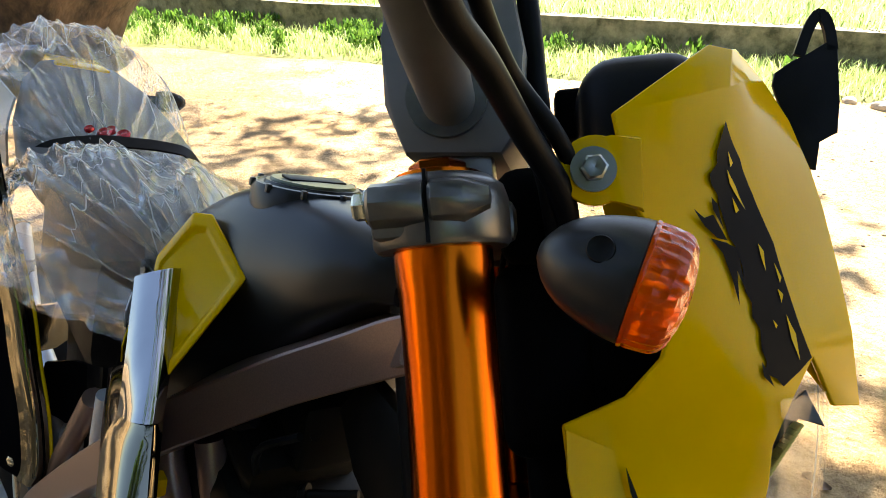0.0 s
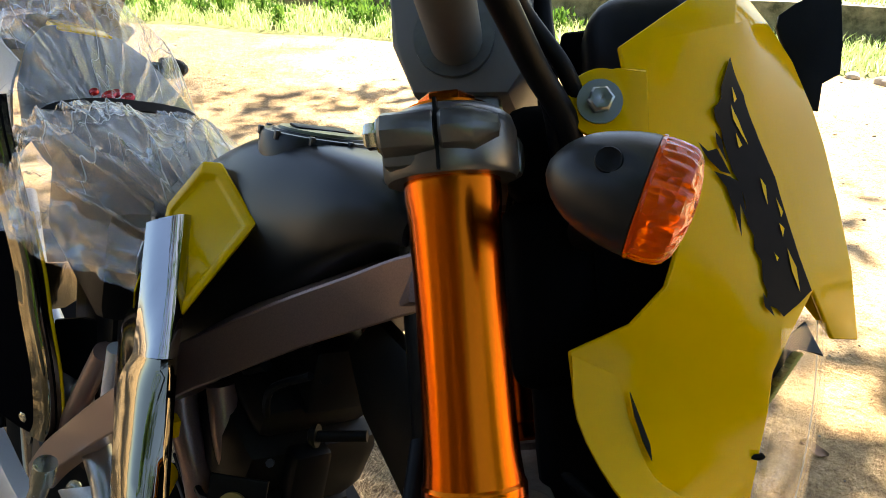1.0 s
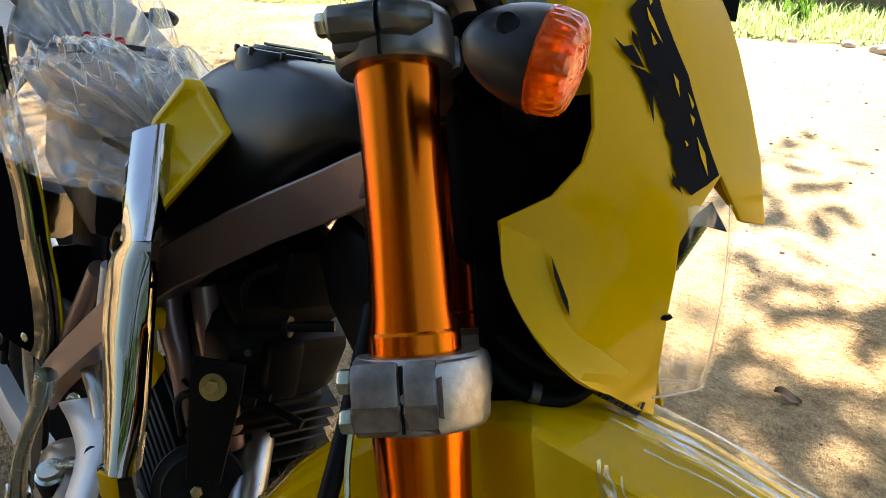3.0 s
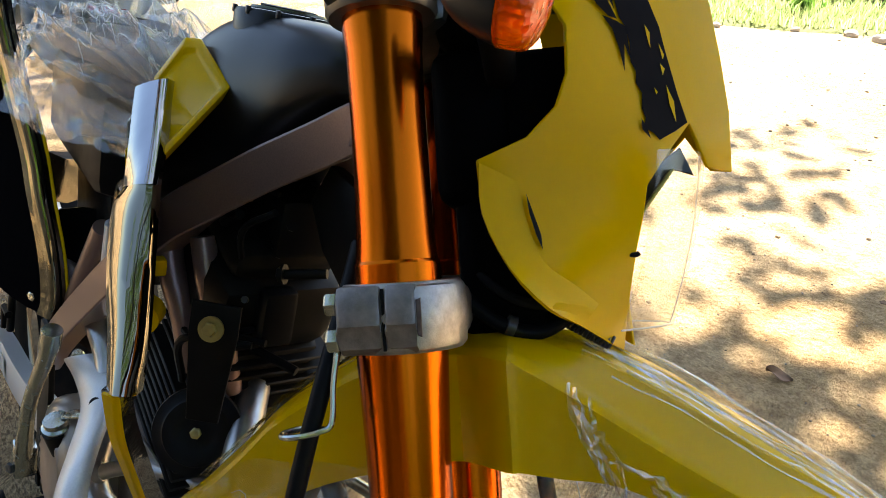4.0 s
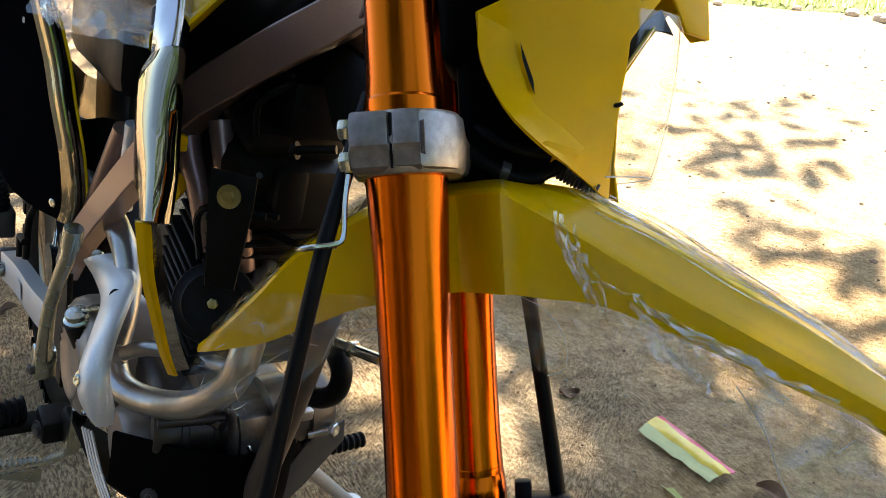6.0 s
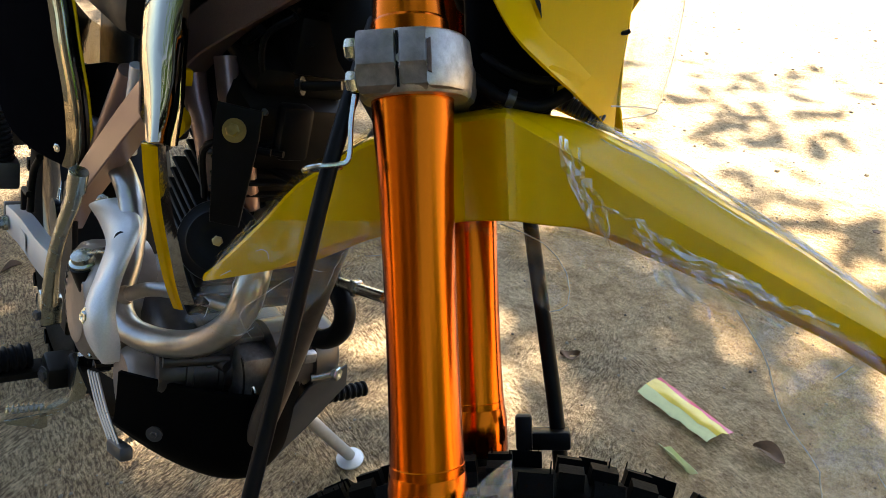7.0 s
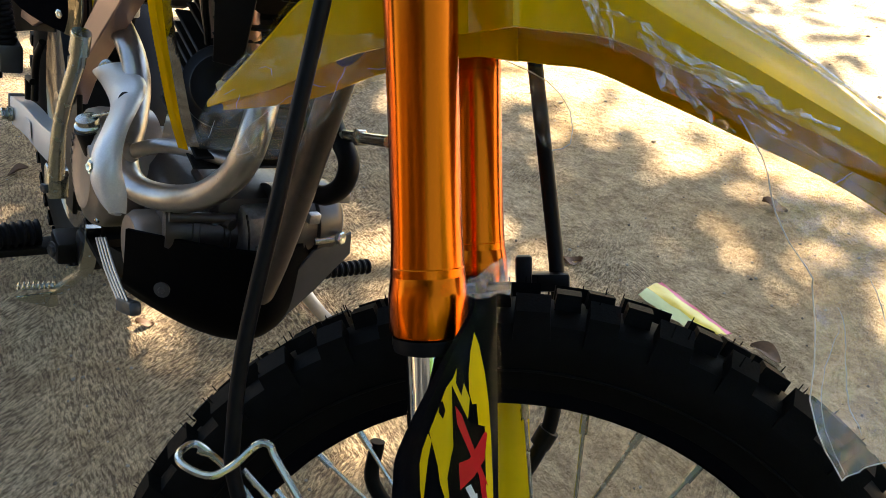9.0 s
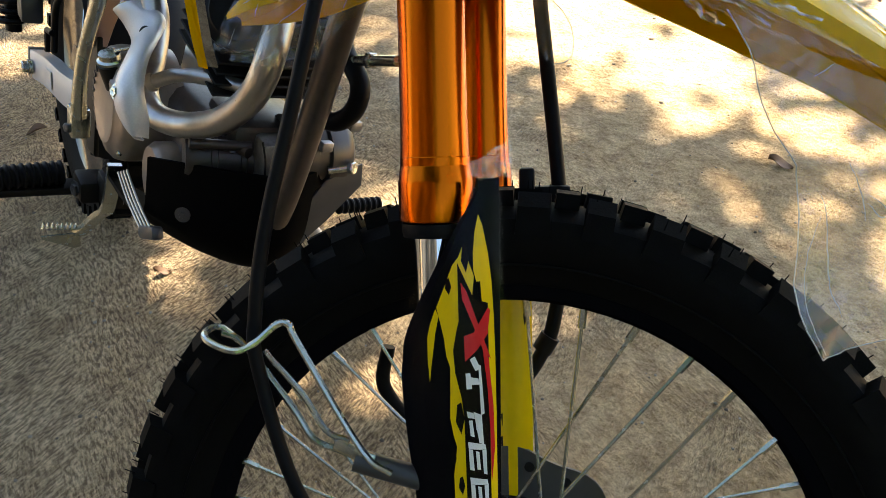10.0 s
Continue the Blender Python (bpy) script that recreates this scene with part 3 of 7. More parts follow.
def grasses():
    blades("verge_grass", "sunlit green and straw grass on the verge", 16000, verge_spot, 0.04, 0.12, 0.006, M_GRASS, 3)
    blades("lawn_grass", "bright sunlit grass of the lawn", 16000, lawn_spot, 0.05, 0.13, 0.008, M_GRASS, 4)
    rng = random.Random(8)
    spots = []
    for _ in range(42):
        x = rng.uniform(-4.5, 4.5)
        spots.append((x, rng.uniform(verge_y(x) + 0.25, wall_y(x) - 0.05)))
    def weed(r):
        x, y = r.choice(spots)
        a, d = r.uniform(0, 6.283), abs(r.gauss(0, 0.07))
        return x + d * math.cos(a), y + d * math.sin(a), 0.03 + r.uniform(0, 0.16)
    blades("weeds", "leafy weeds growing against the wall", 5200, weed, 0.03, 0.07, 0.014, M_WEED, 5)


def stone(at, s, seed):
    bm = bmesh.new()
    bmesh.ops.create_icosphere(bm, subdivisions=3, radius=1.0)
    for v in bm.verts:
        k = 1 + 0.35 * wob(v.co, 1.1, seed) + 0.08 * wob(v.co, 4, seed)
        v.co = Vector((v.co.x * s[0] * k, v.co.y * s[1] * k, max(v.co.z, -0.4) * s[2] * k))
    solo("stone", bm, M_STONE, "pale weathered stone at the edge of the verge", "stone", Matrix.Translation(at), "stones on the verge")


def tree():
    t = thing("tree", "broad tree with rough brown trunk and leafy crown", "tree", (-3.75, 6.3, 0))
    bm = bmesh.new()
    rings = []
    for i in range(26):
        u = i / 25
        z = 4.2 * u
        cx, cy = -4.0 + 0.95 * u, 6.3 - 0.4 * u
        r = 0.55 + 0.95 * math.exp(-((z - 1.0) / 0.75) ** 2) * 0.55 + 0.1 * math.exp(-z * 2)
        ring = []
        for k in range(40):
            a = 2 * math.pi * k / 40
            p = Vector((math.cos(a), math.sin(a), z * 0.8))
            rr = r * (1 + 0.16 * wob(p, 1.6) + 0.07 * wob(p, 5) + 0.03 * wob(p, 13))
            ring.append(bm.verts.new((cx + rr * math.cos(a), cy + rr * math.sin(a), z)))
        rings.append(ring)
    ring_faces(bm, rings)
    trunk = part("trunk", bm, M_BARK, t, "thick gnarled brown trunk", WORLD)
    rng = random.Random(21)
    for i in range(9):
        a = -math.pi / 2 + rng.uniform(-1.3, 1.3)
        e = Vector((-3.05 + 4.6 * math.cos(a) * rng.uniform(0.5, 1), 5.9 + 5.2 * math.sin(a) * rng.uniform(0.5, 1.1), rng.uniform(6.2, 8.0)))
        m = Vector((-3.05, 5.9, 4.0)).lerp(e, 0.5) + Vector((0, 0, 0.8))
        part("limb", tube([(-3.1, 5.95, 3.6), m, e], [0.22, 0.12, 0.03], 10, 6), M_BARK, t, "", WORLD)
    # leaves of the crown, thinning out towards its sunny edge, with gaps that let the sun through
    vs, fs = [], []
    k = 0
    shift = SUN_DIR.xy / SUN_DIR.z
    gaps = [(.60, 1.15, .028), (.73, 1.16, .026), (.57, 1.26, .014), (.63, .76, .035), (.71, 1.62, .05), (.86, 1.67, .06), (.83, 1.40, .05), (1.13, 1.44, .05), (.95, 1.54, .07), (1.07, 1.61, .05), (1.07, 1.44, .06), (.68, 1.88, .14), (.40, 2.2, .12), (.86, 2.1, .12), (-.44, .71, .05), (-.13, .88, .04), (-.9, 1.19, .06), (-1.3, 1.65, .12), (-.62, .95, .035), (1.3, 1.25, .05), (.30, 1.55, .03)]
    clumps = []

    def crown_at(gx, gy):
        z = rng.uniform(6.4, 8.4)
        clumps.append(Vector((gx + shift.x * z, gy + shift.y * z, z)))

    for _ in range(900):
        gx, gy = rng.uniform(-7.5, 6.0), rng.uniform(-6.0, 3.4)
        edge = (2.66 - 0.62 * gx - 0.45 * max(0, gx - 0.75)) - gy + 0.55 * noise.noise(Vector((gx * 0.8, gy * 0.8, 7)))
        if edge < 0 or (edge < 1.5 and rng.random() > 0.25 + 0.5 * edge):
            continue
        if gx < -2.4 + 0.5 * noise.noise(Vector((gy, 3, 0))) and rng.random() < 0.85:
            continue
        crown_at(gx, gy)
    for _ in range(130):
        crown_at(rng.uniform(-1.4, 1.2), rng.uniform(-1.3, 1.6))
    for gx, gy, n, w in ((1.22, 2.75, 1, .04), (1.08, 2.33, 1, .05), (-1.3, 4.4, 2, .3), (-.75, 3.95, 1, .35), (-1.2, 3.5, 1, .3), (-.1, 3.6, 2, .3), (.35, 3.3, 2, .2), (-1.9, 3.9, 4, .4)):
        for _ in range(n):
            crown_at(gx + rng.gauss(0, w), gy + rng.gauss(0, w))
    # Unseen lower clumps added behind the viewpoint for dark bands in the reflections.
    for _ in range(240):
        clumps.append(Vector((rng.uniform(-2.6, 1.3), rng.uniform(-5.8, -2.0), rng.uniform(3.8, 5.4))))
    for c in clumps:
        for _ in range(44):
            p = c + Vector((rng.gauss(0, 0.2), rng.gauss(0, 0.2), rng.gauss(0, 0.16)))
            fx, fy = p.x - shift.x * p.z, p.y - shift.y * p.z
            if any((fx - gx) ** 2 + (fy - gy) ** 2 < (r + .015) ** 2 for gx, gy, r in gaps):
                continue
            if ((fx + .06) / .48) ** 2 + ((fy - .88) / .42) ** 2 < 1 and rng.random() < .77:
                continue
            ln, wd = rng.uniform(0.07, 0.13), rng.uniform(0.03, 0.05)
            q = Euler((rng.gauss(0, 0.5), rng.gauss(0, 0.5), rng.uniform(0, 6.283))).to_matrix()
            vs += [tuple(p + q @ Vector(v)) for v in ((-ln, 0, 0), (-ln * 0.2, -wd, 0.012), (ln, 0, -0.02), (-ln * 0.2, wd, 0.012))]
            fs += [(k, k + 1, k + 2), (k, k + 2, k + 3)]
            k += 4
    me = bpy.data.meshes.new("crown")
    me.from_pydata(vs, [], fs)
    me.materials.append(M_LEAF)
    ob = new("crown", me)
    ob.parent = t
    ob.matrix_basis = world_of(t).inverted()


def far_woods():
    rng = random.Random(61)
    vs, fs = [], []
    k = 0
    for _ in range(620):
        a = rng.uniform(-1.25, 1.25)
        d = rng.uniform(7.5, 12)
        c = Vector((d * math.sin(a), -d * math.cos(a), rng.uniform(0.2, 1) ** 1.3 * (3.2 + 1.6 * noise.noise(Vector((a * 3, 0, 0))))))
        for _ in range(16):
            p = c + Vector((rng.gauss(0, 0.5), rng.gauss(0, 0.5), rng.gauss(0, 0.4)))
            ln, wd = rng.uniform(0.2, 0.4), rng.uniform(0.1, 0.2)
            q = Euler((rng.uniform(0, 3), rng.uniform(0, 3), rng.uniform(0, 6.283))).to_matrix()
            vs += [tuple(p + q @ Vector(v)) for v in ((-ln, 0, 0), (0, -wd, 0.02), (ln, 0, 0), (0, wd, 0.02))]
            fs += [(k, k + 1, k + 2, k + 3)]
            k += 4
    me = bpy.data.meshes.new("far_woods")
    me.from_pydata(vs, [], fs)
    me.materials.append(M_WEED)
    tagged(new("far_woods", me), "green hedge and trees across the yard", "woods", kind="stuff")


def ground_litter():
    # candy wrapper
    w = thing("snack_wrapper", "torn pink and yellow snack wrapper on the ground", "wrapper", (0.56, 0.9, 0))
    def strip(name, a, b, material, z0):
        grid = []
        for i in range(9):
            u = i / 8
            row = []
            for j in range(5):
                v = a + (b - a) * j / 4
                base = Vector((0.520, 0.965, 0)).lerp(Vector((0.632, 0.838, 0)), u)
                side = Vector((0.030, 0.026, 0)).lerp(Vector((0.030, 0.014, 0)), u)
                q = base - side * 0.75 + side * 1.8 * v
                q.z = 0.009 + 0.006 * wob((u * 5, v * 2, 0), 1.7, z0) + 0.010 * math.sin(v * 3.1)
                row.append(q)
            grid.append(row)
        part(name, shell(grid, 0.0012), material, w, "", WORLD)
    strip("pink_edge", 0.80, 1.0, M_PACKPINK, 1.0)
    strip("yellow_band", 0.34, 0.80, M_PACKYEL, 1.0)
    strip("green_edge", 0.0, 0.34, M_PACKGREEN, 1.0)
    grid = [[Vector((.545 + .030 * u - .012 * v, .800 - .052 * u + .010 * v, .006 + .008 * math.sin(3 * v + 2 * u))) for v in (0, .5, 1, 1.5, 2)] for u in (0, .33, .66, 1)]
    solo("wrapper_scrap", shell(grid, .0010), M_PACKGREEN, "small torn pale green scrap of wrapper on the ground", "wrapper")
    # dry leaves
    def leaf(at, ln, turn, seed):
        grid = []
        for i in range(9):
            u = i / 8
            wd = 0.32 * ln * math.sin(math.pi * min(1, u * 0.96 + 0.02)) ** 0.8
            row = []
            for j in range(5):
                v = j / 4 - 0.5
                row.append(Vector(((u - 0.5) * ln, v * wd * 2, 0.004 + 0.012 * abs(v) * 2 * (0.6 + 0.4 * math.sin(seed + 5 * u)) + 0.006 * math.sin(3 * u + seed))))
            grid.append(row)
        solo("dry_leaf", shell(grid, 0.0006), M_DRYLEAF, "curled dry brown leaf on the ground", "leaf", Matrix.Translation(at) @ Matrix.Rotation(turn, 4, "Z"), "fallen leaves")
    for i, (x, y, ln, a) in enumerate(((0.718, 0.812, 0.06, -0.7), (0.872, 1.33, 0.062, -0.4), (0.37, 1.05, 0.045, 0.2), (1.62, 2.32, 0.05, 0.4), (-1.0, 1.22, 0.05, 0.5), (1.9, 2.9, 0.06, 1.0), (-0.45, 0.74, 0.03, 0.4), (2.3, 2.2, 0.05, -0.3))):
        leaf((x, y, 0), ln, a, i * 1.3)
    for i, (x, y, s) in enumerate(((2.52, 4.88, 0.05), (2.68, 4.72, 0.09), (2.42, 5.05, 0.05), (2.9, 4.7, 0.07), (2.2, 5.0, 0.03), (1.7, 5.1, 0.035), (2.78, 4.9, 0.045))):
        stone((x, y, 0.01), (s, s * 0.8, s * 0.6), i + 0.5)


def scatter(name, label, n, region, rmin, rmax, material, seed, flat=0.6):
    rng = random.Random(seed)
    vs, fs = [], []
    for _ in range(n):
        x, y = region(rng)
        r = rmin + (rmax - rmin) * rng.random() ** 3
        k, a0 = len(vs), rng.uniform(0, 6.283)
        for h, s in ((0, 1.0), (r * flat, rng.uniform(0.5, 0.85))):
            for i in range(5):
                a = a0 + 1.2566 * i
                q = r * s * rng.uniform(0.7, 1.2)
                vs.append((x + q * math.cos(a), y + q * math.sin(a), h - 0.0004 if h == 0 else h * rng.uniform(0.8, 1.2)))
        for i in range(5):
            j = (i + 1) % 5
            fs.append((k + i, k + j, k + 5 + j, k + 5 + i))
        fs.append((k + 5, k + 6, k + 7, k + 8, k + 9))
    me = bpy.data.meshes.new(name)
    me.from_pydata(vs, [], fs)
    me.materials.append(material)
    tagged(new(name, me), label, name.replace("_", " "), kind="stuff")


def near_spot(r):
    return r.uniform(-1.3, 1.6), r.uniform(0.25, 2.6)


def road_spot(r):
    x = r.uniform(-3.5, 3.8)
    return x, r.uniform(1.5, max(1.6, verge_y(x) + 0.1))


ground()
scatter("grit", "small grit and pebbles lying on the packed earth", 2600, near_spot, 0.0008, 0.0045, M_GRIT, 71)
scatter("gravel", "scattered gravel on the sunlit road", 1500, road_spot, 0.002, 0.012, M_GRIT, 72)
scatter("leaf_litter", "brown bits of fallen leaves on the road", 260, road_spot, 0.006, 0.02, M_DRYLEAF, 73, 0.12)
low_wall()
grasses()
tree()
far_woods()
ground_litter()

# ---- the motorcycle: front end ----
bike = thing("dirt_bike", "new yellow and black dirt bike with orange forks", "motorcycle", (-0.2, 0.55, 0))

TUBE = [(0.0242, -0.0300), (0.0257, -0.0288), (0.0260, -0.0275), (0.0260, -0.0028), (0.0256, -0.0008), (0.0244, 0.0080), (0.0242, 0.0086), (0.0242, 0.0140), (0.0239, 0.0146), (0.0236, 0.0220), (0.0231, 0.040), (0.0228, 0.07), (0.0227, 0.10), (0.0229, 0.14), (0.0237, 0.185), (0.0252, 0.222), (0.0260, 0.241), (0.0260, 0.2395), (0.0245, 0.27), (0.0245, 0.276), (0.0243, 0.2872), (0.0240, 0.2880), (0.0233, 0.2890), (0.0222, 0.30), (0.0213, 0.33), (0.0211, 0.37), (0.0216, 0.405), (0.0228, 0.418), (0.0228, 0.43), (0.0228, 0.457)]


def fork_leg(y, x):
    leg = part("fork_leg", lathe(TUBE, (x, y, 0), segs=56), M_ORANGE, bike, "orange anodised outer fork tube", FORK, sharp=16)
    part("wiper_seal", lathe([(0.0165, -0.040), (0.0235, -0.040), (0.0245, -0.036), (0.0245, -0.0305), (0.0165, -0.0305)], (x, y, 0)), M_HOSE, leg, "black rubber wiper seal", FORK)
    part("inner_tube", lathe([(0.0, -0.33), (0.0165, -0.33), (0.0165, -0.034), (0, -0.034)], (x, y, 0)), M_CHROME, leg, "chromed inner fork tube", FORK)
    part("axle_lug", lathe([(0.0, -0.41), (0.018, -0.408), (0.022, -0.39), (0.024, -0.34), (0.021, -0.322), (0.0, -0.32)], (x, y, 0)), M_CAST, leg, "cast axle lug", FORK)
    cap = bmesh.new()
    add_lathe(cap, [(0.0, 0.453), (0.020, 0.453), (0.020, 0.4600), (0.017, 0.4612), (0.0, 0.4612)], (x, y, 0))
    add_lathe(cap, [(0.0, 0.460), (0.0135, 0.460), (0.0135, 0.4652), (0.0125, 0.4662), (0.008, 0.4662), (0.007, 0.4645), (0, 0.4645)], (x, y, 0), segs=6)
    part("fork_cap", cap, M_ORANGE, leg, "orange hexagon fork cap", FORK)


fork_leg(0.0, 0.0)
fork_leg(0.160, 0.020)


def top_clamp():
    bm = bmesh.new()
    add_lathe(bm, [(0.0232, 0.4255), (0.030, 0.4255), (0.0318, 0.428), (0.0318, 0.447), (0.030, 0.453), (0.0245, 0.4575), (0.0232, 0.4575)], segs=56)
    add_lathe(bm, [(0.0232, 0.4255), (0.030, 0.4255), (0.0318, 0.428), (0.0318, 0.447), (0.030, 0.453), (0.0245, 0.4575), (0.0232, 0.4575)], (0.02, 0.16, 0), segs=40)
    add_box(bm, (0.004, 0.08, 0.44), (0.062, 0.12, 0.022), 0.006)
    c = part("top_triple_clamp", bm, M_CLAMP, bike, "grey painted upper fork clamp", FORK)
    for x0, x1, r in ((-0.0275, -0.0035, 0.0098), (-0.0015, 0.014, 0.0098)):
        b = lathe([(r * 0.85, x0), (r, x0 + 0.0015), (r, x1 - 0.001), (r * 0.94, x1)] + ([(r * 0.5, x1 + 0.010), (0, x1 + 0.011)] if x0 > -0.01 else []), (0, -0.029, 0.4435), (1, 0, 0), 8)
        add_box(b, ((x0 + x1) / 2, -0.022, 0.441), (x1 - x0, 0.014, 0.024), 0.003)
        part("clamp_lug", b, M_CLAMP, c, "", FORK)
    part("clamp_bolt", hexbolt(bmesh.new(), (-0.0265, -0.029, 0.4435), (-1, 0, 0), 0.0062, 0.0075, 0.0075), M_ZINC, c, "zinc plated clamp bolt", FORK)
    part("clamp_split", box((-0.0025, -0.0285, 0.4415), (0.0016, 0.010, 0.031)), M_BLACK, c, "dark split of the clamp", FORK)


def lower_clamp():
    bm = bmesh.new()
    add_lathe(bm, [(0.025, 0.240), (0.0325, 0.240), (0.035, 0.243), (0.0365, 0.259), (0.035, 0.274), (0.0325, 0.277), (0.025, 0.277)], (0.002, 0, 0), segs=48)
    add_lathe(bm, [(0.025, 0.240), (0.033, 0.240), (0.036, 0.259), (0.033, 0.277), (0.025, 0.277)], (0.02, 0.16, 0), segs=32)
    add_box(bm, (0.0, 0.08, 0.258), (0.075, 0.11, 0.03), 0.008)
    c = part("lower_triple_clamp", bm, M_CAST, bike, "blasted cast alloy lower fork clamp", FORK)
    lug = [(-0.014, 0.2405), (-0.031, 0.2405), (-0.0355, 0.2440), (-0.0366, 0.2530), (-0.0372, 0.2545), (-0.0385, 0.2560), (-0.0385, 0.2700), (-0.0350, 0.2762), (-0.014, 0.2770)]
    for x0, x1, sx in ((-0.027, -0.0035, 1), (-0.0015, 0.015, -1)):
        b = plate(lug, 1.0, lambda u, v, w, x0=x0, x1=x1: (x0 + (x1 - x0) * w, u, v), 0.0022)
        part("clamp_lug", b, M_LUG, c, "blasted clamp lug with its shaded front put into the colour", FORK, sharp=30)
    part("lug_shoulder", plate([(0.0145, -0.0375), (0.019, -0.0355), (0.027, -0.029), (0.034, -0.017), (0.030, -0.008), (0.0145, -0.015)], 0.034, lambda u, v, w: (u, v, 0.2415 + w), 0.003), M_CAST, c, "", FORK, sharp=30)
    # Dark chipped brown strip; the shade of the recess is in its colour.
    part("lug_recess", plate([(0.0150, 0.2500), (0.0175, 0.2490), (0.0175, 0.2690), (0.0150, 0.2680)], 0.002, lambda u, v, w: (u, -0.0382 + w, v), 0.0004), M_LUGFACE, c, "", FORK)
    part("clamp_split", box((-0.0025, -0.0345, 0.2585), (0.0016, 0.003, 0.032)), M_BLACK, c, "dark split of the clamp", FORK)
    for z in (0.2675, 0.2485):
        part("clamp_bolt", hexbolt(bmesh.new(), (-0.0265, -0.0275, z), (-1, 0, 0), 0.0066, 0.008), M_ZINC, c, "zinc plated clamp bolt", FORK)
    part("cable_guide_wire", tube([(-0.031, -0.024, 0.242), (-0.034, -0.024, 0.225), (-0.036, -0.024, 0.205), (-0.042, -0.026, 0.201), (-0.052, -0.032, 0.200), (-0.062, -0.028, 0.199), (-0.064, -0.018, 0.199), (-0.054, -0.012, 0.200), (-0.043, -0.017, 0.200)], 0.0017, 8, 5), M_ZINC, c, "bent zinc wire cable guide", FORK)


top_clamp()
lower_clamp()
part("steering_stem", lathe([(0, 0.19), (0.026, 0.19), (0.027, 0.25), (0.022, 0.28), (0.021, 0.43), (0.012, 0.45), (0.012, 0.468), (0, 0.47)], (-0.01, 0.083, 0)), M_ENGDARK, bike, "dark steering stem between the clamps", FORK)


def front_mask():
    # rear edge, ridge, face and centre line of one half, from the top down
    E = [(.138, .042, .523), (.110, .022, .503), (.082, .010, .484), (.084, .008, .462), (.088, .008, .438), (.101, .010, .415), (.100, .010, .388), (.093, .010, .370), (.076, .010, .354), (.047, .010, .343), (.048, .010, .318), (.060, .008, .284), (.083, .008, .257), (.117, .050, .232)]
    R = [(.150, .046, .521), (.144, .037, .499), (.136, .030, .477), (.129, .028, .457), (.124, .027, .437), (.126, .028, .412), (.131, .030, .384), (.136, .031, .361), (.1405, .033, .343), (.145, .036, .324), (.142, .038, .306), (.137, .042, .286), (.131, .055, .252), (.1295, .076, .223)]
    Mf = [(.157, .063, .527), (.160, .058, .508), (.161, .055, .484), (.161, .054, .460), (.162, .053, .440), (.166, .054, .410), (.171, .055, .381), (.176, .058, .362), (.161, .047, .345)]
    Ce = [(.163, .083, .533), (.177, .083, .513), (.188, .083, .490), (.196, .083, .462), (.200, .083, .441), (.204, .083, .408), (.207, .083, .372), (.206, .083, .333), (.1625, .049, .3435)]
    bm = bmesh.new()
    for flip in (False, True):
        f = (lambda p: (p[0] + 0.01 * (1 if p[1] < 0.08 else 0), 0.166 - p[1], p[2])) if flip else (lambda p: p)
        cols = [[bm.verts.new(f(p)) for p in col] for col in (E, R, Mf, Ce)]
        for a, b in zip(cols, cols[1:]):
            for i in range(min(len(a), len(b)) - (2 if b is cols[3] else 1)):
                vsq = (a[i], b[i], b[i + 1], a[i + 1])
                bm.faces.new(vsq if not flip else vsq[::-1])
        tip = bm.verts.new(f((.188, .070, .336)))
        tri = (cols[2][7], cols[3][7], tip)
        bm.faces.new(tri if not flip else tri[::-1])
        bm.faces.new((cols[1][8], cols[2][8], cols[1][9]) if not flip else (cols[1][9], cols[2][8], cols[1][8]))
    bmesh.ops.remove_doubles(bm, verts=bm.verts[:], dist=0.0008)
    mask = part("headlight_mask", bm, M_YELLOW, bike, "glossy yellow headlight mask", FORK, sharp=30)
    s = mask.modifiers.new("thick", "SOLIDIFY")
    s.thickness, s.offset = 0.003, 1.0
    bv = mask.modifiers.new("edge", "BEVEL")
    bv.width, bv.segments, bv.limit_method, bv.angle_limit = 0.0022, 3, "ANGLE", radians(30)
    # mounting ear and bolt
    out = [(0.072 + 0.0165 * math.cos(a), 0.457 + 0.0165 * math.sin(a)) for a in [radians(60 + 12 * i) for i in range(21)]] + [(0.092, 0.436), (0.094, 0.470)]
    ear = part("mask_ear", plate(out, 0.004, lambda u, v, w: (u, 0.002 + w, v), 0.001), M_YELLOW, mask, "", FORK)
    part("mask_bolt", hexbolt(lathe([(0, 0), (0.0105, 0), (0.0105, 0.0015), (0, 0.0018)], (0.071, 0.0015, 0.457), (0, -1, 0), 32), (0.071, 0.0, 0.457), (0, -1, 0), 0.0062, 0.006), M_BOLT, mask, "bolt with broad polished washer", FORK)
    # torn-edge black decal on the face, laid over the ridge and face rows
    def face_pt(v, u, off):
        i = min(int(v), 6)
        k = v - i
        r = Vector(R[i]).lerp(Vector(R[i + 1]), k)
        m = Vector(Mf[i]).lerp(Vector(Mf[i + 1]), k)
        return r.lerp(m, u) + Vector((off * 0.62, -off * 0.78, 0))
    def on_mask(name, poly, material, off, label=""):
        """A decal cut to an outline of (down the face, across it)."""
        bm = bmesh.new()
        bm.faces.new([bm.verts.new((v, u, 0)) for v, u in poly])
        bmesh.ops.triangulate(bm, faces=bm.faces[:])
        for _ in range(3):
            bmesh.ops.subdivide_edges(bm, edges=[e for e in bm.edges if e.calc_length() > .35], cuts=1)
        bmesh.ops.triangulate(bm, faces=bm.faces[:])
        for q in bm.verts:
            q.co = face_pt(q.co.x, q.co.y, off)
        part(name, bm, material, mask, label, FORK)

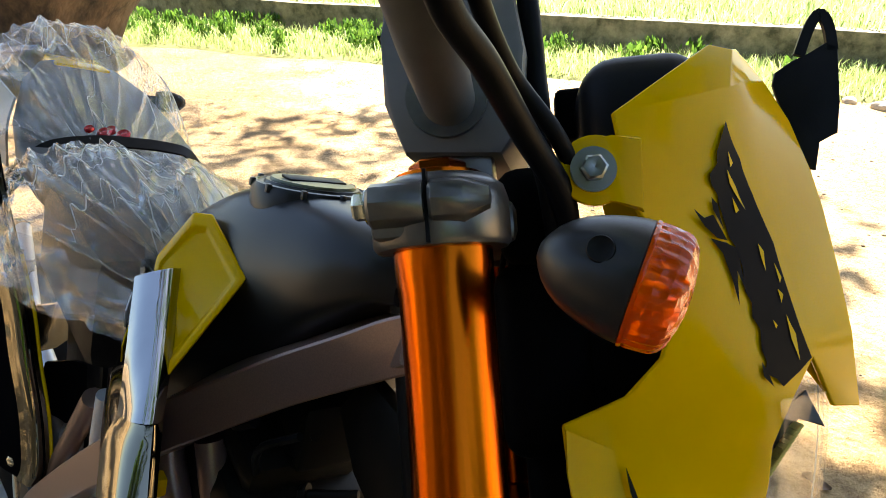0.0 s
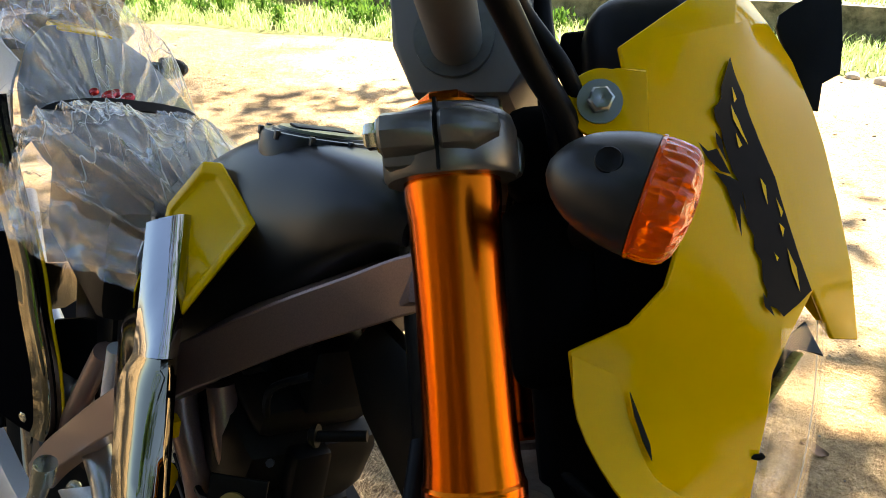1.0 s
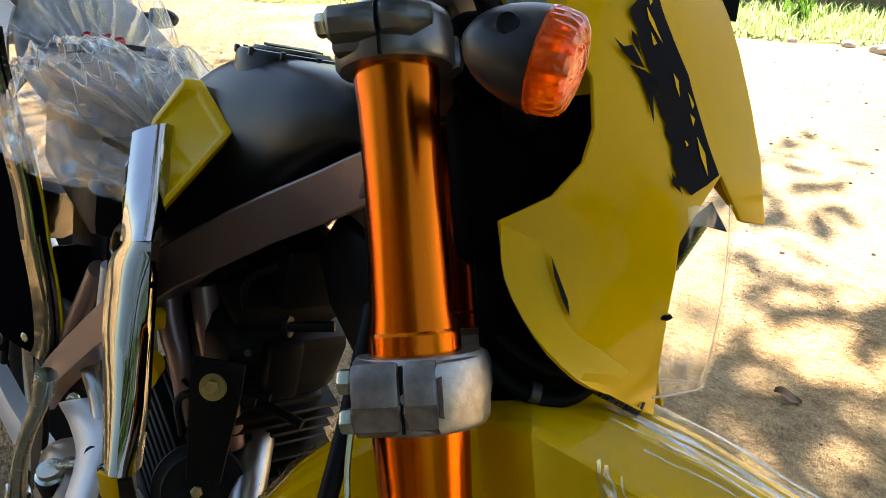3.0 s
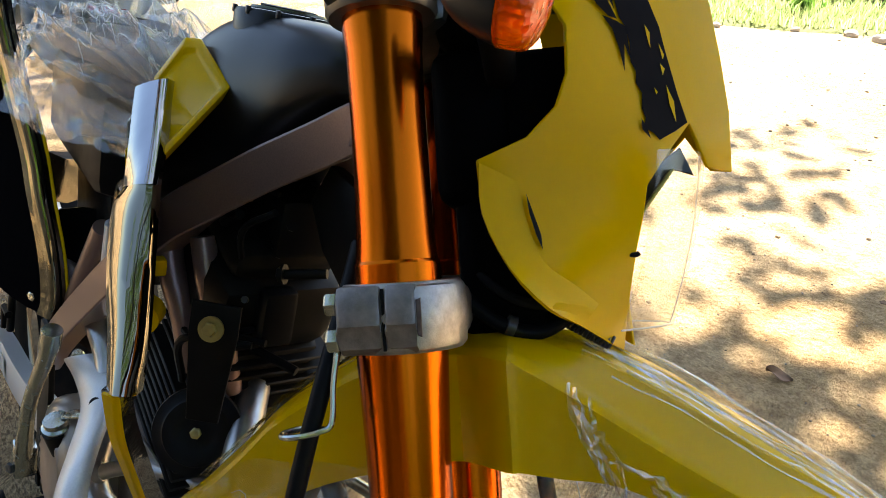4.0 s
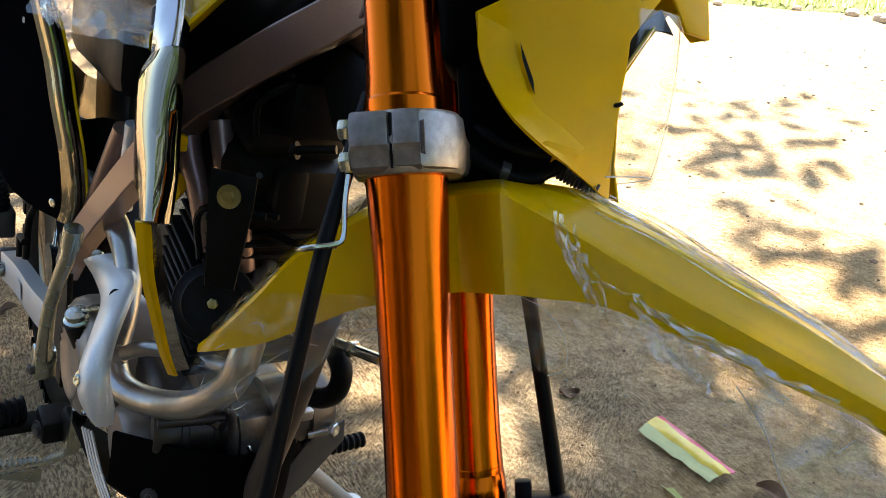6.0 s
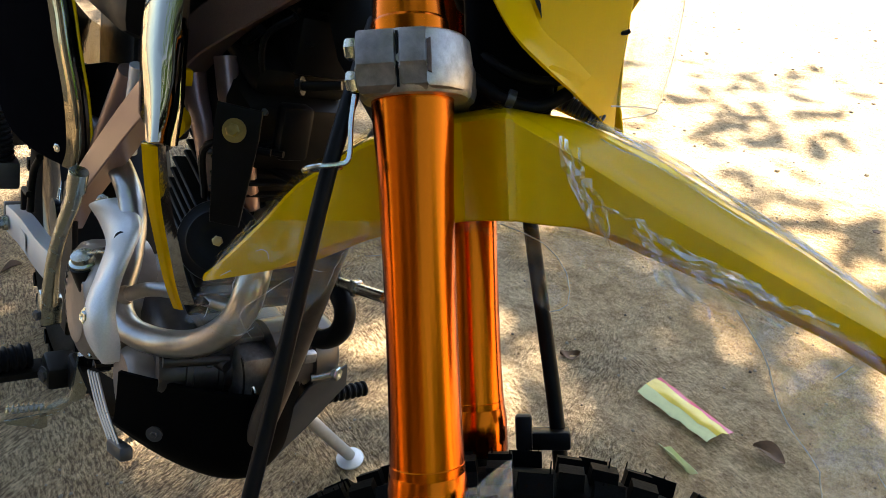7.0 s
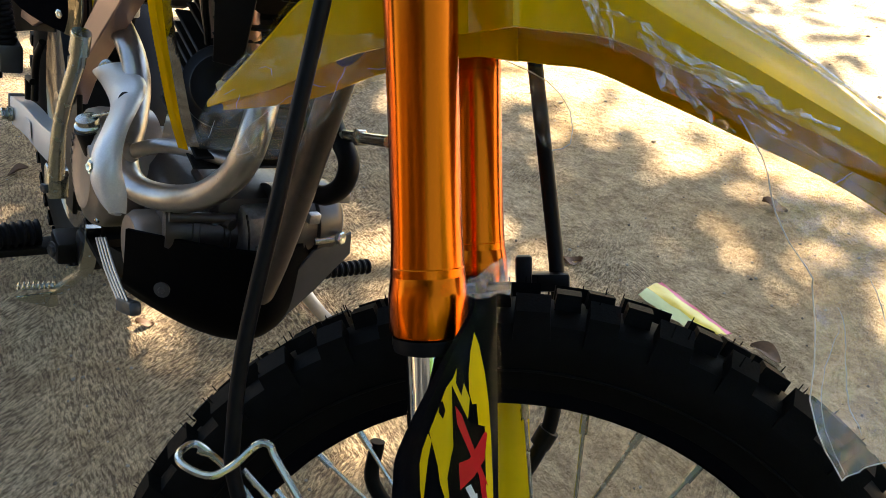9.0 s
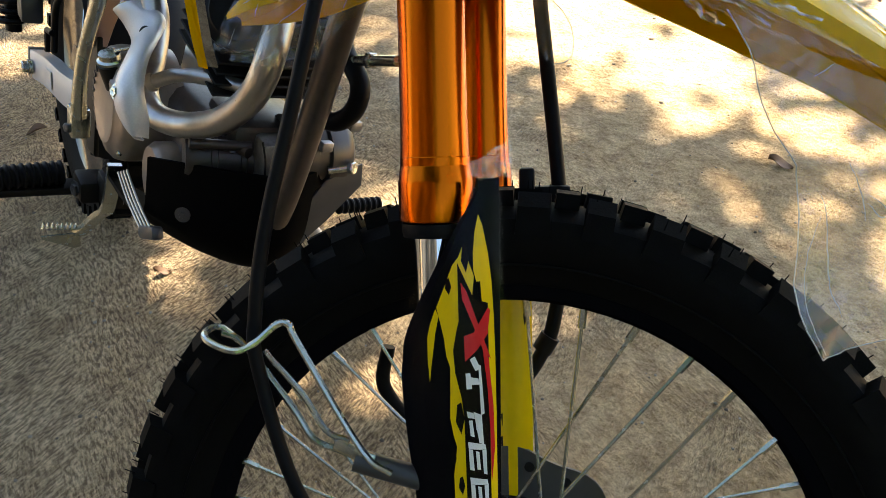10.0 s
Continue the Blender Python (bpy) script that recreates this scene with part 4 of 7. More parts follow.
    on_mask("mask_decal", [(1.85, -.02), (2.8, .46), (3.7, .68), (4.65, .86), (5.8, .90), (6.98, .93), (7.25, .68), (7.5, .36), (7.3, .30), (7.15, .16), (6.9, .24), (6.65, .22), (6.2, .30), (5.95, .24), (5.7, .29), (5.5, .24), (5.1, .30), (4.75, .28), (4.55, .20), (4.1, .16), (3.65, .08), (3.4, -.04), (3.15, -.10), (2.9, .0), (2.6, -.06), (2.2, -.04)], M_DECALBLK, .0042, "black torn-edge decal")
    for poly in ([(3.95, -.26), (4.15, -.12), (4.1, .02), (4.6, .16), (4.55, .02), (4.3, -.14)], [(4.55, -.08), (4.65, .16), (5.05, .22), (5.75, .10), (5.25, .10), (4.85, .06)], [(4.65, .14), (4.75, .29), (5.5, .25), (5.05, .19)], [(3.7, -.02), (3.9, .10), (4.4, .14), (4.0, .03)], [(6.9, .16), (7.1, .2), (7.45, .22), (7.2, .12)]):
        on_mask("decal_spatter", poly, M_DECALBLK, .0045)
    for poly in ([(3.05, .20), (3.45, .36), (4.05, .52), (3.8, .42), (3.4, .26)], [(4.65, .60), (4.8, .66), (5.15, .62), (4.9, .60)], [(5.9, .74), (6.35, .79), (7.0, .72), (6.45, .70)], [(5.45, .72), (5.55, .78), (5.7, .72)], [(3.75, .32), (4.05, .42), (4.1, .36)], [(2.6, .16), (2.9, .30), (3.0, .26)], [(5.0, .78), (5.25, .83), (5.35, .78)], [(6.0, .52), (6.12, .56), (6.2, .52)]):
        on_mask("decal_fleck", poly, M_YELLOW, .0047)
    part("mask_slot", plate([(0.0745, 0.322), (0.0775, 0.312), (0.0815, 0.298), (0.0818, 0.290), (0.0785, 0.299), (0.0755, 0.311)], 0.003, lambda u, v, w: (u, 0.0055 - w + (u - 0.047) * 0.28, v)), M_BLACK, mask, "narrow dark cooling slot", FORK)
    # raised band along the lower rear edge of the mask
    def skin_y(u, v):
        best = (9, 0)
        for i in range(8, 13):
            for k in range(8):
                a, b = Vector(E[i]).lerp(Vector(E[i + 1]), k / 8), Vector(R[i]).lerp(Vector(R[i + 1]), k / 8)
                for f in range(21):
                    p = a.lerp(b, f / 20)
                    best = min(best, ((p.x - u) ** 2 + (p.z - v) ** 2, p.y))
        return best[1]
    In = [(.0695, .3300), (.0735, .308), (.0815, .2835), (.0985, .2690), (.1130, .2560)]
    Ou = [(.0490, .3410), (.0492, .312), (.0625, .281), (.0830, .2572), (.1020, .2440)]
    rows = []
    for a, b in zip(Ou, In):
        rows.append([Vector((u, skin_y(u, v) - .0042, v)) for u, v in [(a[0] + (b[0] - a[0]) * k / 4, a[1] + (b[1] - a[1]) * k / 4) for k in range(5)]])
    part("mask_band", shell(refine(rows, 3, 1), -.0022), M_YELLOW, mask, "", FORK)
    # headlight: reflector, clear lens
    body = part("headlight_bucket", lathe([(0.0, -0.05), (0.03, -0.045), (0.048, -0.01), (0.05, 0.006), (0.0, 0.004)], (0.098, 0.083, 0.30), (0.97, 0, -0.25), 32), M_BLACK, bike, "black headlight bucket", FORK)
    rows = []
    for i in range(9):
        u = i / 8
        z = 0.345 - 0.107 * u
        xf = 0.189 - 0.010 * u - 0.016 * u * u
        row = []
        for j in range(9):
            v = j / 4 - 1
            row.append(Vector((xf - 0.036 * abs(v) ** 2.2, 0.083 + 0.047 * v * (1 - 0.25 * u), z)))
        rows.append(row)
    part("headlight_lens", shell(rows, 0.002), M_LENS, body, "clear curved headlight lens", FORK)
    # White lines put the bright gleam of the lens edges into the colour.
    part("lens_rim", tube([rows[0][8], rows[4][8], rows[8][8]], .0006, 8), M_CREASE, body, "", FORK)
    part("lens_rim", tube([rows[8][k] for k in range(9)], .0006, 8), M_CREASE, body, "", FORK)
    part("lens_rim", tube([rows[k][4] for k in range(9)], .0005, 8), M_CREASE, body, "", FORK)
    for k in range(14):
        a = Vector((.1385, .046, .303)).lerp(Vector((.1605, .046, .331)), k / 13)
        part("reflector_rib", box(a, (.0045, .018, .0014), .0003, Matrix.Rotation(radians(-40), 4, "Y")), M_RIB, body, "pale yellow ribbed reflector strip" if k == 0 else "", FORK)
    part("lens_visor", plate([(.141, .327), (.169, .347), (.176, .329), (.1635, .3345), (.138, .304)], .003, lambda u, v, w: (u, .047 + w, v), .0008), M_GREYPLATE, body, "dark grey visor above the headlight lens", FORK)
    part("lens_clip", tube([(.133, .040, .284), (.137, .038, .2835), (.139, .038, .2845)], .0016, 8, 3), M_BLACK, body, "", FORK)
    part("reflector", lathe([(0.0, -0.02), (0.02, -0.012), (0.036, 0.004), (0.038, 0.006), (0.036, 0.006), (0.018, -0.008), (0, -0.016)], (0.112, 0.083, 0.30), (0.97, 0, -0.25), 32), M_CHROME, body, "bright reflector", FORK)


def indicator(place_at, axis, scale, root, fr):
    ax = Vector(axis).normalized()
    o = Vector(place_at)
    k1 = lambda prof: [(r * scale, z * scale) for r, z in prof]
    b = lathe(k1([(0.0, -0.047), (0.0045, -0.0463), (0.009, -0.044), (0.0138, -0.0405), (0.018, -0.036), (0.0217, -0.0305), (0.0245, -0.024), (0.0268, -0.017), (0.0285, -0.010), (0.0294, -0.004), (0.0296, 0.0), (0.0288, 0.001), (0.0, 0.001)]), o, ax, 56)
    q = ax.to_track_quat("Z", "Y").to_matrix()
    # oval finger dimple pressed into the near side
    spot = o + ax * (-0.021 * scale) + Vector((0.002, -0.0262, 0.006)) * scale
    for v in b.verts:
        d = v.co - spot
        e = math.hypot(d.dot(ax) / 0.0115, d.dot(ax.cross(Vector((0, 1, 0)))) / 0.0062) / scale
        if v.co.y < o.y and e < 1:
            v.co.y += 0.0035 * scale * (1 - e * e)
    body = part("turn_signal", b, M_SIGNAL, bike, "black bullet turn signal with amber lens", fr)
    part("body_dimple", lathe(k1([(0, 0.0002), (0.0045, 0.0002), (0.0058, 0.0012), (0.0064, 0.0006), (0.0060, -0.001), (0, -0.0012)]), spot + Vector((0, 0.0008, 0)), (-0.1, -0.98, 0.12), 28), M_BLACK, body, "", fr)
    rings = k1([(0.0295, 0.0012), (0.0300, 0.004), (0.0299, 0.0075), (0.0296, 0.0105), (0.0291, 0.0140), (0.0284, 0.0165), (0.0270, 0.0186), (0.0235, 0.0212), (0.0165, 0.0232), (0.008, 0.0246), (0.0, 0.0250)])
    bm = bmesh.new()
    rr = []
    for i, (r, z) in enumerate(rings):
        ring = []
        for k in range(120):
            a = 2 * math.pi * k / 120
            rib = (0.0006 * scale if k % 4 < 2 else 0) if i < 7 else (0.0007 * scale if (k // 5 + i) % 2 else 0)
            ring.append(bm.verts.new(o + q @ Vector(((r - rib) * math.cos(a), (r - rib) * math.sin(a), z - (rib if i >= 7 else 0)))))
        rr.append(ring)
    ring_faces(bm, rr)
    part("amber_lens", bm, M_AMBER, body, "ribbed amber lens", fr, sharp=28)
    part("lens_edge", lathe(k1([(0.0290, 0.0005), (0.0305, 0.0007), (0.0307, 0.0018), (0.0303, 0.0028), (0.0290, 0.0028)]), o, ax, 56), M_AMBER, body, "", fr)
    part("lamp_reflector", lathe(k1([(0.0, 0.0015), (0.0285, 0.0018), (0.028, 0.0045), (0.018, 0.0025), (0.006, 0.0022), (0.005, 0.012), (0.0, 0.0135)]), o, ax, 24), M_CHROME, body, "", fr)
    part("stalk", tube([o + ax * -0.012, o + ax * -0.015 + Vector(root) * 0.5, o + ax * -0.02 + Vector(root)], 0.010, 14, 4), M_HOSE, body, "black rubber stalk", fr)


front_mask()
indicator((0.072, -0.075, 0.402), (0.90, -0.15, -0.41), 0.74, (0.01, 0.115, -0.01), FORK)

# instrument housing, lug plate, wires and near-black fillers behind the mask
part("instrument_housing", box((0.106, 0.085, 0.493), (0.066, 0.10, 0.066), 0.020, None, 5), M_BLACK, bike, "black instrument housing", FORK)
def lug_mesh():
    """The plate's body, and the loop above it as a bent strip."""
    at = lambda u, v, w: (u, 0.090 + w, v)
    bm = plate([(0.2075, 0.530), (0.199, 0.527), (0.189, 0.521), (0.187, 0.514), (0.191, 0.496), (0.198, 0.465), (0.205, 0.463), (0.208, 0.479), (0.219, 0.483), (0.222, 0.5), (0.225, 0.533), (0.219, 0.536)], 0.003, at, 0.0006)
    add_tube(bm, [at(u, v, 0.0015) for u, v in ((0.2035, 0.530), (0.2085, 0.541), (0.2130, 0.549), (0.2175, 0.5535), (0.2205, 0.550), (0.2220, 0.542), (0.2220, 0.531))], 1.0, 4, 3, [(0.0030, 0.0015), (-0.0030, 0.0015), (-0.0030, -0.0015), (0.0030, -0.0015)], (0, 1, 0))
    return bm


lug = part("lug_plate", lug_mesh(), M_BLACK, bike, "matt black plastic lug plate with a slot", FORK)


def handlebar():
    bar = part("handlebar", tube([(-0.045, -0.42, 0.60), (-0.03, -0.30, 0.597), (-0.01, -0.17, 0.565), (0.0, -0.085, 0.530), (0.003, -0.03, 0.514), (0.004, 0.04, 0.510), (0.004, 0.13, 0.510), (0.01, 0.21, 0.53), (0.0, 0.33, 0.585), (-0.02, 0.46, 0.60), (-0.04, 0.56, 0.60)], 0.0145, 20, 8), M_PAD, bike, "dark bronze tapered handlebar", FORK)
    part("grip", tube([(-0.03, -0.31, 0.597), (-0.045, -0.42, 0.60)], 0.0175, 16), M_HOSE, bar, "black rubber grip", FORK)
    pad = bmesh.new()
    prof = [(-.032, .513), (-.022, .484), (.030, .479), (.041, .493), (.047, .536), (.043, .571), (.022, .574), (-.029, .572), (-.031, .550)]
    add_plate(pad, prof, 0.085, lambda u, v, w: (u + 0.10 * w, 0.048 + w, v), 0.004)
    part("bar_pad", pad, M_PAD, bar, "dark grey foam bar pad", FORK)
    part("pad_collar", tube([(0.003, 0.0435, 0.512), (0.003, 0.049, 0.512)], 0.022, 28), M_CLAMP, bar, "", FORK)
    part("bar_clamp", box((0.006, 0.087, 0.468), (0.04, 0.07, 0.03), 0.006), M_CLAMP, bar, "", FORK)
    part("pad_seam", box((-0.0302, 0.09, 0.5515), (0.006, 0.08, 0.0012)), M_BLACK, bar, "", FORK)


handlebar()
HOSES = [
    ("throttle_cable", [(0.010, -0.13, 0.520), (0.0155, -0.09, 0.5), (0.027, -0.060, 0.489), (0.042, -0.016, 0.470), (0.056, 0.006, 0.448), (0.060, 0.03, 0.42)], 0.0062),
    ("clutch_cable", [(0.022, -0.13, 0.522), (0.026, -0.075, 0.511), (0.037, -0.022, 0.498), (0.056, -0.004, 0.472), (0.066, 0.02, 0.45)], 0.0042),
    ("switch_wire", [(0.002, -0.12, 0.525), (0.014, -0.075, 0.505), (0.032, -0.03, 0.487), (0.047, 0.0, 0.462), (0.052, 0.02, 0.43)], 0.0040),
    ("front_hose", [(0.049, 0.06, 0.60), (0.0515, 0.062, 0.56), (0.0525, 0.07, 0.53), (0.053, 0.07, 0.50), (0.05, 0.07, 0.44)], 0.0062),
    ("thin_cable", [(0.038, 0.09, 0.60), (0.040, 0.08, 0.56), (0.046, 0.075, 0.52), (0.05, 0.08, 0.46)], 0.0022),
    ("speedo_cable", [(-0.028, 0.03, 0.30), (-0.035, -0.012, 0.247), (-0.050, -0.022, 0.196), (-0.067, -0.021, 0.14), (-0.092, -0.02, 0.055), (-0.118, -0.02, -0.033), (-0.129, -0.02, -0.094), (-0.130, -0.018, -0.132), (-0.108, -0.014, -0.225), (-0.06, -0.01, -0.31)], 0.0052),
    ("brake_hose", [(0.065, 0.15, 0.24), (0.072, 0.17, 0.16), (0.081, 0.17, 0.07), (0.089, 0.17, -0.02), (0.090, 0.165, -0.08), (0.086, 0.16, -0.125), (0.073, 0.158, -0.168), (0.035, 0.15, -0.213), (-0.04, 0.145, -0.236), (-0.075, 0.14, -0.20), (-0.07, 0.14, -0.16)], 0.0068),
]
for nm, pts, r in HOSES:
    part(nm, tube(pts, r, 12, 6), M_HOSE, bike, "black rubber sheathed " + nm.replace("_", " "), FORK)
# Plug and switch, with blocks added to fill the gap with its deep shade.
for nm, at, size in (("wire_plug", (0.072, 0.09, 0.507), (0.018, 0.02, 0.03)), ("ignition_switch", (0.044, 0.055, 0.444), (0.038, 0.05, 0.050)), ("gap_filler", (0.045, 0.075, 0.37), (0.05, 0.07, 0.10)), ("gap_filler", (0.06, 0.085, 0.29), (0.06, 0.08, 0.11)), ("gap_backing", (0.085, 0.06, 0.375), (0.07, 0.03, 0.085))):
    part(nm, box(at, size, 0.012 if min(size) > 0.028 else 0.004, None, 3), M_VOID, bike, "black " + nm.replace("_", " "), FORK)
rng = random.Random(12)
for i in range(4):
    x0, y0 = rng.uniform(0.028, 0.06), rng.uniform(0.045, 0.07)
    part("wire", tube([(x0, y0, 0.44), (x0 + rng.uniform(-0.01, 0.012), y0 - 0.005, 0.39), (x0 + rng.uniform(-0.008, 0.016), y0 + rng.uniform(-0.01, 0.01), 0.34), (x0 + rng.uniform(0, 0.03), y0, 0.29), (x0 + rng.uniform(0.01, 0.04), y0 + 0.01, 0.235)], rng.uniform(0.0016, 0.0035), 8, 5), M_HOSE, bike, "black wire", FORK)

coil = [(0.092 + 0.030 * i / 90 + 0.0045 * math.cos(i * 0.9) * 0.5, 0.060 + 0.0045 * math.sin(i * 0.9), 0.248 - 0.018 * i / 90 + 0.0045 * math.cos(i * 0.9)) for i in range(91)]
part("coil_spring", tube(coil, 0.0011, 6), M_GREYPLATE, bike, "small dark coil spring under the mask", FORK)
for nm, pts, r, m in (("lower_hose", [(0.035, 0.045, 0.262), (0.055, 0.040, 0.246), (0.078, 0.046, 0.240), (0.100, 0.055, 0.250)], 0.0048, M_HOSE), ("lower_hose", [(0.040, 0.050, 0.280), (0.062, 0.038, 0.262), (0.085, 0.044, 0.256), (0.108, 0.060, 0.262)], 0.0036, M_HOSE), ("hose_clamp", [(0.058, 0.0385, 0.2465), (0.063, 0.0395, 0.2445)], 0.0062, M_GREYPLATE)):
    part(nm, tube(pts, r, 10, 5 if len(pts) > 2 else 0), m, bike, "black rubber hose under the mask" if m is M_HOSE else "dark hose clamp", FORK)

# front fender
# station, crown height, lip height, half width, height of the shoulder crease between lip and crown
FSEC = [(-.174, .1335, .1285, .012, .5), (-.158, .144, .1300, .023, .6), (-.138, .160, .1325, .032, .7), (-.112, .181, .1365, .038, .80), (-.09, .200, .1435, .043, .84), (-.06, .217, .154, .046, .85), (-.03, .231, .160, .0465, .86), (0.0, .238, .164, .0465, .86), (.028, .241, .166, .047, .86), (.054, .241, .1645, .0685, .84), (.062, .2405, .164, .069, .80), (.085, .237, .160, .069, .66), (.107, .232, .157, .069, .52), (.128, .221, .150, .069, .44), (.16, .203, .134, .0685, .37), (.20, .174, .114, .0675, .34), (.24, .146, .093, .066, .30), (.267, .125, .079, .064, .28), (.31, .088, .055, .060, .28), (.36, .046, .020, .055, .3), (.41, .004, -.014, .046, .35), (.445, -.026, -.036, .030, .4)]


def fender_row(x, zc, ze, hw, cr, off=0.0, drop=0.0):
    """One cross section: lip, side wall, shoulder crease, groove and centre ridge, and the same on the far side."""
    top = 1 - cr
    half = [(-.965, 0.0), (-1.0, cr), (-.95, cr + .10 * top), (-.62, cr + .70 * top), (-.46, cr + .82 * top), (-.31, cr + .73 * top), (-.13, cr + .96 * top), (0.0, 1.0)]
    row = []
    for yy, zz in half + [(-a, b) for a, b in half[-2::-1]]:
        row.append(Vector((x, 0.083 + yy * (hw + off), ze + (zc - ze) * zz + off * (0.4 + 0.6 * zz) - (drop if zz == 0 else 0))))
    return row


def fender_grid(n=3, m=1, off=0.0, x0=-9, x1=9, drop=0.0):
    return refine([fender_row(*f, off, drop) for f in FSEC if x0 <= f[0] <= x1], n, m)


fender = part("front_fender", shell(fender_grid(), 0.003), M_YELLOW, bike, "glossy yellow front fender", FORK, sharp=17)


def front_wheel():
    C = Vector((0.042, 0.083, -0.3605))
    rim = [(0.2585, -0.006), (0.2575, 0.0), (0.2585, 0.006), (0.262, 0.013), (0.272, 0.0165), (0.279, 0.018), (0.280, 0.0155), (0.272, 0.013), (0.268, 0.0), (0.272, -0.013), (0.280, -0.0155), (0.279, -0.018), (0.272, -0.0165), (0.262, -0.013)]
    bm = bmesh.new()
    n = 96
    rings = [[bm.verts.new(C + Vector((r * math.cos(2 * math.pi * k / n), y, r * math.sin(2 * math.pi * k / n)))) for r, y in rim] for k in range(n)]
    for a, b in zip(rings, rings[1:] + rings[:1]):
        for i in range(len(rim)):
            bm.faces.new((a[i], a[(i + 1) % len(rim)], b[(i + 1) % len(rim)], b[i]))
    wheel = part("front_wheel", bm, M_PANEL, bike, "spoked front wheel with black rim and knobbly tyre", FORK)
    tyre = [(0.274, -0.0185), (0.283, -0.023), (0.298, -0.0345), (0.315, -0.0385), (0.327, -0.036), (0.334, -0.026), (0.338, -0.012), (0.339, 0.0), (0.338, 0.012), (0.334, 0.026), (0.327, 0.036), (0.315, 0.0385), (0.298, 0.0345), (0.283, 0.023), (0.274, 0.0185), (0.268, 0.0)]
    vs, fs = [], []
    n = 144
    for k in range(n):
        a = 2 * math.pi * k / n
        for r, y in tyre:
            vs.append((C.x + r * math.cos(a), C.y + y, C.z + r * math.sin(a)))
    m = len(tyre)
    for k in range(n):
        for i in range(m):
            fs.append((k * m + i, k * m + (i + 1) % m, ((k + 1) % n) * m + (i + 1) % m, ((k + 1) % n) * m + i))
    def knob(a, half, y0, y1, r0, r1, h0, h1, skew=0.0):
        k = len(vs)
        for rr, sh in ((-0.008, 1.0), (1.0, 0.86)):
            for da, y, rb, hh in ((-half, y0, r0, h0), (half, y0, r0, h0), (half, y1, r1, h1), (-half, y1, r1, h1)):
                ang = a + da * sh + skew * (y - y0)
                yc = (y0 + y1) / 2
                r = rb + (hh * rr if rr > 0 else rr)
                vs.append((C.x + r * math.cos(ang), C.y + yc + (y - yc) * sh, C.z + r * math.sin(ang)))
        fs.extend([(k, k + 1, k + 5, k + 4), (k + 1, k + 2, k + 6, k + 5), (k + 2, k + 3, k + 7, k + 6), (k + 3, k, k + 4, k + 7), (k + 4, k + 5, k + 6, k + 7)])
    rr = random.Random(3)
    N = 42
    for i in range(N):
        a = 2 * math.pi * i / N
        s = 0.036 if i % 2 else 0.042
        for sg in (-1, 1):
            knob(a + (0.02 if sg > 0 else 0), s, sg * 0.0395, sg * 0.023, 0.3235, 0.334, 0.0135, 0.0135)
            knob(a + 0.075, 0.030, sg * 0.020, sg * 0.006, 0.3365, 0.3385, 0.0115, 0.0115)
        if i % 2:
            knob(a + 0.004, 0.032, -0.009, 0.009, 0.3385, 0.3385, 0.0115, 0.0115)
        # moulding whiskers
        for _ in range(5):
            aa, y = a + rr.uniform(-0.06, 0.06), rr.uniform(-0.038, 0.038)
            r0 = 0.349 - 6.0 * y * y
            k = len(vs)
            for r, w in ((r0 - 0.004, 0.0007), (r0 + 0.006, 0.0004)):
                for dx, dy in ((-w, 0), (w, 0), (0, w)):
                    vs.append((C.x + r * math.cos(aa + dx / r), C.y + y + dy, C.z + r * math.sin(aa + dx / r)))
            fs.extend([(k, k + 1, k + 4, k + 3), (k + 1, k + 2, k + 5, k + 4), (k + 2, k, k + 3, k + 5)])
    bm = bmesh.new()
    bv = [bm.verts.new(v) for v in vs]
    for f in fs:
        bm.faces.new([bv[i] for i in f])
    part("tyre", bm, M_RUBBER, wheel, "new knobbly black tyre with moulding whiskers", FORK, sharp=35)
    # sidewall rim ring
    bm = bmesh.new()
    for sg in (-1,):
        rg = []
        for k in range(120):
            a = 2 * math.pi * k / 120
            rg.append([bm.verts.new(C + Vector(((0.292 + 0.0016 * math.cos(q)) * math.cos(a), sg * (0.0305 + 0.0016 * math.sin(q)), (0.292 + 0.0016 * math.cos(q)) * math.sin(a)))) for q in [2 * math.pi * i / 6 for i in range(6)]])
        for a, b in zip(rg, rg[1:] + rg[:1]):
            for i in range(6):
                bm.faces.new((a[i], a[(i + 1) % 6], b[(i + 1) % 6], b[i]))
    part("sidewall_bead", bm, M_RUBBER, wheel, "", FORK)
    hub = part("hub", lathe([(0.0, -0.05), (0.018, -0.05), (0.02, -0.034), (0.036, -0.031), (0.036, -0.026), (0.022, -0.022), (0.022, 0.022), (0.036, 0.026), (0.036, 0.031), (0.03, 0.05), (0.0, 0.055)], C, (0, 1, 0), 40), M_GLOSSBLACK, wheel, "black wheel hub", FORK)
    for i in range(36):
        a = radians(86.1 - 10.35 * i) if i < 18 else radians(86.1 - 10.35 * 17 - 9.65 * (i - 17))
        sg = -1 if i % 2 else 1
        tang = 1 if (i // 2) % 2 else -1
        ah = a + tang * radians(68)
        p0 = C + Vector((0.033 * math.cos(ah), sg * 0.0285, 0.033 * math.sin(ah)))
        p1 = C + Vector((0.259 * math.cos(a), sg * 0.004, 0.259 * math.sin(a)))
        s = tube([p0, p1], 0.0016, 6)
        d = (p0 - p1).normalized()
        add_tube(s, [p1 - d * 0.001, p1 + d * 0.016], 0.0032, 6)
        part("spoke", s, M_ZINC, wheel, "", FORK)
    rg = 72
    bm = bmesh.new()
    outl = [((0.106 + 0.004 * math.cos(8 * 2 * math.pi * k / rg)), 2 * math.pi * k / rg) for k in range(rg)]
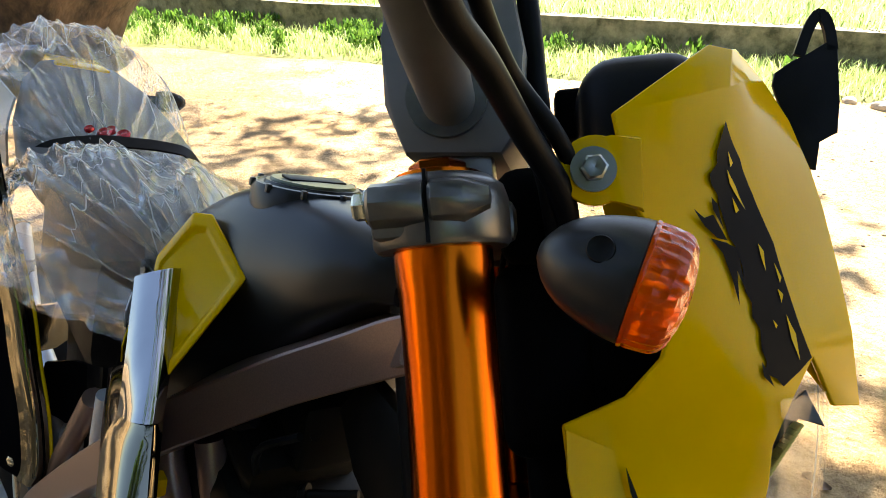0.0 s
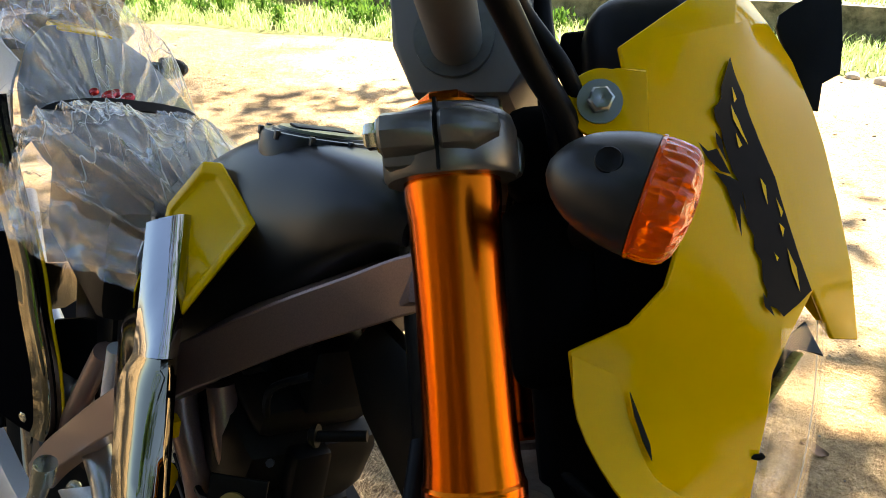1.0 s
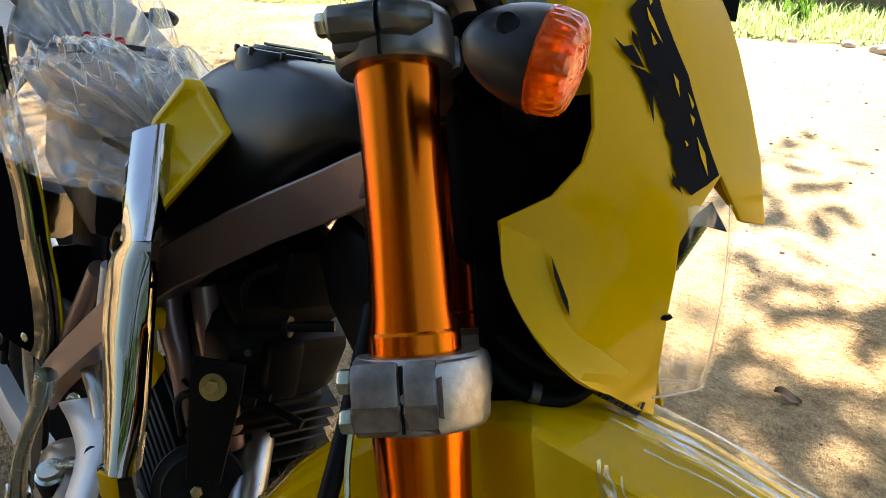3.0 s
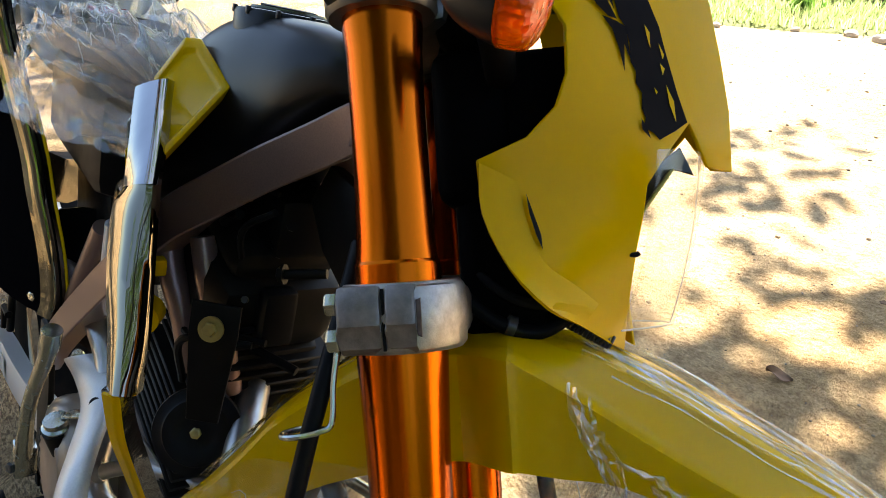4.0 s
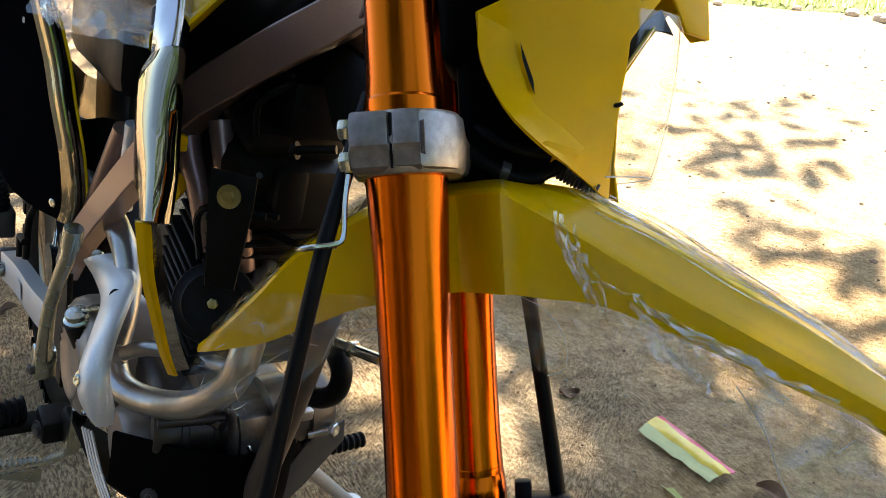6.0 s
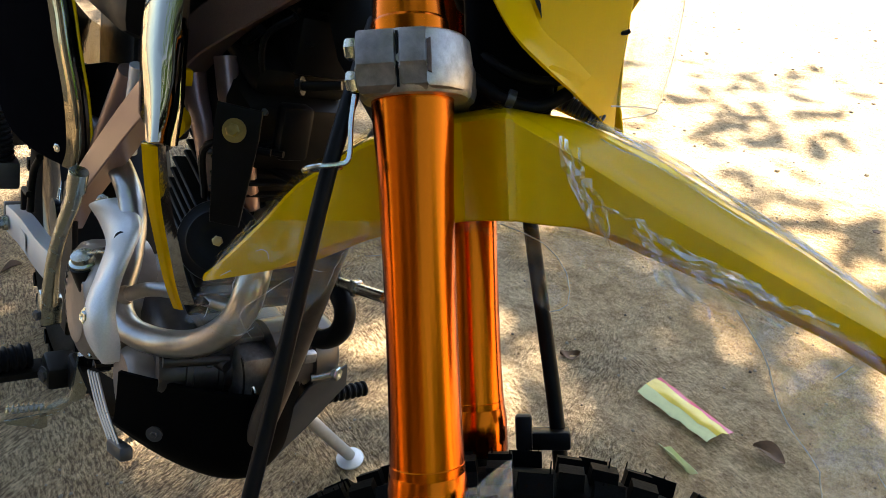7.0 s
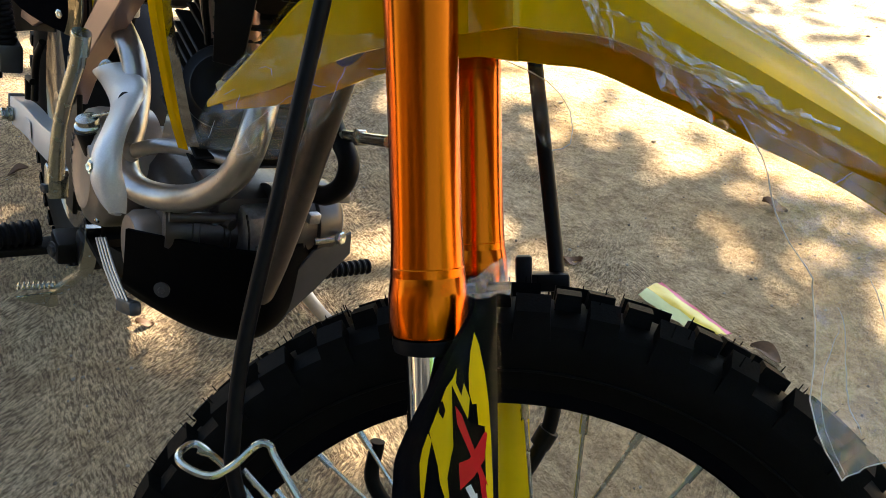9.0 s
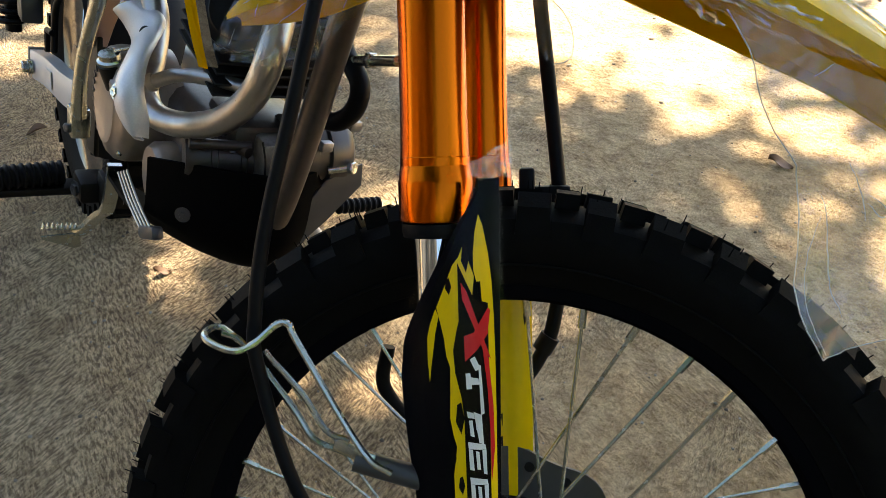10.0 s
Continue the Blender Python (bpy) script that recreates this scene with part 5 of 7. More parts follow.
    A = [[bm.verts.new(C + Vector((r * math.cos(a), 0.050 + y, r * math.sin(a)))) for r, a in outl] for y in (0, 0.0035)]
    I = [[bm.verts.new(C + Vector((0.06 * math.cos(a), 0.050 + y, 0.06 * math.sin(a)))) for r, a in outl] for y in (0, 0.0035)]
    for k in range(rg):
        j = (k + 1) % rg
        bm.faces.new((A[0][k], A[0][j], A[1][j], A[1][k]))
        bm.faces.new((I[0][k], I[0][j], A[0][j], A[0][k]))
        bm.faces.new((I[1][k], A[1][k], A[1][j], I[1][j]))
        bm.faces.new((I[0][k], I[1][k], I[1][j], I[0][j]))
    part("brake_disc", bm, M_GREYPLATE, wheel, "dark wave-edged brake disc", FORK)
    for k in range(16):
        a = 2 * math.pi * (k + 0.5) / 16
        bm2 = lathe([(0, 0), (0.0048, 0), (0.0048, 0.0008), (0, 0.0008)], C + Vector((0.092 * math.cos(a), 0.0498, 0.092 * math.sin(a))), (0, -1, 0), 14)
        part("disc_hole", bm2, M_BLACK, wheel, "", FORK)
    part("disc_carrier", lathe([(0.03, 0.045), (0.062, 0.049), (0.062, 0.053), (0.03, 0.053)], C, (0, 1, 0), 40), M_GLOSSBLACK, wheel, "", FORK)


front_wheel()


def fork_guard():
    ys = lambda x: -0.030 + 0.012 * ((x - 0.012) / 0.032) ** 2
    left = [(0.0, .030), (-.011, .0285), (-.035, .0145), (-.064, -.001), (-.085, -.012), (-.111, -.0235), (-.130, -.0265), (-.147, -.0275), (-.187, -.024), (-.23, -.018), (-.30, -.012), (-.385, -.008)]
    L = spline([(z, x, 0) for z, x in left], 4)
    rows = []
    for p in L:
        z, xl = p.x, p.y
        xr = 0.045 - 0.003 * abs(z) / 0.38
        rows.append([Vector((xl + (xr - xl) * j / 8, ys(xl + (xr - xl) * j / 8) + (0.006 if j == 0 else 0), z)) for j in range(9)])
    g = part("fork_guard", shell([r[::-1] for r in rows], 0.0025), M_PANEL, bike, "gloss black fork guard with yellow and red decal", FORK)
    rng = random.Random(31)

    def flat(name, poly, material, lift, label=""):
        """A decal cut to an outline of (x, z) and laid on the curved guard."""
        bm = bmesh.new()
        bm.faces.new([bm.verts.new((x, 0, z)) for x, z in poly])
        bmesh.ops.triangulate(bm, faces=bm.faces[:])
        for _ in range(2):
            bmesh.ops.subdivide_edges(bm, edges=[e for e in bm.edges if e.calc_length() > .004], cuts=1)
        for v in bm.verts:
            v.co.y = ys(v.co.x) - lift
        bmesh.ops.triangulate(bm, faces=bm.faces[:])
        return part(name, bm, material, g, label, FORK)

    flat("yellow_field", [(.0314, -.0233), (.034, -.031), (.0372, -.0493), (.0391, -.068), (.0402, -.091), (.0408, -.1215), (.041, -.161), (.0408, -.33), (.037, -.33), (.0365, -.218), (.0355, -.185), (.0355, -.145), (.0353, -.114), (.0347, -.102), (.0366, -.083), (.0328, -.083), (.032, -.068), (.0294, -.068), (.0277, -.0605), (.0276, -.049), (.029, -.0344)], M_DECALYEL, .0006, "yellow torn-edge decal")
    flat("yellow_field", [(.021, -.0436), (.0182, -.051), (.014, -.0566), (.008, -.072), (.0026, -.085), (.0069, -.0813), (.0063, -.091), (.0074, -.1064), (.0086, -.118), (.0111, -.126), (.0121, -.1455), (.0102, -.1615), (.0122, -.1735), (.0154, -.1855), (.012, -.202), (.0123, -.219), (.011, -.33), (.022, -.33), (.0209, -.219), (.0207, -.193), (.0196, -.173), (.023, -.159), (.0186, -.149), (.0144, -.13), (.0133, -.114), (.016, -.0986), (.018, -.091), (.0174, -.072), (.0174, -.0548), (.0266, -.0775), (.028, -.064)], M_DECALYEL, .0006)
    flat("yellow_strand", [(.0018, -.0863), (-.0023, -.097), (-.0045, -.1065), (-.0046, -.122), (-.0035, -.138), (-.002, -.126), (-.0004, -.11), (.0014, -.1026), (.004, -.091)], M_DECALYEL, .0006)
    flat("dark_band", [(.0174, -.0548), (.0277, -.0794), (.0328, -.085), (.0366, -.083), (.0347, -.102), (.0355, -.145), (.037, -.33), (.022, -.33), (.0208, -.185), (.0198, -.161), (.0176, -.141), (.0144, -.13), (.0133, -.114), (.016, -.1), (.0188, -.089), (.0174, -.072)], M_DECALBLK, .0009)
    for poly in ([(.0193, -.068), (.0229, -.0737), (.0381, -.1215), (.0337, -.117), (.0266, -.0965), (.0202, -.0794)], [(.0365, -.0862), (.038, -.0877), (.0362, -.104), (.0296, -.114), (.0211, -.122), (.0207, -.1043), (.0272, -.1023)], [(.0323, -.11), (.0366, -.1215), (.0391, -.153), (.0397, -.185), (.0374, -.209), (.0369, -.173), (.0355, -.141)]):
        flat("red_stroke", poly, M_RED, .0013)
    # pale strokes of the lettering, as plain shapes
    for poly in ([(.0242, -.1205), (.0276, -.1186), (.0312, -.1275), (.0278, -.1287)], [(.0213, -.13), (.0244, -.13), (.0256, -.141), (.0218, -.141)], [(.0243, -.1327), (.0296, -.134), (.0306, -.1384), (.0249, -.138)], [(.0298, -.1255), (.0313, -.1247), (.0333, -.159), (.031, -.16)], [(.0215, -.1564), (.0261, -.158), (.0267, -.162), (.0222, -.161)], [(.0229, -.163), (.0252, -.163), (.0265, -.175), (.0238, -.174)], [(.0261, -.157), (.0314, -.16), (.0325, -.181), (.0295, -.1794)], [(.0274, -.1658), (.0305, -.1673), (.0308, -.1705), (.0277, -.17)]):
        flat("white_bar", poly, M_WHITE, .0016)
    for dz in (0, -.0255, -.0510, -.0765):
        for poly in ([(.0218, -.178), (.0333, -.181), (.034, -.185), (.0224, -.1832)], [(.0224, -.1832), (.0251, -.184), (.026, -.199), (.0229, -.198)], [(.027, -.185), (.0293, -.186), (.0302, -.199), (.0279, -.1984)], [(.0313, -.185), (.034, -.185), (.0344, -.203), (.0321, -.202)]):
            flat("white_bar", [(x + .0010 * dz / -.0255, z + dz) for x, z in poly], M_WHITE, .0016)
    for x, z, ln, wd in ((.011, -.071, .010, .0022), (.0225, -.052, .018, .0026), (.0170, -.162, .020, .0030), (.0120, -.19, .012, .002), (.0172, -.21, .012, .0022)):
        flat("black_drip", [(x - wd * .6, z + ln * .5), (x + wd * .3, z + ln * .6), (x + wd, z), (x + wd * .2, z - ln * .55), (x - wd, z - ln * .1)], M_DECALBLK, .0008)
    # the guard of the other leg
    rows = [[Vector((0.028 + 0.034 * j / 6, 0.135 + 0.02 * ((j - 3) / 3) ** 2 * 0.3, z)) for j in range(7)] for z in [-0.05 - 0.03 * i for i in range(12)]]
    g2 = part("fork_guard", shell(rows, 0.0025), M_DECALYEL, bike, "yellow decal side of the other fork guard", FORK)
    for _ in range(9):
        bm = bmesh.new()
        x, z = rng.uniform(0.036, 0.058), rng.uniform(-0.24, -0.11)
        ln, wd = rng.uniform(0.006, 0.02), rng.uniform(0.001, 0.0025)
        bm.faces.new([bm.verts.new((x + a, 0.1342, z + b)) for a, b in ((-wd, ln * 0.4), (wd, ln * 0.6), (wd * 0.7, -ln * 0.3), (-wd * 0.4, -ln * 0.6))])
        part("black_drip", bm, M_DECALBLK, g2, "", FORK)
    bm = bmesh.new()
    bm.faces.new([bm.verts.new((x, 0.1342, z)) for x, z in ((0.029, -0.243), (0.050, -0.240), (0.053, -0.262), (0.029, -0.266))])
    part("black_drip", bm, M_DECALBLK, g2, "", FORK)
    # bent wire hose guide
    gw = [(-0.034, -0.022, -0.207), (-0.055, -0.022, -0.190), (-0.098, -0.022, -0.112), (-0.103, -0.022, -0.100), (-0.112, -0.023, -0.099), (-0.128, -0.030, -0.112), (-0.140, -0.036, -0.115), (-0.158, -0.034, -0.109), (-0.165, -0.024, -0.105), (-0.160, -0.012, -0.104), (-0.146, -0.012, -0.114)]
    w = part("hose_guide", tube(gw, 0.0026, 8, 5), M_ZINC, bike, "bent zinc wire hose guide on the fork foot", FORK)
    part("guide_wire", tube([(-0.158, -0.012, -0.108), (-0.142, -0.012, -0.117), (-0.107, -0.014, -0.163), (-0.092, -0.015, -0.186), (-0.072, -0.017, -0.193), (-0.050, -0.018, -0.200)], 0.0026, 8, 5), M_ZINC, w, "", FORK)
    part("guide_wire", tube([(-0.128, -0.010, -0.122), (-0.100, -0.010, -0.155), (-0.084, -0.012, -0.180), (-0.066, -0.014, -0.187)], 0.0024, 8, 5), M_ZINC, w, "", FORK)
    part("guide_socket", lathe([(0, 0), (0.0085, 0), (0.0085, 0.05), (0, 0.05)], (-0.062, -0.016, -0.200), (0.93, 0.1, -0.3), 16), M_GREYPLATE, w, "grey guide socket", FORK)
    part("guide_tab", box((-0.061, -0.020, -0.193), (0.032, 0.003, 0.010), 0.002, Matrix.Rotation(radians(22), 4, "Y")), M_ZINC, w, "", FORK)
    part("hose_clip", lathe([(0.0072, -0.008), (0.0095, -0.008), (0.0095, 0.008), (0.0072, 0.008)], (0.076, 0.158, -0.160), (0.5, 0, 0.85), 16), M_BLACK, bike, "black hose clip", FORK)
    part("fender_stay", add_box(box((0.060, 0.15, -0.012), (0.014, 0.012, 0.03), 0.003), (0.082, 0.165, -0.022), (0.034, 0.02, 0.016), 0.003), M_BLACK, bike, "black hose bracket above the tyre", FORK)


fork_guard()

# ---- the motorcycle: body ----
def fuel_tank():
    st = [(-.045, .112, .092, .014), (-.06, .124, .086, .026), (-.09, .130, .057, .041), (-.13, .129, .016, .051), (-.17, .125, -.025, .060), (-.21, .117, -.066, .066), (-.25, .098, -.098, .071), (-.29, .074, -.12, .072), (-.34, .056, -.11, .070), (-.42, .045, -.04, .05)]
    st = [(p.x, p.y, p.z, q.x) for p, q in zip(spline([s[:3] for s in st], 3), spline([(s[3], 0, 0) for s in st], 3))]
    bm = bmesh.new()
    rings = []
    for x, zt, zb, w in st:
        zm = zb + (zt - zb) * 0.52
        ring = []
        for k in range(40):
            a = 2 * math.pi * k / 40
            c, s = math.cos(a), math.sin(a)
            y = w * math.copysign(abs(c) ** 0.5, c)
            z = zm + ((zt - zm) if s > 0 else (zm - zb)) * math.copysign(abs(s) ** (0.8 if s > 0 else 0.45), s)
            y *= 1 - 0.14 * max(0, (z - zm) / max(zt - zm, 1e-4))
            ring.append(bm.verts.new((x, y, z)))
        rings.append(ring)
    ring_faces(bm, rings)
    tank = part("fuel_tank", bm, M_TANK, bike, "satin black fuel tank", BODY)
    q = (-0.10, 0.0, 1.0)
    cap = lathe([(0.0, -0.012), (0.042, -0.012), (0.042, 0.004), (0.0405, 0.007), (0.038, 0.0075), (0.037, 0.0062), (0.034, 0.0062), (0.0325, 0.0085), (0.0, 0.0095)], (-.178, -.002, .119), q, 48)
    c = part("fuel_cap", cap, M_TANK, tank, "round black fuel cap", BODY)
    part("cap_plate", lathe([(0.0, 0.0093), (0.030, 0.0088), (0.029, 0.0105), (0.0, 0.0112)], (-.178, -.002, .119), q, 40), mat("olive_cap_plate", (0.10, 0.11, 0.07), 0.3, 0.5, 40, 0.2), tank, "olive metallic cap plate", BODY)
    part("cap_bar", box((-.178, -.002, .1305), (0.014, 0.044, 0.002), 0.0006), M_BLACK, tank, "", BODY)
    bm = bmesh.new()
    for k in range(10):
        a = 2 * math.pi * k / 10
        part("cap_notch", box((-.178 + .0415 * math.cos(a), -.002 + .0415 * math.sin(a), .1245 + 0.004 * math.cos(a)), (0.0035, 0.0035, 0.006), 0.0006), M_GREYPLATE, tank, "", BODY)


def beam(pts, hw, hh, up=(0.2, 0, 1), n=5, bevel=0.09):
    k = 1 - bevel
    sec = [(hw, hh * k), (hw * k, hh), (-hw * k, hh), (-hw, hh * k), (-hw, -hh * k), (-hw * k, -hh), (hw * k, -hh), (hw, -hh * k)]
    return tube(pts, 1.0, 8, n, sec, up)


def chassis():
    spar = [(-.026, .002, .082), (-.06, -.010, .058), (-.108, -.036, .019), (-.155, -.064, -.026), (-.19, -.074, -.061), (-.26, -.083, -.127), (-.33, -.090, -.191), (-.44, -.100, -.298), (-.52, -.100, -.38)]
    fr = part("frame", beam(spar, 0.0125, 0.0170), M_FRAME, bike, "bronze brown painted frame with flat spars", BODY, sharp=25)
    part("spar", beam([(x, -y, z) for x, y, z in spar], 0.0125, 0.0170), M_FRAME, fr, "", BODY)
    # Head tube and gusset: dark material puts the shade behind the fork into colour.
    part("head_tube", tube([(.045, .012, -.085), (-.03, .012, .06), (-.055, .012, .108)], 0.021, 24), M_ENGDARK, fr, "", BODY)
    part("head_boss", box((-.066, -.006, .097), (.014, .014, .022), .003), M_CLAMP, fr, "grey frame boss", BODY)
    part("head_gusset", plate([(-.02, .03), (-.07, .035), (-.09, .0), (-.06, -.03), (.01, -.06)], .012, lambda u, v, w: (u, -.004 + w, v), .002), M_ENGDARK, fr, "", BODY)
    part("down_tube", tube([(.03, 0, -.06), (.0, 0, -.12), (-.018, 0, -.185), (-.053, .0, -.326), (-.083, 0, -.425), (-.11, 0, -.47)], .0140, 18, 5), mat("satin_grey_brown_tube", (0.10, 0.082, 0.072), 0.36, 0.6, 90, 0.2, 0.06, 900), fr, "satin grey-brown down tube", BODY)
    part("hanger_tube", tube([(-.205, -.070, -.075), (-.190, -.068, -.105), (-.172, -.060, -.140), (-.160, -.052, -.185)], .0115, 14, 5), M_FRAME, fr, "", BODY)
    part("hanger_tube", tube([(-.165, -.055, -.060), (-.150, -.050, -.10), (-.132, -.040, -.140), (-.125, -.030, -.19)], .0105, 14, 5), M_FRAME, fr, "", BODY)
    part("hanger_plate", plate([(-.018, .03), (.012, .034), (.018, .0), (.010, -.034), (-.012, -.036), (-.020, -.01)], .004, lambda u, v, w: (-.205 + u * .75, -.082 - u * .5 - w, -.130 + v), .001), M_ZINC, fr, "zinc plated engine hanger plate", BODY)
    for dz in (.016, -.019):
        part("hanger_bolt", hexbolt(bmesh.new(), (-.205, -.086, -.130 + dz), (.45, -.8, .1), .0085, .010, .011), M_GREYPLATE, fr, "dark hexagon bolt", BODY)
    part("plate_hole", lathe([(0, 0), (.0042, 0), (.0042, .0008), (0, .0008)], (-.204, -.0868, -.1315), (.45, -.8, .1), 14), M_BLACK, fr, "", BODY)
    part("subframe_tube", tube([(-.352, -.086, -.128), (-.40, -.090, -.20), (-.455, -.095, -.285)], .0105, 14, 3), M_FRAME, fr, "", BODY)
    part("subframe_tube", tube([(-.338, -.080, -.118), (-.352, -.078, -.17), (-.36, -.076, -.225)], .0085, 14, 3), M_SILVER, fr, "silver subframe tube", BODY)
    part("subframe_tube", tube([(-.42, -.085, -.22), (-.55, -.07, -.245), (-.72, -.075, -.225), (-.90, -.07, -.15)], .011, 14, 4), M_SILVER, fr, "silver subframe tube", BODY)
    part("pivot_plate", plate([(-.035, .10), (.03, .11), (.035, .03), (.02, -.12), (-.03, -.13), (-.045, 0)], .012, lambda u, v, w: (-.52 + u, -.098 - w * .6, -.44 + v), .003), M_ENGDARK, fr, "dark pivot plate", BODY)
    bt = hexbolt(tube([(-.086, -.020, -.060), (-.062, .006, -.050)], .0040, 10), (-.084, -.018, -.059), (-.7, -.65, -.25), .0065, .006, .008)
    part("frame_bolt", bt, M_ENGDARK, fr, "zinc plated through bolt", BODY)


def engine():
    case = bmesh.new()
    add_box(case, (-.27, .0, -.435), (.23, .145, .15), .03, None, 3)
    add_box(case, (-.19, .01, -.385), (.10, .10, .075), .014)
    eng = part("engine", case, M_ENGINE, bike, "bronze and black single cylinder engine", BODY)
    part("crankcase_block", box((-.140, .012, -.388), (.060, .055, .062), .006), M_CAST, eng, "blasted grey crankcase block", BODY)
    part("crankcase_front", lathe([(0, 0), (.023, 0), (.026, .004), (.026, .026), (.0285, .027), (.0285, .033), (.026, .034), (.026, .058), (.0285, .059), (.0285, .064), (.025, .066), (.025, .095), (0, .097)], (-.172, -.082, -.398), (.22, 1, .02), 36), M_ENGINE, eng, "", BODY)
    for k in range(4):
        part("case_bolt", hexbolt(bmesh.new(), (-.150 + .006 * k, -.070 + .032 * k, -.374 - .004 * k), (.8, -.3, .4), .0048, .006), M_GREYPLATE, eng, "", BODY)
    part("case_rib", tube([(-.150, -.085, -.372), (-.138, -.02, -.372)], .006, 12), M_ENGINE, eng, "", BODY)
    part("drain_hose", tube([(-.118, -.004, -.385), (-.108, .0, -.40), (-.10, .006, -.42), (-.092, .016, -.432)], .003, 8, 4), M_ZINC, eng, "thin bright drain tube", BODY)
    part("oil_pipe", add_tube(tube([(-.215, -.075, -.382), (-.165, -.035, -.366)], .0065, 12), [(-.20, -.060, -.378), (-.185, -.047, -.372)], .009, 12), M_ENGDARK, eng, "", BODY)
    cov = lathe([(0, .05), (.073, .05), (.073, .106), (.070, .117), (.063, .123), (.052, .126), (.050, .1285), (.044, .129), (.040, .1275), (0, .1275)], (-.345, 0, -.412), (0, -1, .03), 48)
    part("clutch_cover", cov, mat("satin_bronze_cover", (0.33, 0.275, 0.235), 0.34, 0.6, 60, 0.15, 0.12, 900), eng, "round satin bronze clutch cover", BODY)
    for k in range(6):
        a = radians(20 + 60 * k)
        part("cover_bolt", hexbolt(bmesh.new(), (-.345 + .064 * math.cos(a), -.116, -.412 + .064 * math.sin(a)), (0, -1, 0), .0048, .006), M_ZINC, eng, "", BODY)
    bars = bmesh.new()
    for k in range(9):
        a = radians(118 + 15 * k)
        add_box(bars, (-.345 + .0475 * math.cos(a), -.1292, -.411 + .0475 * math.sin(a)), (.008, .0015, .0045), 0, Matrix.Rotation(-a, 4, "Y"))
    part("raised_mark", bars, M_GREYPLATE, eng, "", BODY)
    lobe = lathe([(0, .06), (.044, .06), (.044, .092), (.038, .100), (0, .102)], (-.228, 0, -.455), (0, -1, 0), 32)
    part("crank_cover", lobe, mat("pale_bronze_cover", (0.30, 0.24, 0.20), 0.4, 0.6, 60, 0.15, 0.1, 900), eng, "pale bronze crank cover", BODY)
    part("oil_cap", lathe([(0, 0), (.015, 0), (.016, .006), (.013, .008), (.0125, .014), (0, .015)], (-.330, -.122, -.352), (.1, -.3, .95), 24), M_ZINC, eng, "zinc oil filler cap", BODY)
    part("cap_neck", tube([(-.330, -.112, -.380), (-.330, -.122, -.352)], .017, 20), M_ENGDARK, eng, "", BODY)
    part("clutch_arm", plate([(0, 0), (.012, .004), (.018, .030), (.040, .046), (.038, .056), (.010, .040), (-.004, .012)], .004, lambda u, v, w: (-.335 + v * .9, -.118 + u, -.340 + w + u * .3 + v * .35), .001), M_ZINC, eng, "bent zinc clutch arm", BODY)
    fly = lathe([(0, .02), (.043, .02), (.043, .048), (.039, .050), (.039, .062), (.044, .064), (.044, .084), (.041, .092), (.034, .097), (.030, .0985), (.028, .097), (0, .0975)], (-.140, 0, -.380), (0, 1, .06), 44)
    part("flywheel_cover", fly, mat("satin_steel_cover", (0.085, 0.076, 0.07), 0.35, 0.6, 60, 0.15, 0.1, 900), eng, "rounded flywheel cover", BODY)
    for k in range(3):
        part("cover_lug", box((-.085 - .01 * k, .075 - .025 * k, -.322 - .03 * k), (.01, .014, .012), .002), M_CAST, eng, "", BODY)
    # cylinder fins, black, tipped forward
    tilt = Matrix.Rotation(radians(14), 4, "Y")
    for k in range(13):
        c = Vector((-.205, 0, -.30)) + tilt.to_3x3() @ Vector((0, 0, .013 * k))
        s = .126 if k < 9 else .112
        part("cooling_fin", box(c, (s, .135 if k < 9 else .12, .0035), .0015, tilt, 1), M_ENGDARK, eng, "", BODY)
    part("cylinder", box(Vector((-.205, 0, -.30)) + tilt.to_3x3() @ Vector((0, 0, .08)), (.098, .104, .17), .012, tilt), M_ENGDARK, eng, "black finned cylinder", BODY)
    part("cylinder_head", box((-.165, .0, -.105), (.115, .115, .075), .018, tilt), M_ENGDARK, eng, "", BODY)
    part("head_cover", box((-.16, .0, -.055), (.10, .095, .03), .012, tilt), M_ENGDARK, eng, "", BODY)
    part("carburettor", lathe([(0, -.05), (.03, -.05), (.032, 0), (.024, .03), (.024, .06), (0, .06)], (-.31, -.01, -.13), (1, -.1, .1), 24), M_ENGDARK, eng, "", BODY)
    # Boxes in black, also added so that no bright ground shows through.
    part("air_box", box((-.44, 0, -.10), (.18, .13, .18), .03), M_BLACK, bike, "black air box under the seat", BODY)
    part("side_cover", box((-.475, -.035, -.13), (.16, .075, .20), .012, Matrix.Rotation(radians(-8), 4, "Y")), M_BLACK, bike, "black plastic cover under the seat", BODY)
    part("side_cover", box((-.44, -.055, -.035), (.24, .10, .11), .02), M_BLACK, bike, "black plastic cover under the seat", BODY)
    rg = random.Random(77)
    for k in range(14):
        a = Vector((-.10 + rg.uniform(-.05, .03), rg.uniform(-.05, .03), rg.uniform(-.16, .0)))
        b = a + Vector((rg.uniform(-.14, -.05), rg.uniform(-.03, .03), rg.uniform(-.09, .03)))
        m = (a + b) / 2 + Vector((0, rg.uniform(-.03, .0), rg.uniform(-.02, .03)))
        part("hose", tube([a, m, b], rg.uniform(.0025, .006), 8, 6), M_HOSE, bike, "black rubber hose in the engine bay", BODY)
    # Black blocks added to fill the engine bay with darkness behind the spar.
    for p, s in (((-.10, -.012, -.105), (.02, .03, .05)), ((-.13, .01, -.03), (.06, .06, .05))):
        part("coil", box(p, s, .005), M_BLACK, bike, "black block added to fill the dark of the engine bay", BODY)
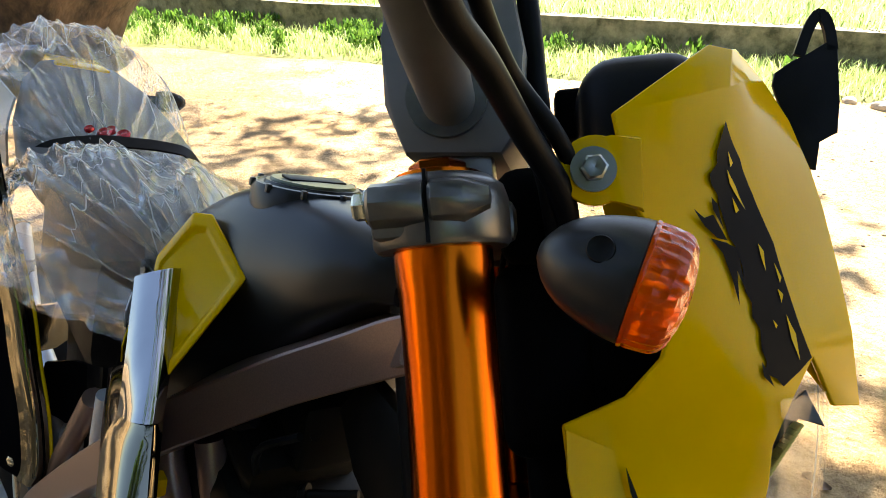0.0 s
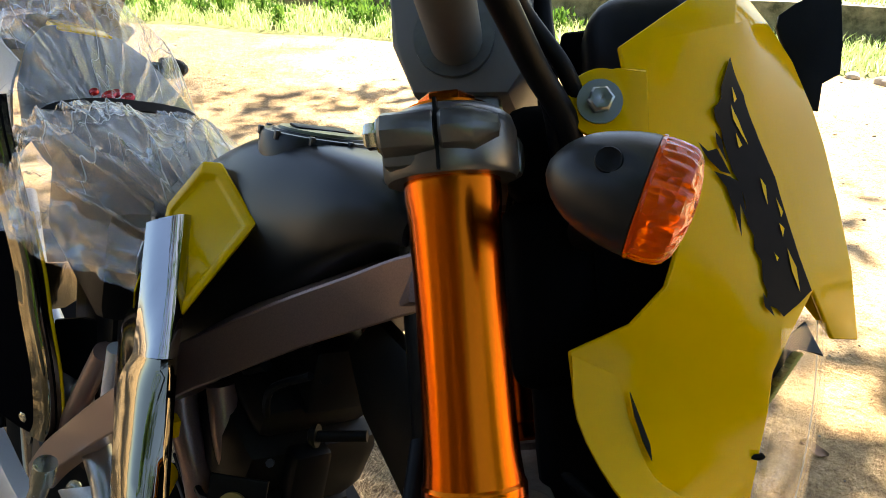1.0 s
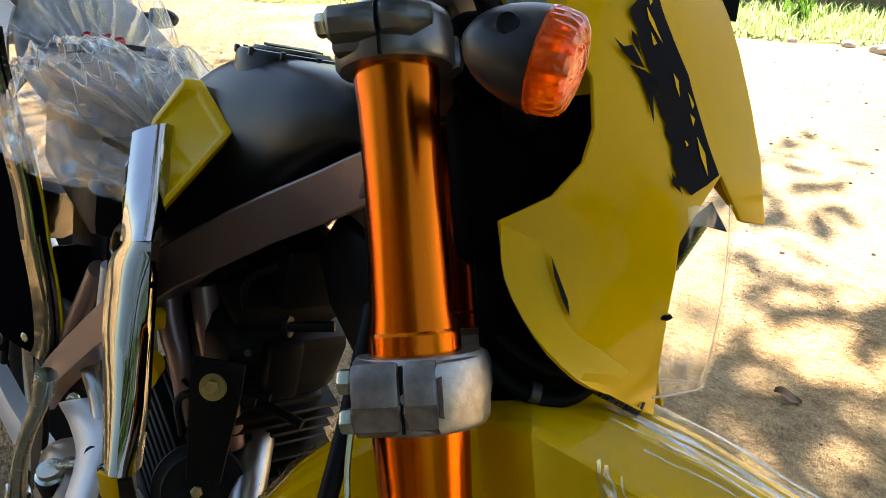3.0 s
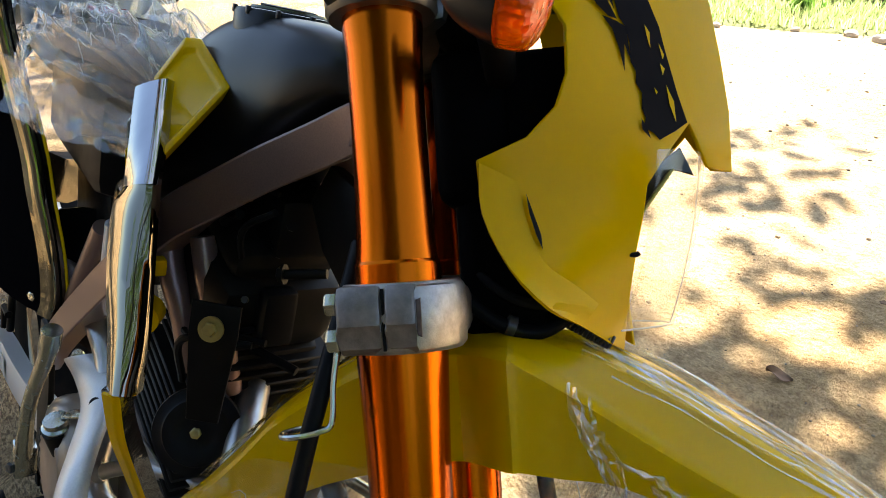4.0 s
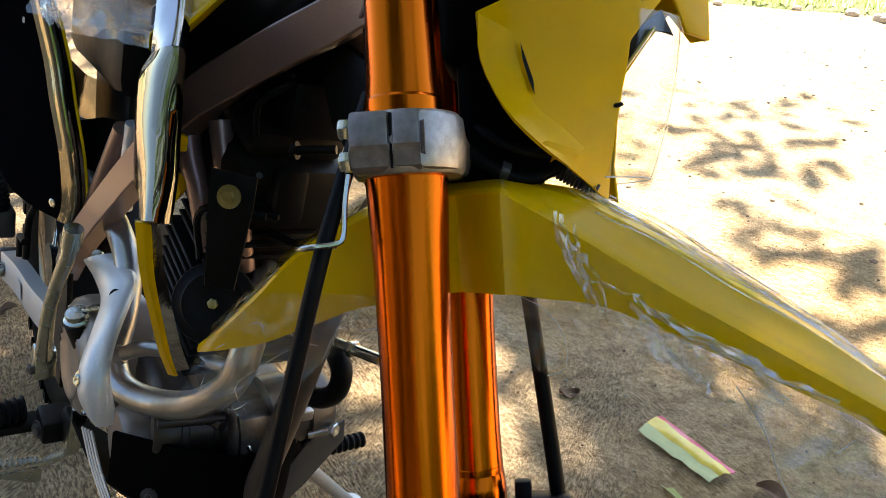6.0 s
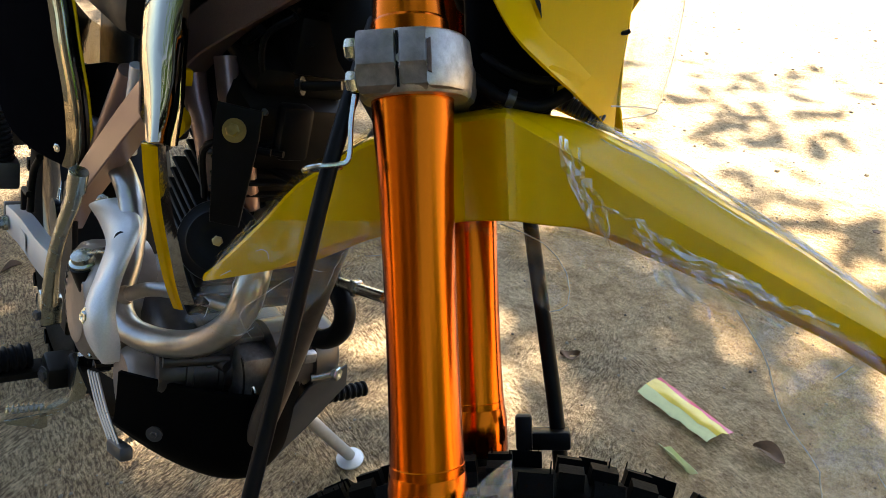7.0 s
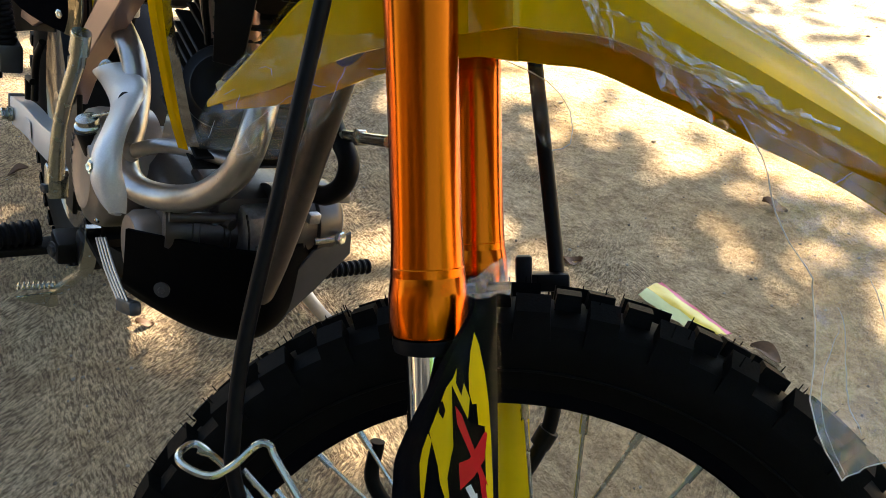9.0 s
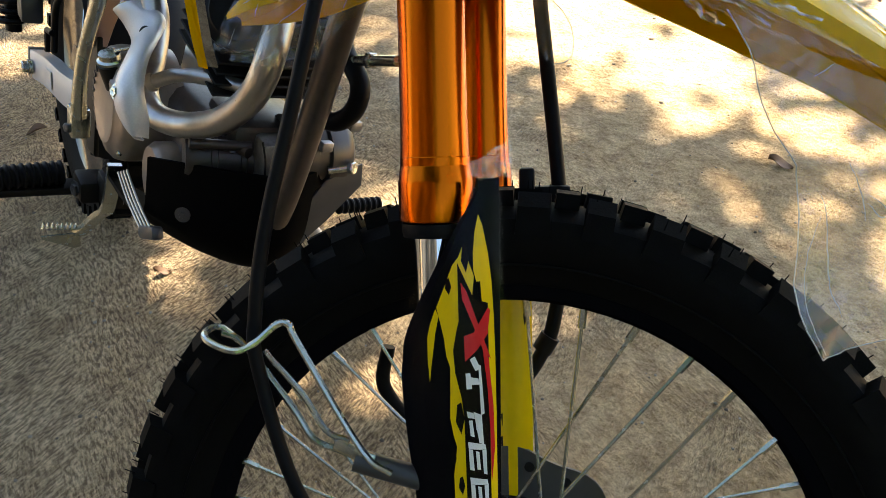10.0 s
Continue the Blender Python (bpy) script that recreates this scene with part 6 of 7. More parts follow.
    part("wire_end", lathe([(0, 0), (.003, 0), (.003, .02), (0, .02)], (-.118, -.028, -.098), (.5, -.4, .3), 8), M_GREYPLATE, bike, "", BODY)
    part("elbow_hose", tube([(-.10, .04, -.215), (-.074, .04, -.237), (-.036, .04, -.255), (-.036, .04, -.282), (-.062, .04, -.307), (-.095, .04, -.32)], .0105, 14, 6), M_HOSE, bike, "black rubber elbow hose", BODY)
    part("elbow_hose", tube([(-.12, .02, -.22), (-.092, .03, -.262), (-.086, .035, -.30), (-.11, .04, -.33)], .0070, 12, 6), M_HOSE, bike, "black rubber breather hose", BODY)
    rod = tube([(-.055, .04, -.238), (.021, .04, -.211)], .0055, 14)
    hexbolt(rod, (-.030, .04, -.229), (.94, 0, .34), .0085, .010)
    part("linkage_rod", rod, M_ZINC, bike, "zinc plated linkage rod with a hexagon nut", BODY)
    for zz, yy, ln in ((-.376, -.040, .085), (-.395, -.046, .07), (-.412, -.030, .06)):
        part("case_pipe", add_tube(tube([(-.215, yy - .02, zz - .006), (-.215 + ln, yy + .015, zz)], .0062, 12), [(-.215 + ln * .45, yy - .004, zz - .0035), (-.215 + ln * .62, yy + .002, zz - .003)], .0086, 12), M_ENGINE, eng, "", BODY)
    part("block_seam", tube([(-.118, -.016, -.357), (-.1095, -.014, -.375), (-.1095, -.012, -.395), (-.110, -.010, -.418)], .0012, 6, 3), M_BLACK, eng, "", BODY)
    # exhaust
    pipe = part("exhaust_header", tube([(-.13, -.005, -.195), (-.095, -.025, -.210), (-.064, -.044, -.236), (-.064, -.050, -.264), (-.084, -.054, -.297), (-.122, -.066, -.335), (-.170, -.086, -.360), (-.212, -.104, -.366), (-.246, -.106, -.350), (-.284, -.088, -.322), (-.325, -.076, -.285), (-.38, -.080, -.25), (-.52, -.09, -.225)], .0145, 22, 6), M_PIPE, bike, "satin steel exhaust header", BODY)
    part("link_pipe", tube([(-.225, -.108, -.335), (-.200, -.085, -.315), (-.165, -.055, -.306), (-.125, -.03, -.300)], .0078, 14, 5), M_PIPE, pipe, "", BODY)
    part("weld", lathe([(.0078, -.002), (.0098, -.001), (.0105, .003), (.0085, .007), (.0078, .007)], (-.224, -.107, -.334), (.55, .5, .45), 14), M_PIPE, pipe, "", BODY)
    part("flange_gusset", plate([(0, 0), (.035, .0), (.004, .028)], .003, lambda u, v, w: (-.205 + u, -.082 + u * .6 + w, -.308 + v), .0006), M_PIPE, pipe, "", BODY)
    L = [(-.393, -.106, -.305), (-.358, -.101, -.312), (-.310, -.104, -.318), (-.251, -.126, -.323), (-.202, -.146, -.329), (-.182, -.150, -.346), (-.168, -.143, -.363), (-.160, -.134, -.371)]
    Rr = [(-.354, -.080, -.281), (-.296, -.082, -.281), (-.277, -.088, -.290), (-.249, -.101, -.293), (-.193, -.127, -.300), (-.166, -.137, -.318), (-.157, -.133, -.347), (-.158, -.132, -.368)]
    rows = []
    for a, b in zip(L, Rr):
        a, b = Vector(a), Vector(b)
        out = Vector((.35, -.8, .35)).normalized()
        rows.append([a - out * .008, a, a.lerp(b, .3) + out * .006, a.lerp(b, .7) + out * .0065, b, b - out * .008])
    part("heat_shield", shell(refine(rows, 5, 3), .0025), M_SILVER, pipe, "silver painted exhaust heat shield", BODY)
    part("shield_bolt", hexbolt(lathe([(0, 0), (.009, 0), (.009, .002), (0, .002)], (-.374, -.0975, -.293), (.4, -.75, .45), 20), (-.374, -.0975, -.293), (.4, -.75, .45), .0055, .005), M_ZINC, pipe, "", BODY)
    part("shield_bolt", hexbolt(lathe([(0, 0), (.009, 0), (.009, .002), (0, .002)], (-.183, -.150, -.330), (.3, -.9, .2), 20), (-.183, -.150, -.330), (.3, -.9, .2), .006, .006), M_ZINC, pipe, "", BODY)
    part("shield_slot", lathe([(0, 0), (.0075, 0), (.0075, .001), (0, .001)], (-.285, -.0985, -.297), (.4, -.75, .5), 18), M_BLACK, pipe, "", BODY)
    # bash plate
    rows = []
    for z, back in ((-.412, .0), (-.45, .0), (-.48, .004), (-.508, .020), (-.530, .055), (-.545, .12), (-.555, .22)):
        row = []
        for j in range(15):
            y = -.114 + .228 * j / 14
            xf = -.082 - .118 * (abs(y) / .114) ** 1.7
            zz = z + (.030 * (1 - (y / .114) ** 2) if z > -.42 else 0) + (.02 * abs(y / .114) ** 2 if z < -.5 else 0)
            row.append(Vector((xf - back, y + .004, zz)))
        rows.append(row)
    bp = part("bash_plate", shell(refine(rows, 3, 2), .004), M_SKID, bike, "black plastic engine bash plate", BODY)
    part("plate_bolt", hexbolt(lathe([(0, 0), (.008, 0), (.009, .003), (0, .004)], (-.140, -.088, -.455), (.7, -.6, .1), 20), (-.140, -.088, -.455), (.7, -.6, .1), .004, .005), M_GREYPLATE, bp, "", BODY)
    part("plate_wing", plate([(.012, -.462), (.028, -.445), (.061, -.398), (.109, -.381), (.114, -.41), (.072, -.454), (.036, -.487), (.012, -.50)], .004, lambda u, v, w: (-.096 - w - .1 * (u - .03), u, v), .0012), M_GREYPLATE, bp, "grey coated wing of the bash plate", BODY)
    for a, b in (((-.105, -.01, -.405), (-.10, .01, -.415)), ((-.10, .06, -.385), (-.095, .085, -.38))):
        part("plate_stay", hexbolt(tube([a, b], .005, 10), b, (.6, .3, .2), .008, .008), M_ZINC, bp, "", BODY)


def levers():
    k = part("kick_lever", tube([(-.372, -.125, -.262), (-.385, -.127, -.297), (-.402, -.132, -.335), (-.424, -.136, -.385), (-.436, -.137, -.43), (-.448, -.136, -.470)], [.0085, .009, .0085, .0085, .0095, .011], 14, 4), M_ZINC, bike, "zinc plated kick start lever", BODY)
    kn = lathe([(0, 0)] + [(.0105 + (.0006 if i % 2 else 0), .002 * i) for i in range(15)] + [(0, .029)], (-.378, -.126, -.280), (.28, .03, .95), 20)
    part("knurled_end", kn, M_ZINC, k, "", BODY)
    part("kick_boss", box((-.456, -.134, -.482), (.028, .026, .044), .004), M_ZINC, k, "", BODY)
    part("boss_bolt", hexbolt(bmesh.new(), (-.452, -.147, -.490), (.4, -.9, 0), .007, .006), M_GREYPLATE, k, "", BODY)
    # footpeg
    pts = []
    for i in range(45):
        pts.append((.0185 if i % 4 in (0, 1) else .0155, .0025 * i))
    pg = part("footpeg", lathe([(0, 0)] + pts + [(0, .112)], (-.492, -.150, -.580), (.1, -1, -.02), 20), M_HOSE, bike, "ribbed black rubber footpeg", BODY)
    part("peg_arm", box((-.49, -.175, -.603), (.035, .12, .012), .003), M_ENGDARK, pg, "", BODY)
    part("peg_bracket", add_box(box((-.455, -.118, -.585), (.05, .04, .035), .006), (-.425, -.098, -.575), (.04, .03, .05), .006), M_ENGDARK, pg, "dark peg bracket", BODY)
    part("peg_pin", hexbolt(bmesh.new(), (-.446, -.139, -.585), (.3, -.95, 0), .009, .006, .013), M_GREYPLATE, pg, "", BODY)
    # brake pedal
    br = part("brake_pedal", tube([(-.385, -.103, -.515), (-.392, -.105, -.56), (-.402, -.108, -.596), (-.43, -.113, -.622), (-.47, -.122, -.665), (-.492, -.128, -.690)], 1.0, 8, 5, [(.004, .009), (-.004, .009), (-.004, -.009), (.004, -.009)], (0, 1, 0)), M_ZINC, bike, "zinc plated brake pedal with toothed tread", BODY)
    tread = lambda u, v, w: (-.500 + v * .9, -.153 + u - v * .15, -.682 + w + v * .35 - u * .1)
    part("pedal_tread", plate([(-.026, -.008), (.024, -.018), (.026, .012), (-.016, .016)], .003, tread, .0005), M_BOLT, br, "", BODY)
    part("pedal_side", plate([(-.028, 0), (.027, .002), (.027, -.024), (.018, -.026), (-.026, -.006)], .0028, lambda u, v, w: (-.489 + w, -.153 + u, -.686 + v), .0006), M_ZINC, br, "", BODY)
    for i in range(8):
        for v in (-.010, .013):
            part("tread_tooth", lathe([(.0032, 0), (.0008, .007), (0, .007)], tread(-.022 + .0065 * i, v, .002), (0, 0, 1), 5), M_ZINC, br, "", BODY)
    for i in range(4):
        o = .008 * i
        part("guard_bar", tube([(-.315 + o * 1.7, -.115, -.491 + o), (-.258 + o * 1.7, -.117, -.501 + o), (-.200 + o * 1.7, -.115, -.511 + o)], .0016, 8, 3), M_BOLT, bike, "silver ribbed heel guard bar", BODY)
    part("heel_foot", box((-.172, -.113, -.496), (.060, .014, .016), .004, Matrix.Rotation(radians(-29), 4, "Y")), M_GREYPLATE, bike, "dark grey foot of the heel guard", BODY)
    sh = part("shift_lever", tube([(-.24, .105, -.47), (-.20, .115, -.48), (-.172, .125, -.478)], .006, 10, 3), M_ZINC, bike, "shift lever with black rubber toe peg", BODY)
    part("toe_rubber", lathe([(0, 0)] + [(.0105 if i % 4 < 2 else .0085, .0022 * i) for i in range(30)] + [(0, .066)], (-.170, .128, -.478), (0, 1, 0), 16), M_HOSE, sh, "", BODY)
    st = part("side_stand", tube([(-.28, .12, -.53), (-.325, .235, -.672), (-.338, .33, -.775)], .0105, 14, 2), mat("grey_stand_paint", (0.42, 0.40, 0.37), 0.4, 0.3, 60, 0.15), bike, "grey side stand with round foot", BODY)
    foot = lathe([(0, 0), (.024, 0), (.025, .004), (.018, .009), (0, .012)], BODY @ Vector((-.339, .334, -.787)) * 1.0, (0, 0, 1), 24)
    part("stand_foot", foot, M_SILVER, st, "", WORLD)


def rear_end():
    C = Vector((-.93, 0, -.573))
    R = 0.30
    vs, fs = [], []
    prof = [(.225, -.03), (.245, -.042), (.268, -.05), (.285, -.046), (.292, -.025), (.294, 0), (.292, .025), (.285, .046), (.268, .05), (.245, .042), (.225, .03)]
    n = 72
    m = len(prof)
    for k in range(n):
        a = 2 * math.pi * k / n
        for r, y in prof:
            vs.append((C.x + r * math.cos(a), C.y + y, C.z + r * math.sin(a)))
    for k in range(n):
        for i in range(m):
            fs.append((k * m + i, k * m + (i + 1) % m, ((k + 1) % n) * m + (i + 1) % m, ((k + 1) % n) * m + i))
    for i in range(34):
        a = 2 * math.pi * i / 34
        for y0, y1, r0, da in ((-.052, -.026, .283, 0), (.026, .052, .283, 0), (-.02, .02, .29, .09)):
            k = len(vs)
            for rr, sc in ((-.006, 1), (.016, .88)):
                for u, y in ((-.045, y0), (.045, y0), (.045, y1), (-.045, y1)):
                    vs.append((C.x + (r0 + rr) * math.cos(a + da + u * sc), C.y + y, C.z + (r0 + rr) * math.sin(a + da + u * sc)))
            fs.extend([(k, k + 1, k + 5, k + 4), (k + 1, k + 2, k + 6, k + 5), (k + 2, k + 3, k + 7, k + 6), (k + 3, k, k + 4, k + 7), (k + 4, k + 5, k + 6, k + 7)])
    bm = bmesh.new()
    bv = [bm.verts.new(v) for v in vs]
    for f in fs:
        bm.faces.new([bv[i] for i in f])
    w = part("rear_wheel", lathe([(0, -.05), (.04, -.05), (.03, -.02), (.03, .02), (.04, .05), (0, .05)], C, (0, 1, 0), 24), M_GLOSSBLACK, bike, "rear wheel with knobbly tyre", BODY)
    part("tyre", bm, M_RUBBER, w, "knobbly black rear tyre", BODY, sharp=35)
    part("rim", lathe([(.205, -.02), (.226, -.032), (.230, -.028), (.218, 0), (.230, .028), (.226, .032), (.205, .02)], C, (0, 1, 0), 60), M_GLOSSBLACK, w, "black rim", BODY)
    for i in range(18):
        a = 2 * math.pi * i / 18
        sg = -1 if i % 2 else 1
        part("spoke", tube([C + Vector((.035 * math.cos(a + sg), sg * .04, .035 * math.sin(a + sg))), C + Vector((.208 * math.cos(a), 0, .208 * math.sin(a)))], .0018, 6), M_ZINC, w, "", BODY)
    sw = part("swingarm", beam([(-.945, -.112, -.578), (-.84, -.105, -.556), (-.70, -.098, -.535), (-.50, -.085, -.49)], .013, .027), M_SILVER, bike, "silver painted box swingarm", BODY)
    part("axle_nut", hexbolt(lathe([(0, 0), (.014, 0), (.014, .008), (0, .008)], (-.926, -.125, -.578), (0, -1, 0), 20), (-.926, -.131, -.578), (0, -1, 0), .011, .012), M_ZINC, sw, "", BODY)
    part("chain_adjuster", add_box(box((-.955, -.112, -.575), (.018, .03, .05), .003), (-.968, -.112, -.575), (.02, .008, .008), .001), M_GREYPLATE, sw, "", BODY)
    part("swingarm_label", box((-.80, -.1175, -.552), (.05, .001, .03), 0, Matrix.Rotation(radians(-9), 4, "Y")), M_WHITE, sw, "", BODY)
    part("arm_stay", add_tube(tube([(-.85, -.10, -.52), (-.83, -.10, -.44), (-.80, -.095, -.40)], .006, 10, 3), [(-.88, -.105, -.53), (-.88, -.105, -.49), (-.83, -.105, -.48)], .006, 8), M_ENGDARK, sw, "", BODY)
    # Inner mudguard, added to fill the dark area above the rear tyre.
    rows = []
    for i in range(15):
        a = radians(-8 + 11 * i)
        rows.append([C + Vector(((.335 - .025 * abs(y / .085) ** 3) * math.cos(a), y, (.335 - .025 * abs(y / .085) ** 3) * math.sin(a))) for y in [-.085 + .17 * j / 10 for j in range(11)]])
    part("rear_mudguard", shell(rows, .003), M_BLACK, bike, "black plastic inner rear mudguard", BODY)
    # Black sheet added as a dark backing behind the pillion hanger.
    backing_rows = [[Vector((-.80, -.085, -.15)), Vector((-.86, -.125, -.155)), Vector((-.93, -.165, -.15))], [Vector((-.80, -.080, -.27)), Vector((-.86, -.120, -.275)), Vector((-.93, -.165, -.27))], [Vector((-.81, -.076, -.385)), Vector((-.86, -.105, -.40)), Vector((-.90, -.135, -.42))]]
    part("dark_backing", shell(refine(backing_rows, 3, 3), .004), M_BLACK, bike, "black sheet added to darken the area under the seat", BODY)
    # pillion peg hanger and its rubber
    hg = part("pillion_hanger", plate([(.05, .06), (.02, .075), (-.045, .01), (-.055, -.05), (.01, -.055), (.05, -.03)], .008, lambda u, v, w: (-.845 + u, -.100 - w + u * .3, -.33 + v), .002), M_FRAME, bike, "bronze pillion peg hanger", BODY)
    part("pillion_rubber", lathe([(0, 0)] + [(.019 if i % 3 else .016, .003 * i) for i in range(30)] + [(0, .090)], (-.800, -.149, -.405), (.02, -.12, 1), 20), M_HOSE, hg, "ribbed black rubber pillion peg", BODY)
    part("peg_block", box((-.802, -.142, -.428), (.040, .034, .048), .006), M_GREYPLATE, hg, "", BODY)
    for o in (0, .014):
        part("hanger_rod", tube([(-.86 - o, -.125, -.25), (-.875 - o, -.13, -.33), (-.885 - o, -.135, -.42)], .0028, 8, 3), M_SILVER, hg, "", BODY)
    shock = [(-.99 + .024 * math.sin(i * .75), -.145 + .024 * math.cos(i * .75), -.30 - .0022 * i) for i in range(100)]
    sp = part("shock_absorber", tube(shock, .0055, 7), M_HOSE, bike, "black coil shock absorber", BODY)
    part("shock_body", lathe([(0, 0), (.014, 0), (.014, .24), (0, .24)], (-.99, -.145, -.53), (0, 0, 1), 16), M_BLACK, sp, "", BODY)
    # black side panel; the yellow line along its edge paints in a reflection
    F = [(-.472, -.168, .075), (-.473, -.162, .04), (-.462, -.146, -.03), (-.451, -.134, -.085), (-.440, -.128, -.13), (-.428, -.118, -.19), (-.432, -.112, -.25), (-.455, -.112, -.285)]
    rows = [[Vector(p) + Vector((-.004, .012, 0)), Vector(p), Vector(p) + Vector((-.06, -.030, -.002)), Vector(p) + Vector((-.14, -.050, .0)), Vector(p) + Vector((-.25, -.055, .012))] for p in F]
    sd = part("side_panel", shell(refine(rows, 4, 3), .003), M_PANEL, bike, "gloss black side panel with small white print", BODY)
    part("front_trim", shell(refine([[Vector(p) + Vector((-.014, -.0115, 0)), Vector(p) + Vector((-.006, -.0065, 0)), Vector(p) + Vector((.0015, -.002, 0)), Vector(p) + Vector((.0, .010, 0))] for p in F], 4, 3), .0015), M_MIRRORDARK, sd, "mirror-bright front trim", BODY)
    part("edge_reflection", tube([Vector(p) + Vector((.002, .012, 0)) for p in F[2:]], .0016, 8, 3), M_DECALYEL, sd, "", BODY)
    rg = random.Random(9)
    for i in (1, 3, 4, 8, 12, 13):
        z = .045 - .012 * i
        yy = -.158 + .0013 * i + (.004 if i > 8 else 0)
        part("print_bar", box((-.497, yy - .018 + .0004 * i, z), (.016 * rg.uniform(.5, 1), .0012, .006), 0), M_WHITE if i % 5 else M_GREY, sd, "", BODY)
    part("air_scoop", shell([[Vector((-.462, -.122, -.083)), Vector((-.53, -.092, -.112)), Vector((-.598, -.060, -.134))], [Vector((-.475, -.120, -.118)), Vector((-.54, -.09, -.150)), Vector((-.602, -.057, -.165))], [Vector((-.500, -.115, -.152)), Vector((-.55, -.085, -.175)), Vector((-.606, -.055, -.188))]], .004), mat("gold_tinted_trim", (0.55, 0.43, 0.22), 0.12, 1.0, 12, 0.2, 0.1, 30), sd, "shiny gold tinted panel end", BODY)
    part("inner_guard", shell(refine([[Vector((-.49, -.10, -.16)), Vector((-.45, -.07, -.145)), Vector((-.37, -.06, -.15))], [Vector((-.50, -.10, -.23)), Vector((-.45, -.075, -.23)), Vector((-.40, -.06, -.23))], [Vector((-.50, -.09, -.33)), Vector((-.46, -.07, -.33)), Vector((-.42, -.06, -.33))]], 3, 3), .004), M_BLACK, sd, "", BODY)
    part("panel_end", shell(refine([[Vector((-.828, -.140, -.262)), Vector((-.74, -.147, -.240)), Vector((-.664, -.140, -.226))], [Vector((-.80, -.136, -.281)), Vector((-.70, -.146, -.262)), Vector((-.60, -.138, -.238))], [Vector((-.749, -.134, -.287)), Vector((-.635, -.138, -.272)), Vector((-.508, -.134, -.249))]], 3, 3), .003), M_PAD, sd, "pale grey inner end of the panel", BODY)
    part("panel_screw", hexbolt(bmesh.new(), (-.470, -.128, -.262), (.5, -.85, 0), .006, .004), M_ZINC, sd, "", BODY)
    # seat
    st = [(-.32, .055, .055, .0), (-.40, .075, .050, -.02), (-.50, .095, .036, -.03), (-.60, .105, .026, -.03), (-.70, .112, .030, -.02), (-.80, .105, .055, .0), (-.90, .085, .085, .03), (-.96, .06, .098, .05)]
    bm = bmesh.new()
    rings = []
    for x, w2, zt, zb in st:
        rings.append([bm.verts.new((x, w2 * math.copysign(abs(math.cos(a)) ** .6, math.cos(a)), (zt + zb) / 2 + (zt - zb) / 2 * math.copysign(abs(math.sin(a)) ** .5, math.sin(a)))) for a in [2 * math.pi * k / 28 for k in range(28)]])
    ring_faces(bm, rings)
    seat = part("seat", bm, M_SEAT, bike, "dark grey vinyl seat", BODY)
    part("seat_strap", tube([(-.676, -.125, -.03), (-.675, -.100, .008), (-.675, -.078, .028), (-.675, -.032, .039), (-.675, .013, .041), (-.675, .050, .040), (-.675, .080, .034), (-.675, .098, .01)], 1.0, 8, 6, [(.009, .0015), (-.009, .0015), (-.009, -.0015), (.009, -.0015)], (.6, 0, 1)), M_HOSE, seat, "black stitched passenger strap", BODY)
    tl = part("tail_panel", shell(refine([[Vector((-.80, -.105, .06)), Vector((-.92, -.115, .075)), Vector((-1.05, -.095, .10))], [Vector((-.80, -.112, .02)), Vector((-.92, -.125, .02)), Vector((-1.05, -.10, .05))], [Vector((-.83, -.105, -.04)), Vector((-.92, -.112, -.04)), Vector((-1.04, -.09, .0))]], 3, 3), .003), M_GREY, bike, "light grey tail panel", BODY)
    part("tail_top", box((-.985, 0, .088), (.10, .08, .02), .008), M_YELLOW, tl, "yellow tail top", BODY)
    rs = part("turn_signal", lathe([(0, -.032), (.006, -.030), (.012, -.023), (.0155, -.012), (.017, 0), (.015, .012), (0, .014)], (-.90, .112, .066), (-.10, -.98, -.1), 28), M_BLACK, bike, "black bullet end of the rear turn signal", BODY)
    part("stalk", tube([(-.90, .10, .066), (-.93, .06, .06), (-.95, .0, .05)], .007, 10, 3), M_HOSE, rs, "", BODY)


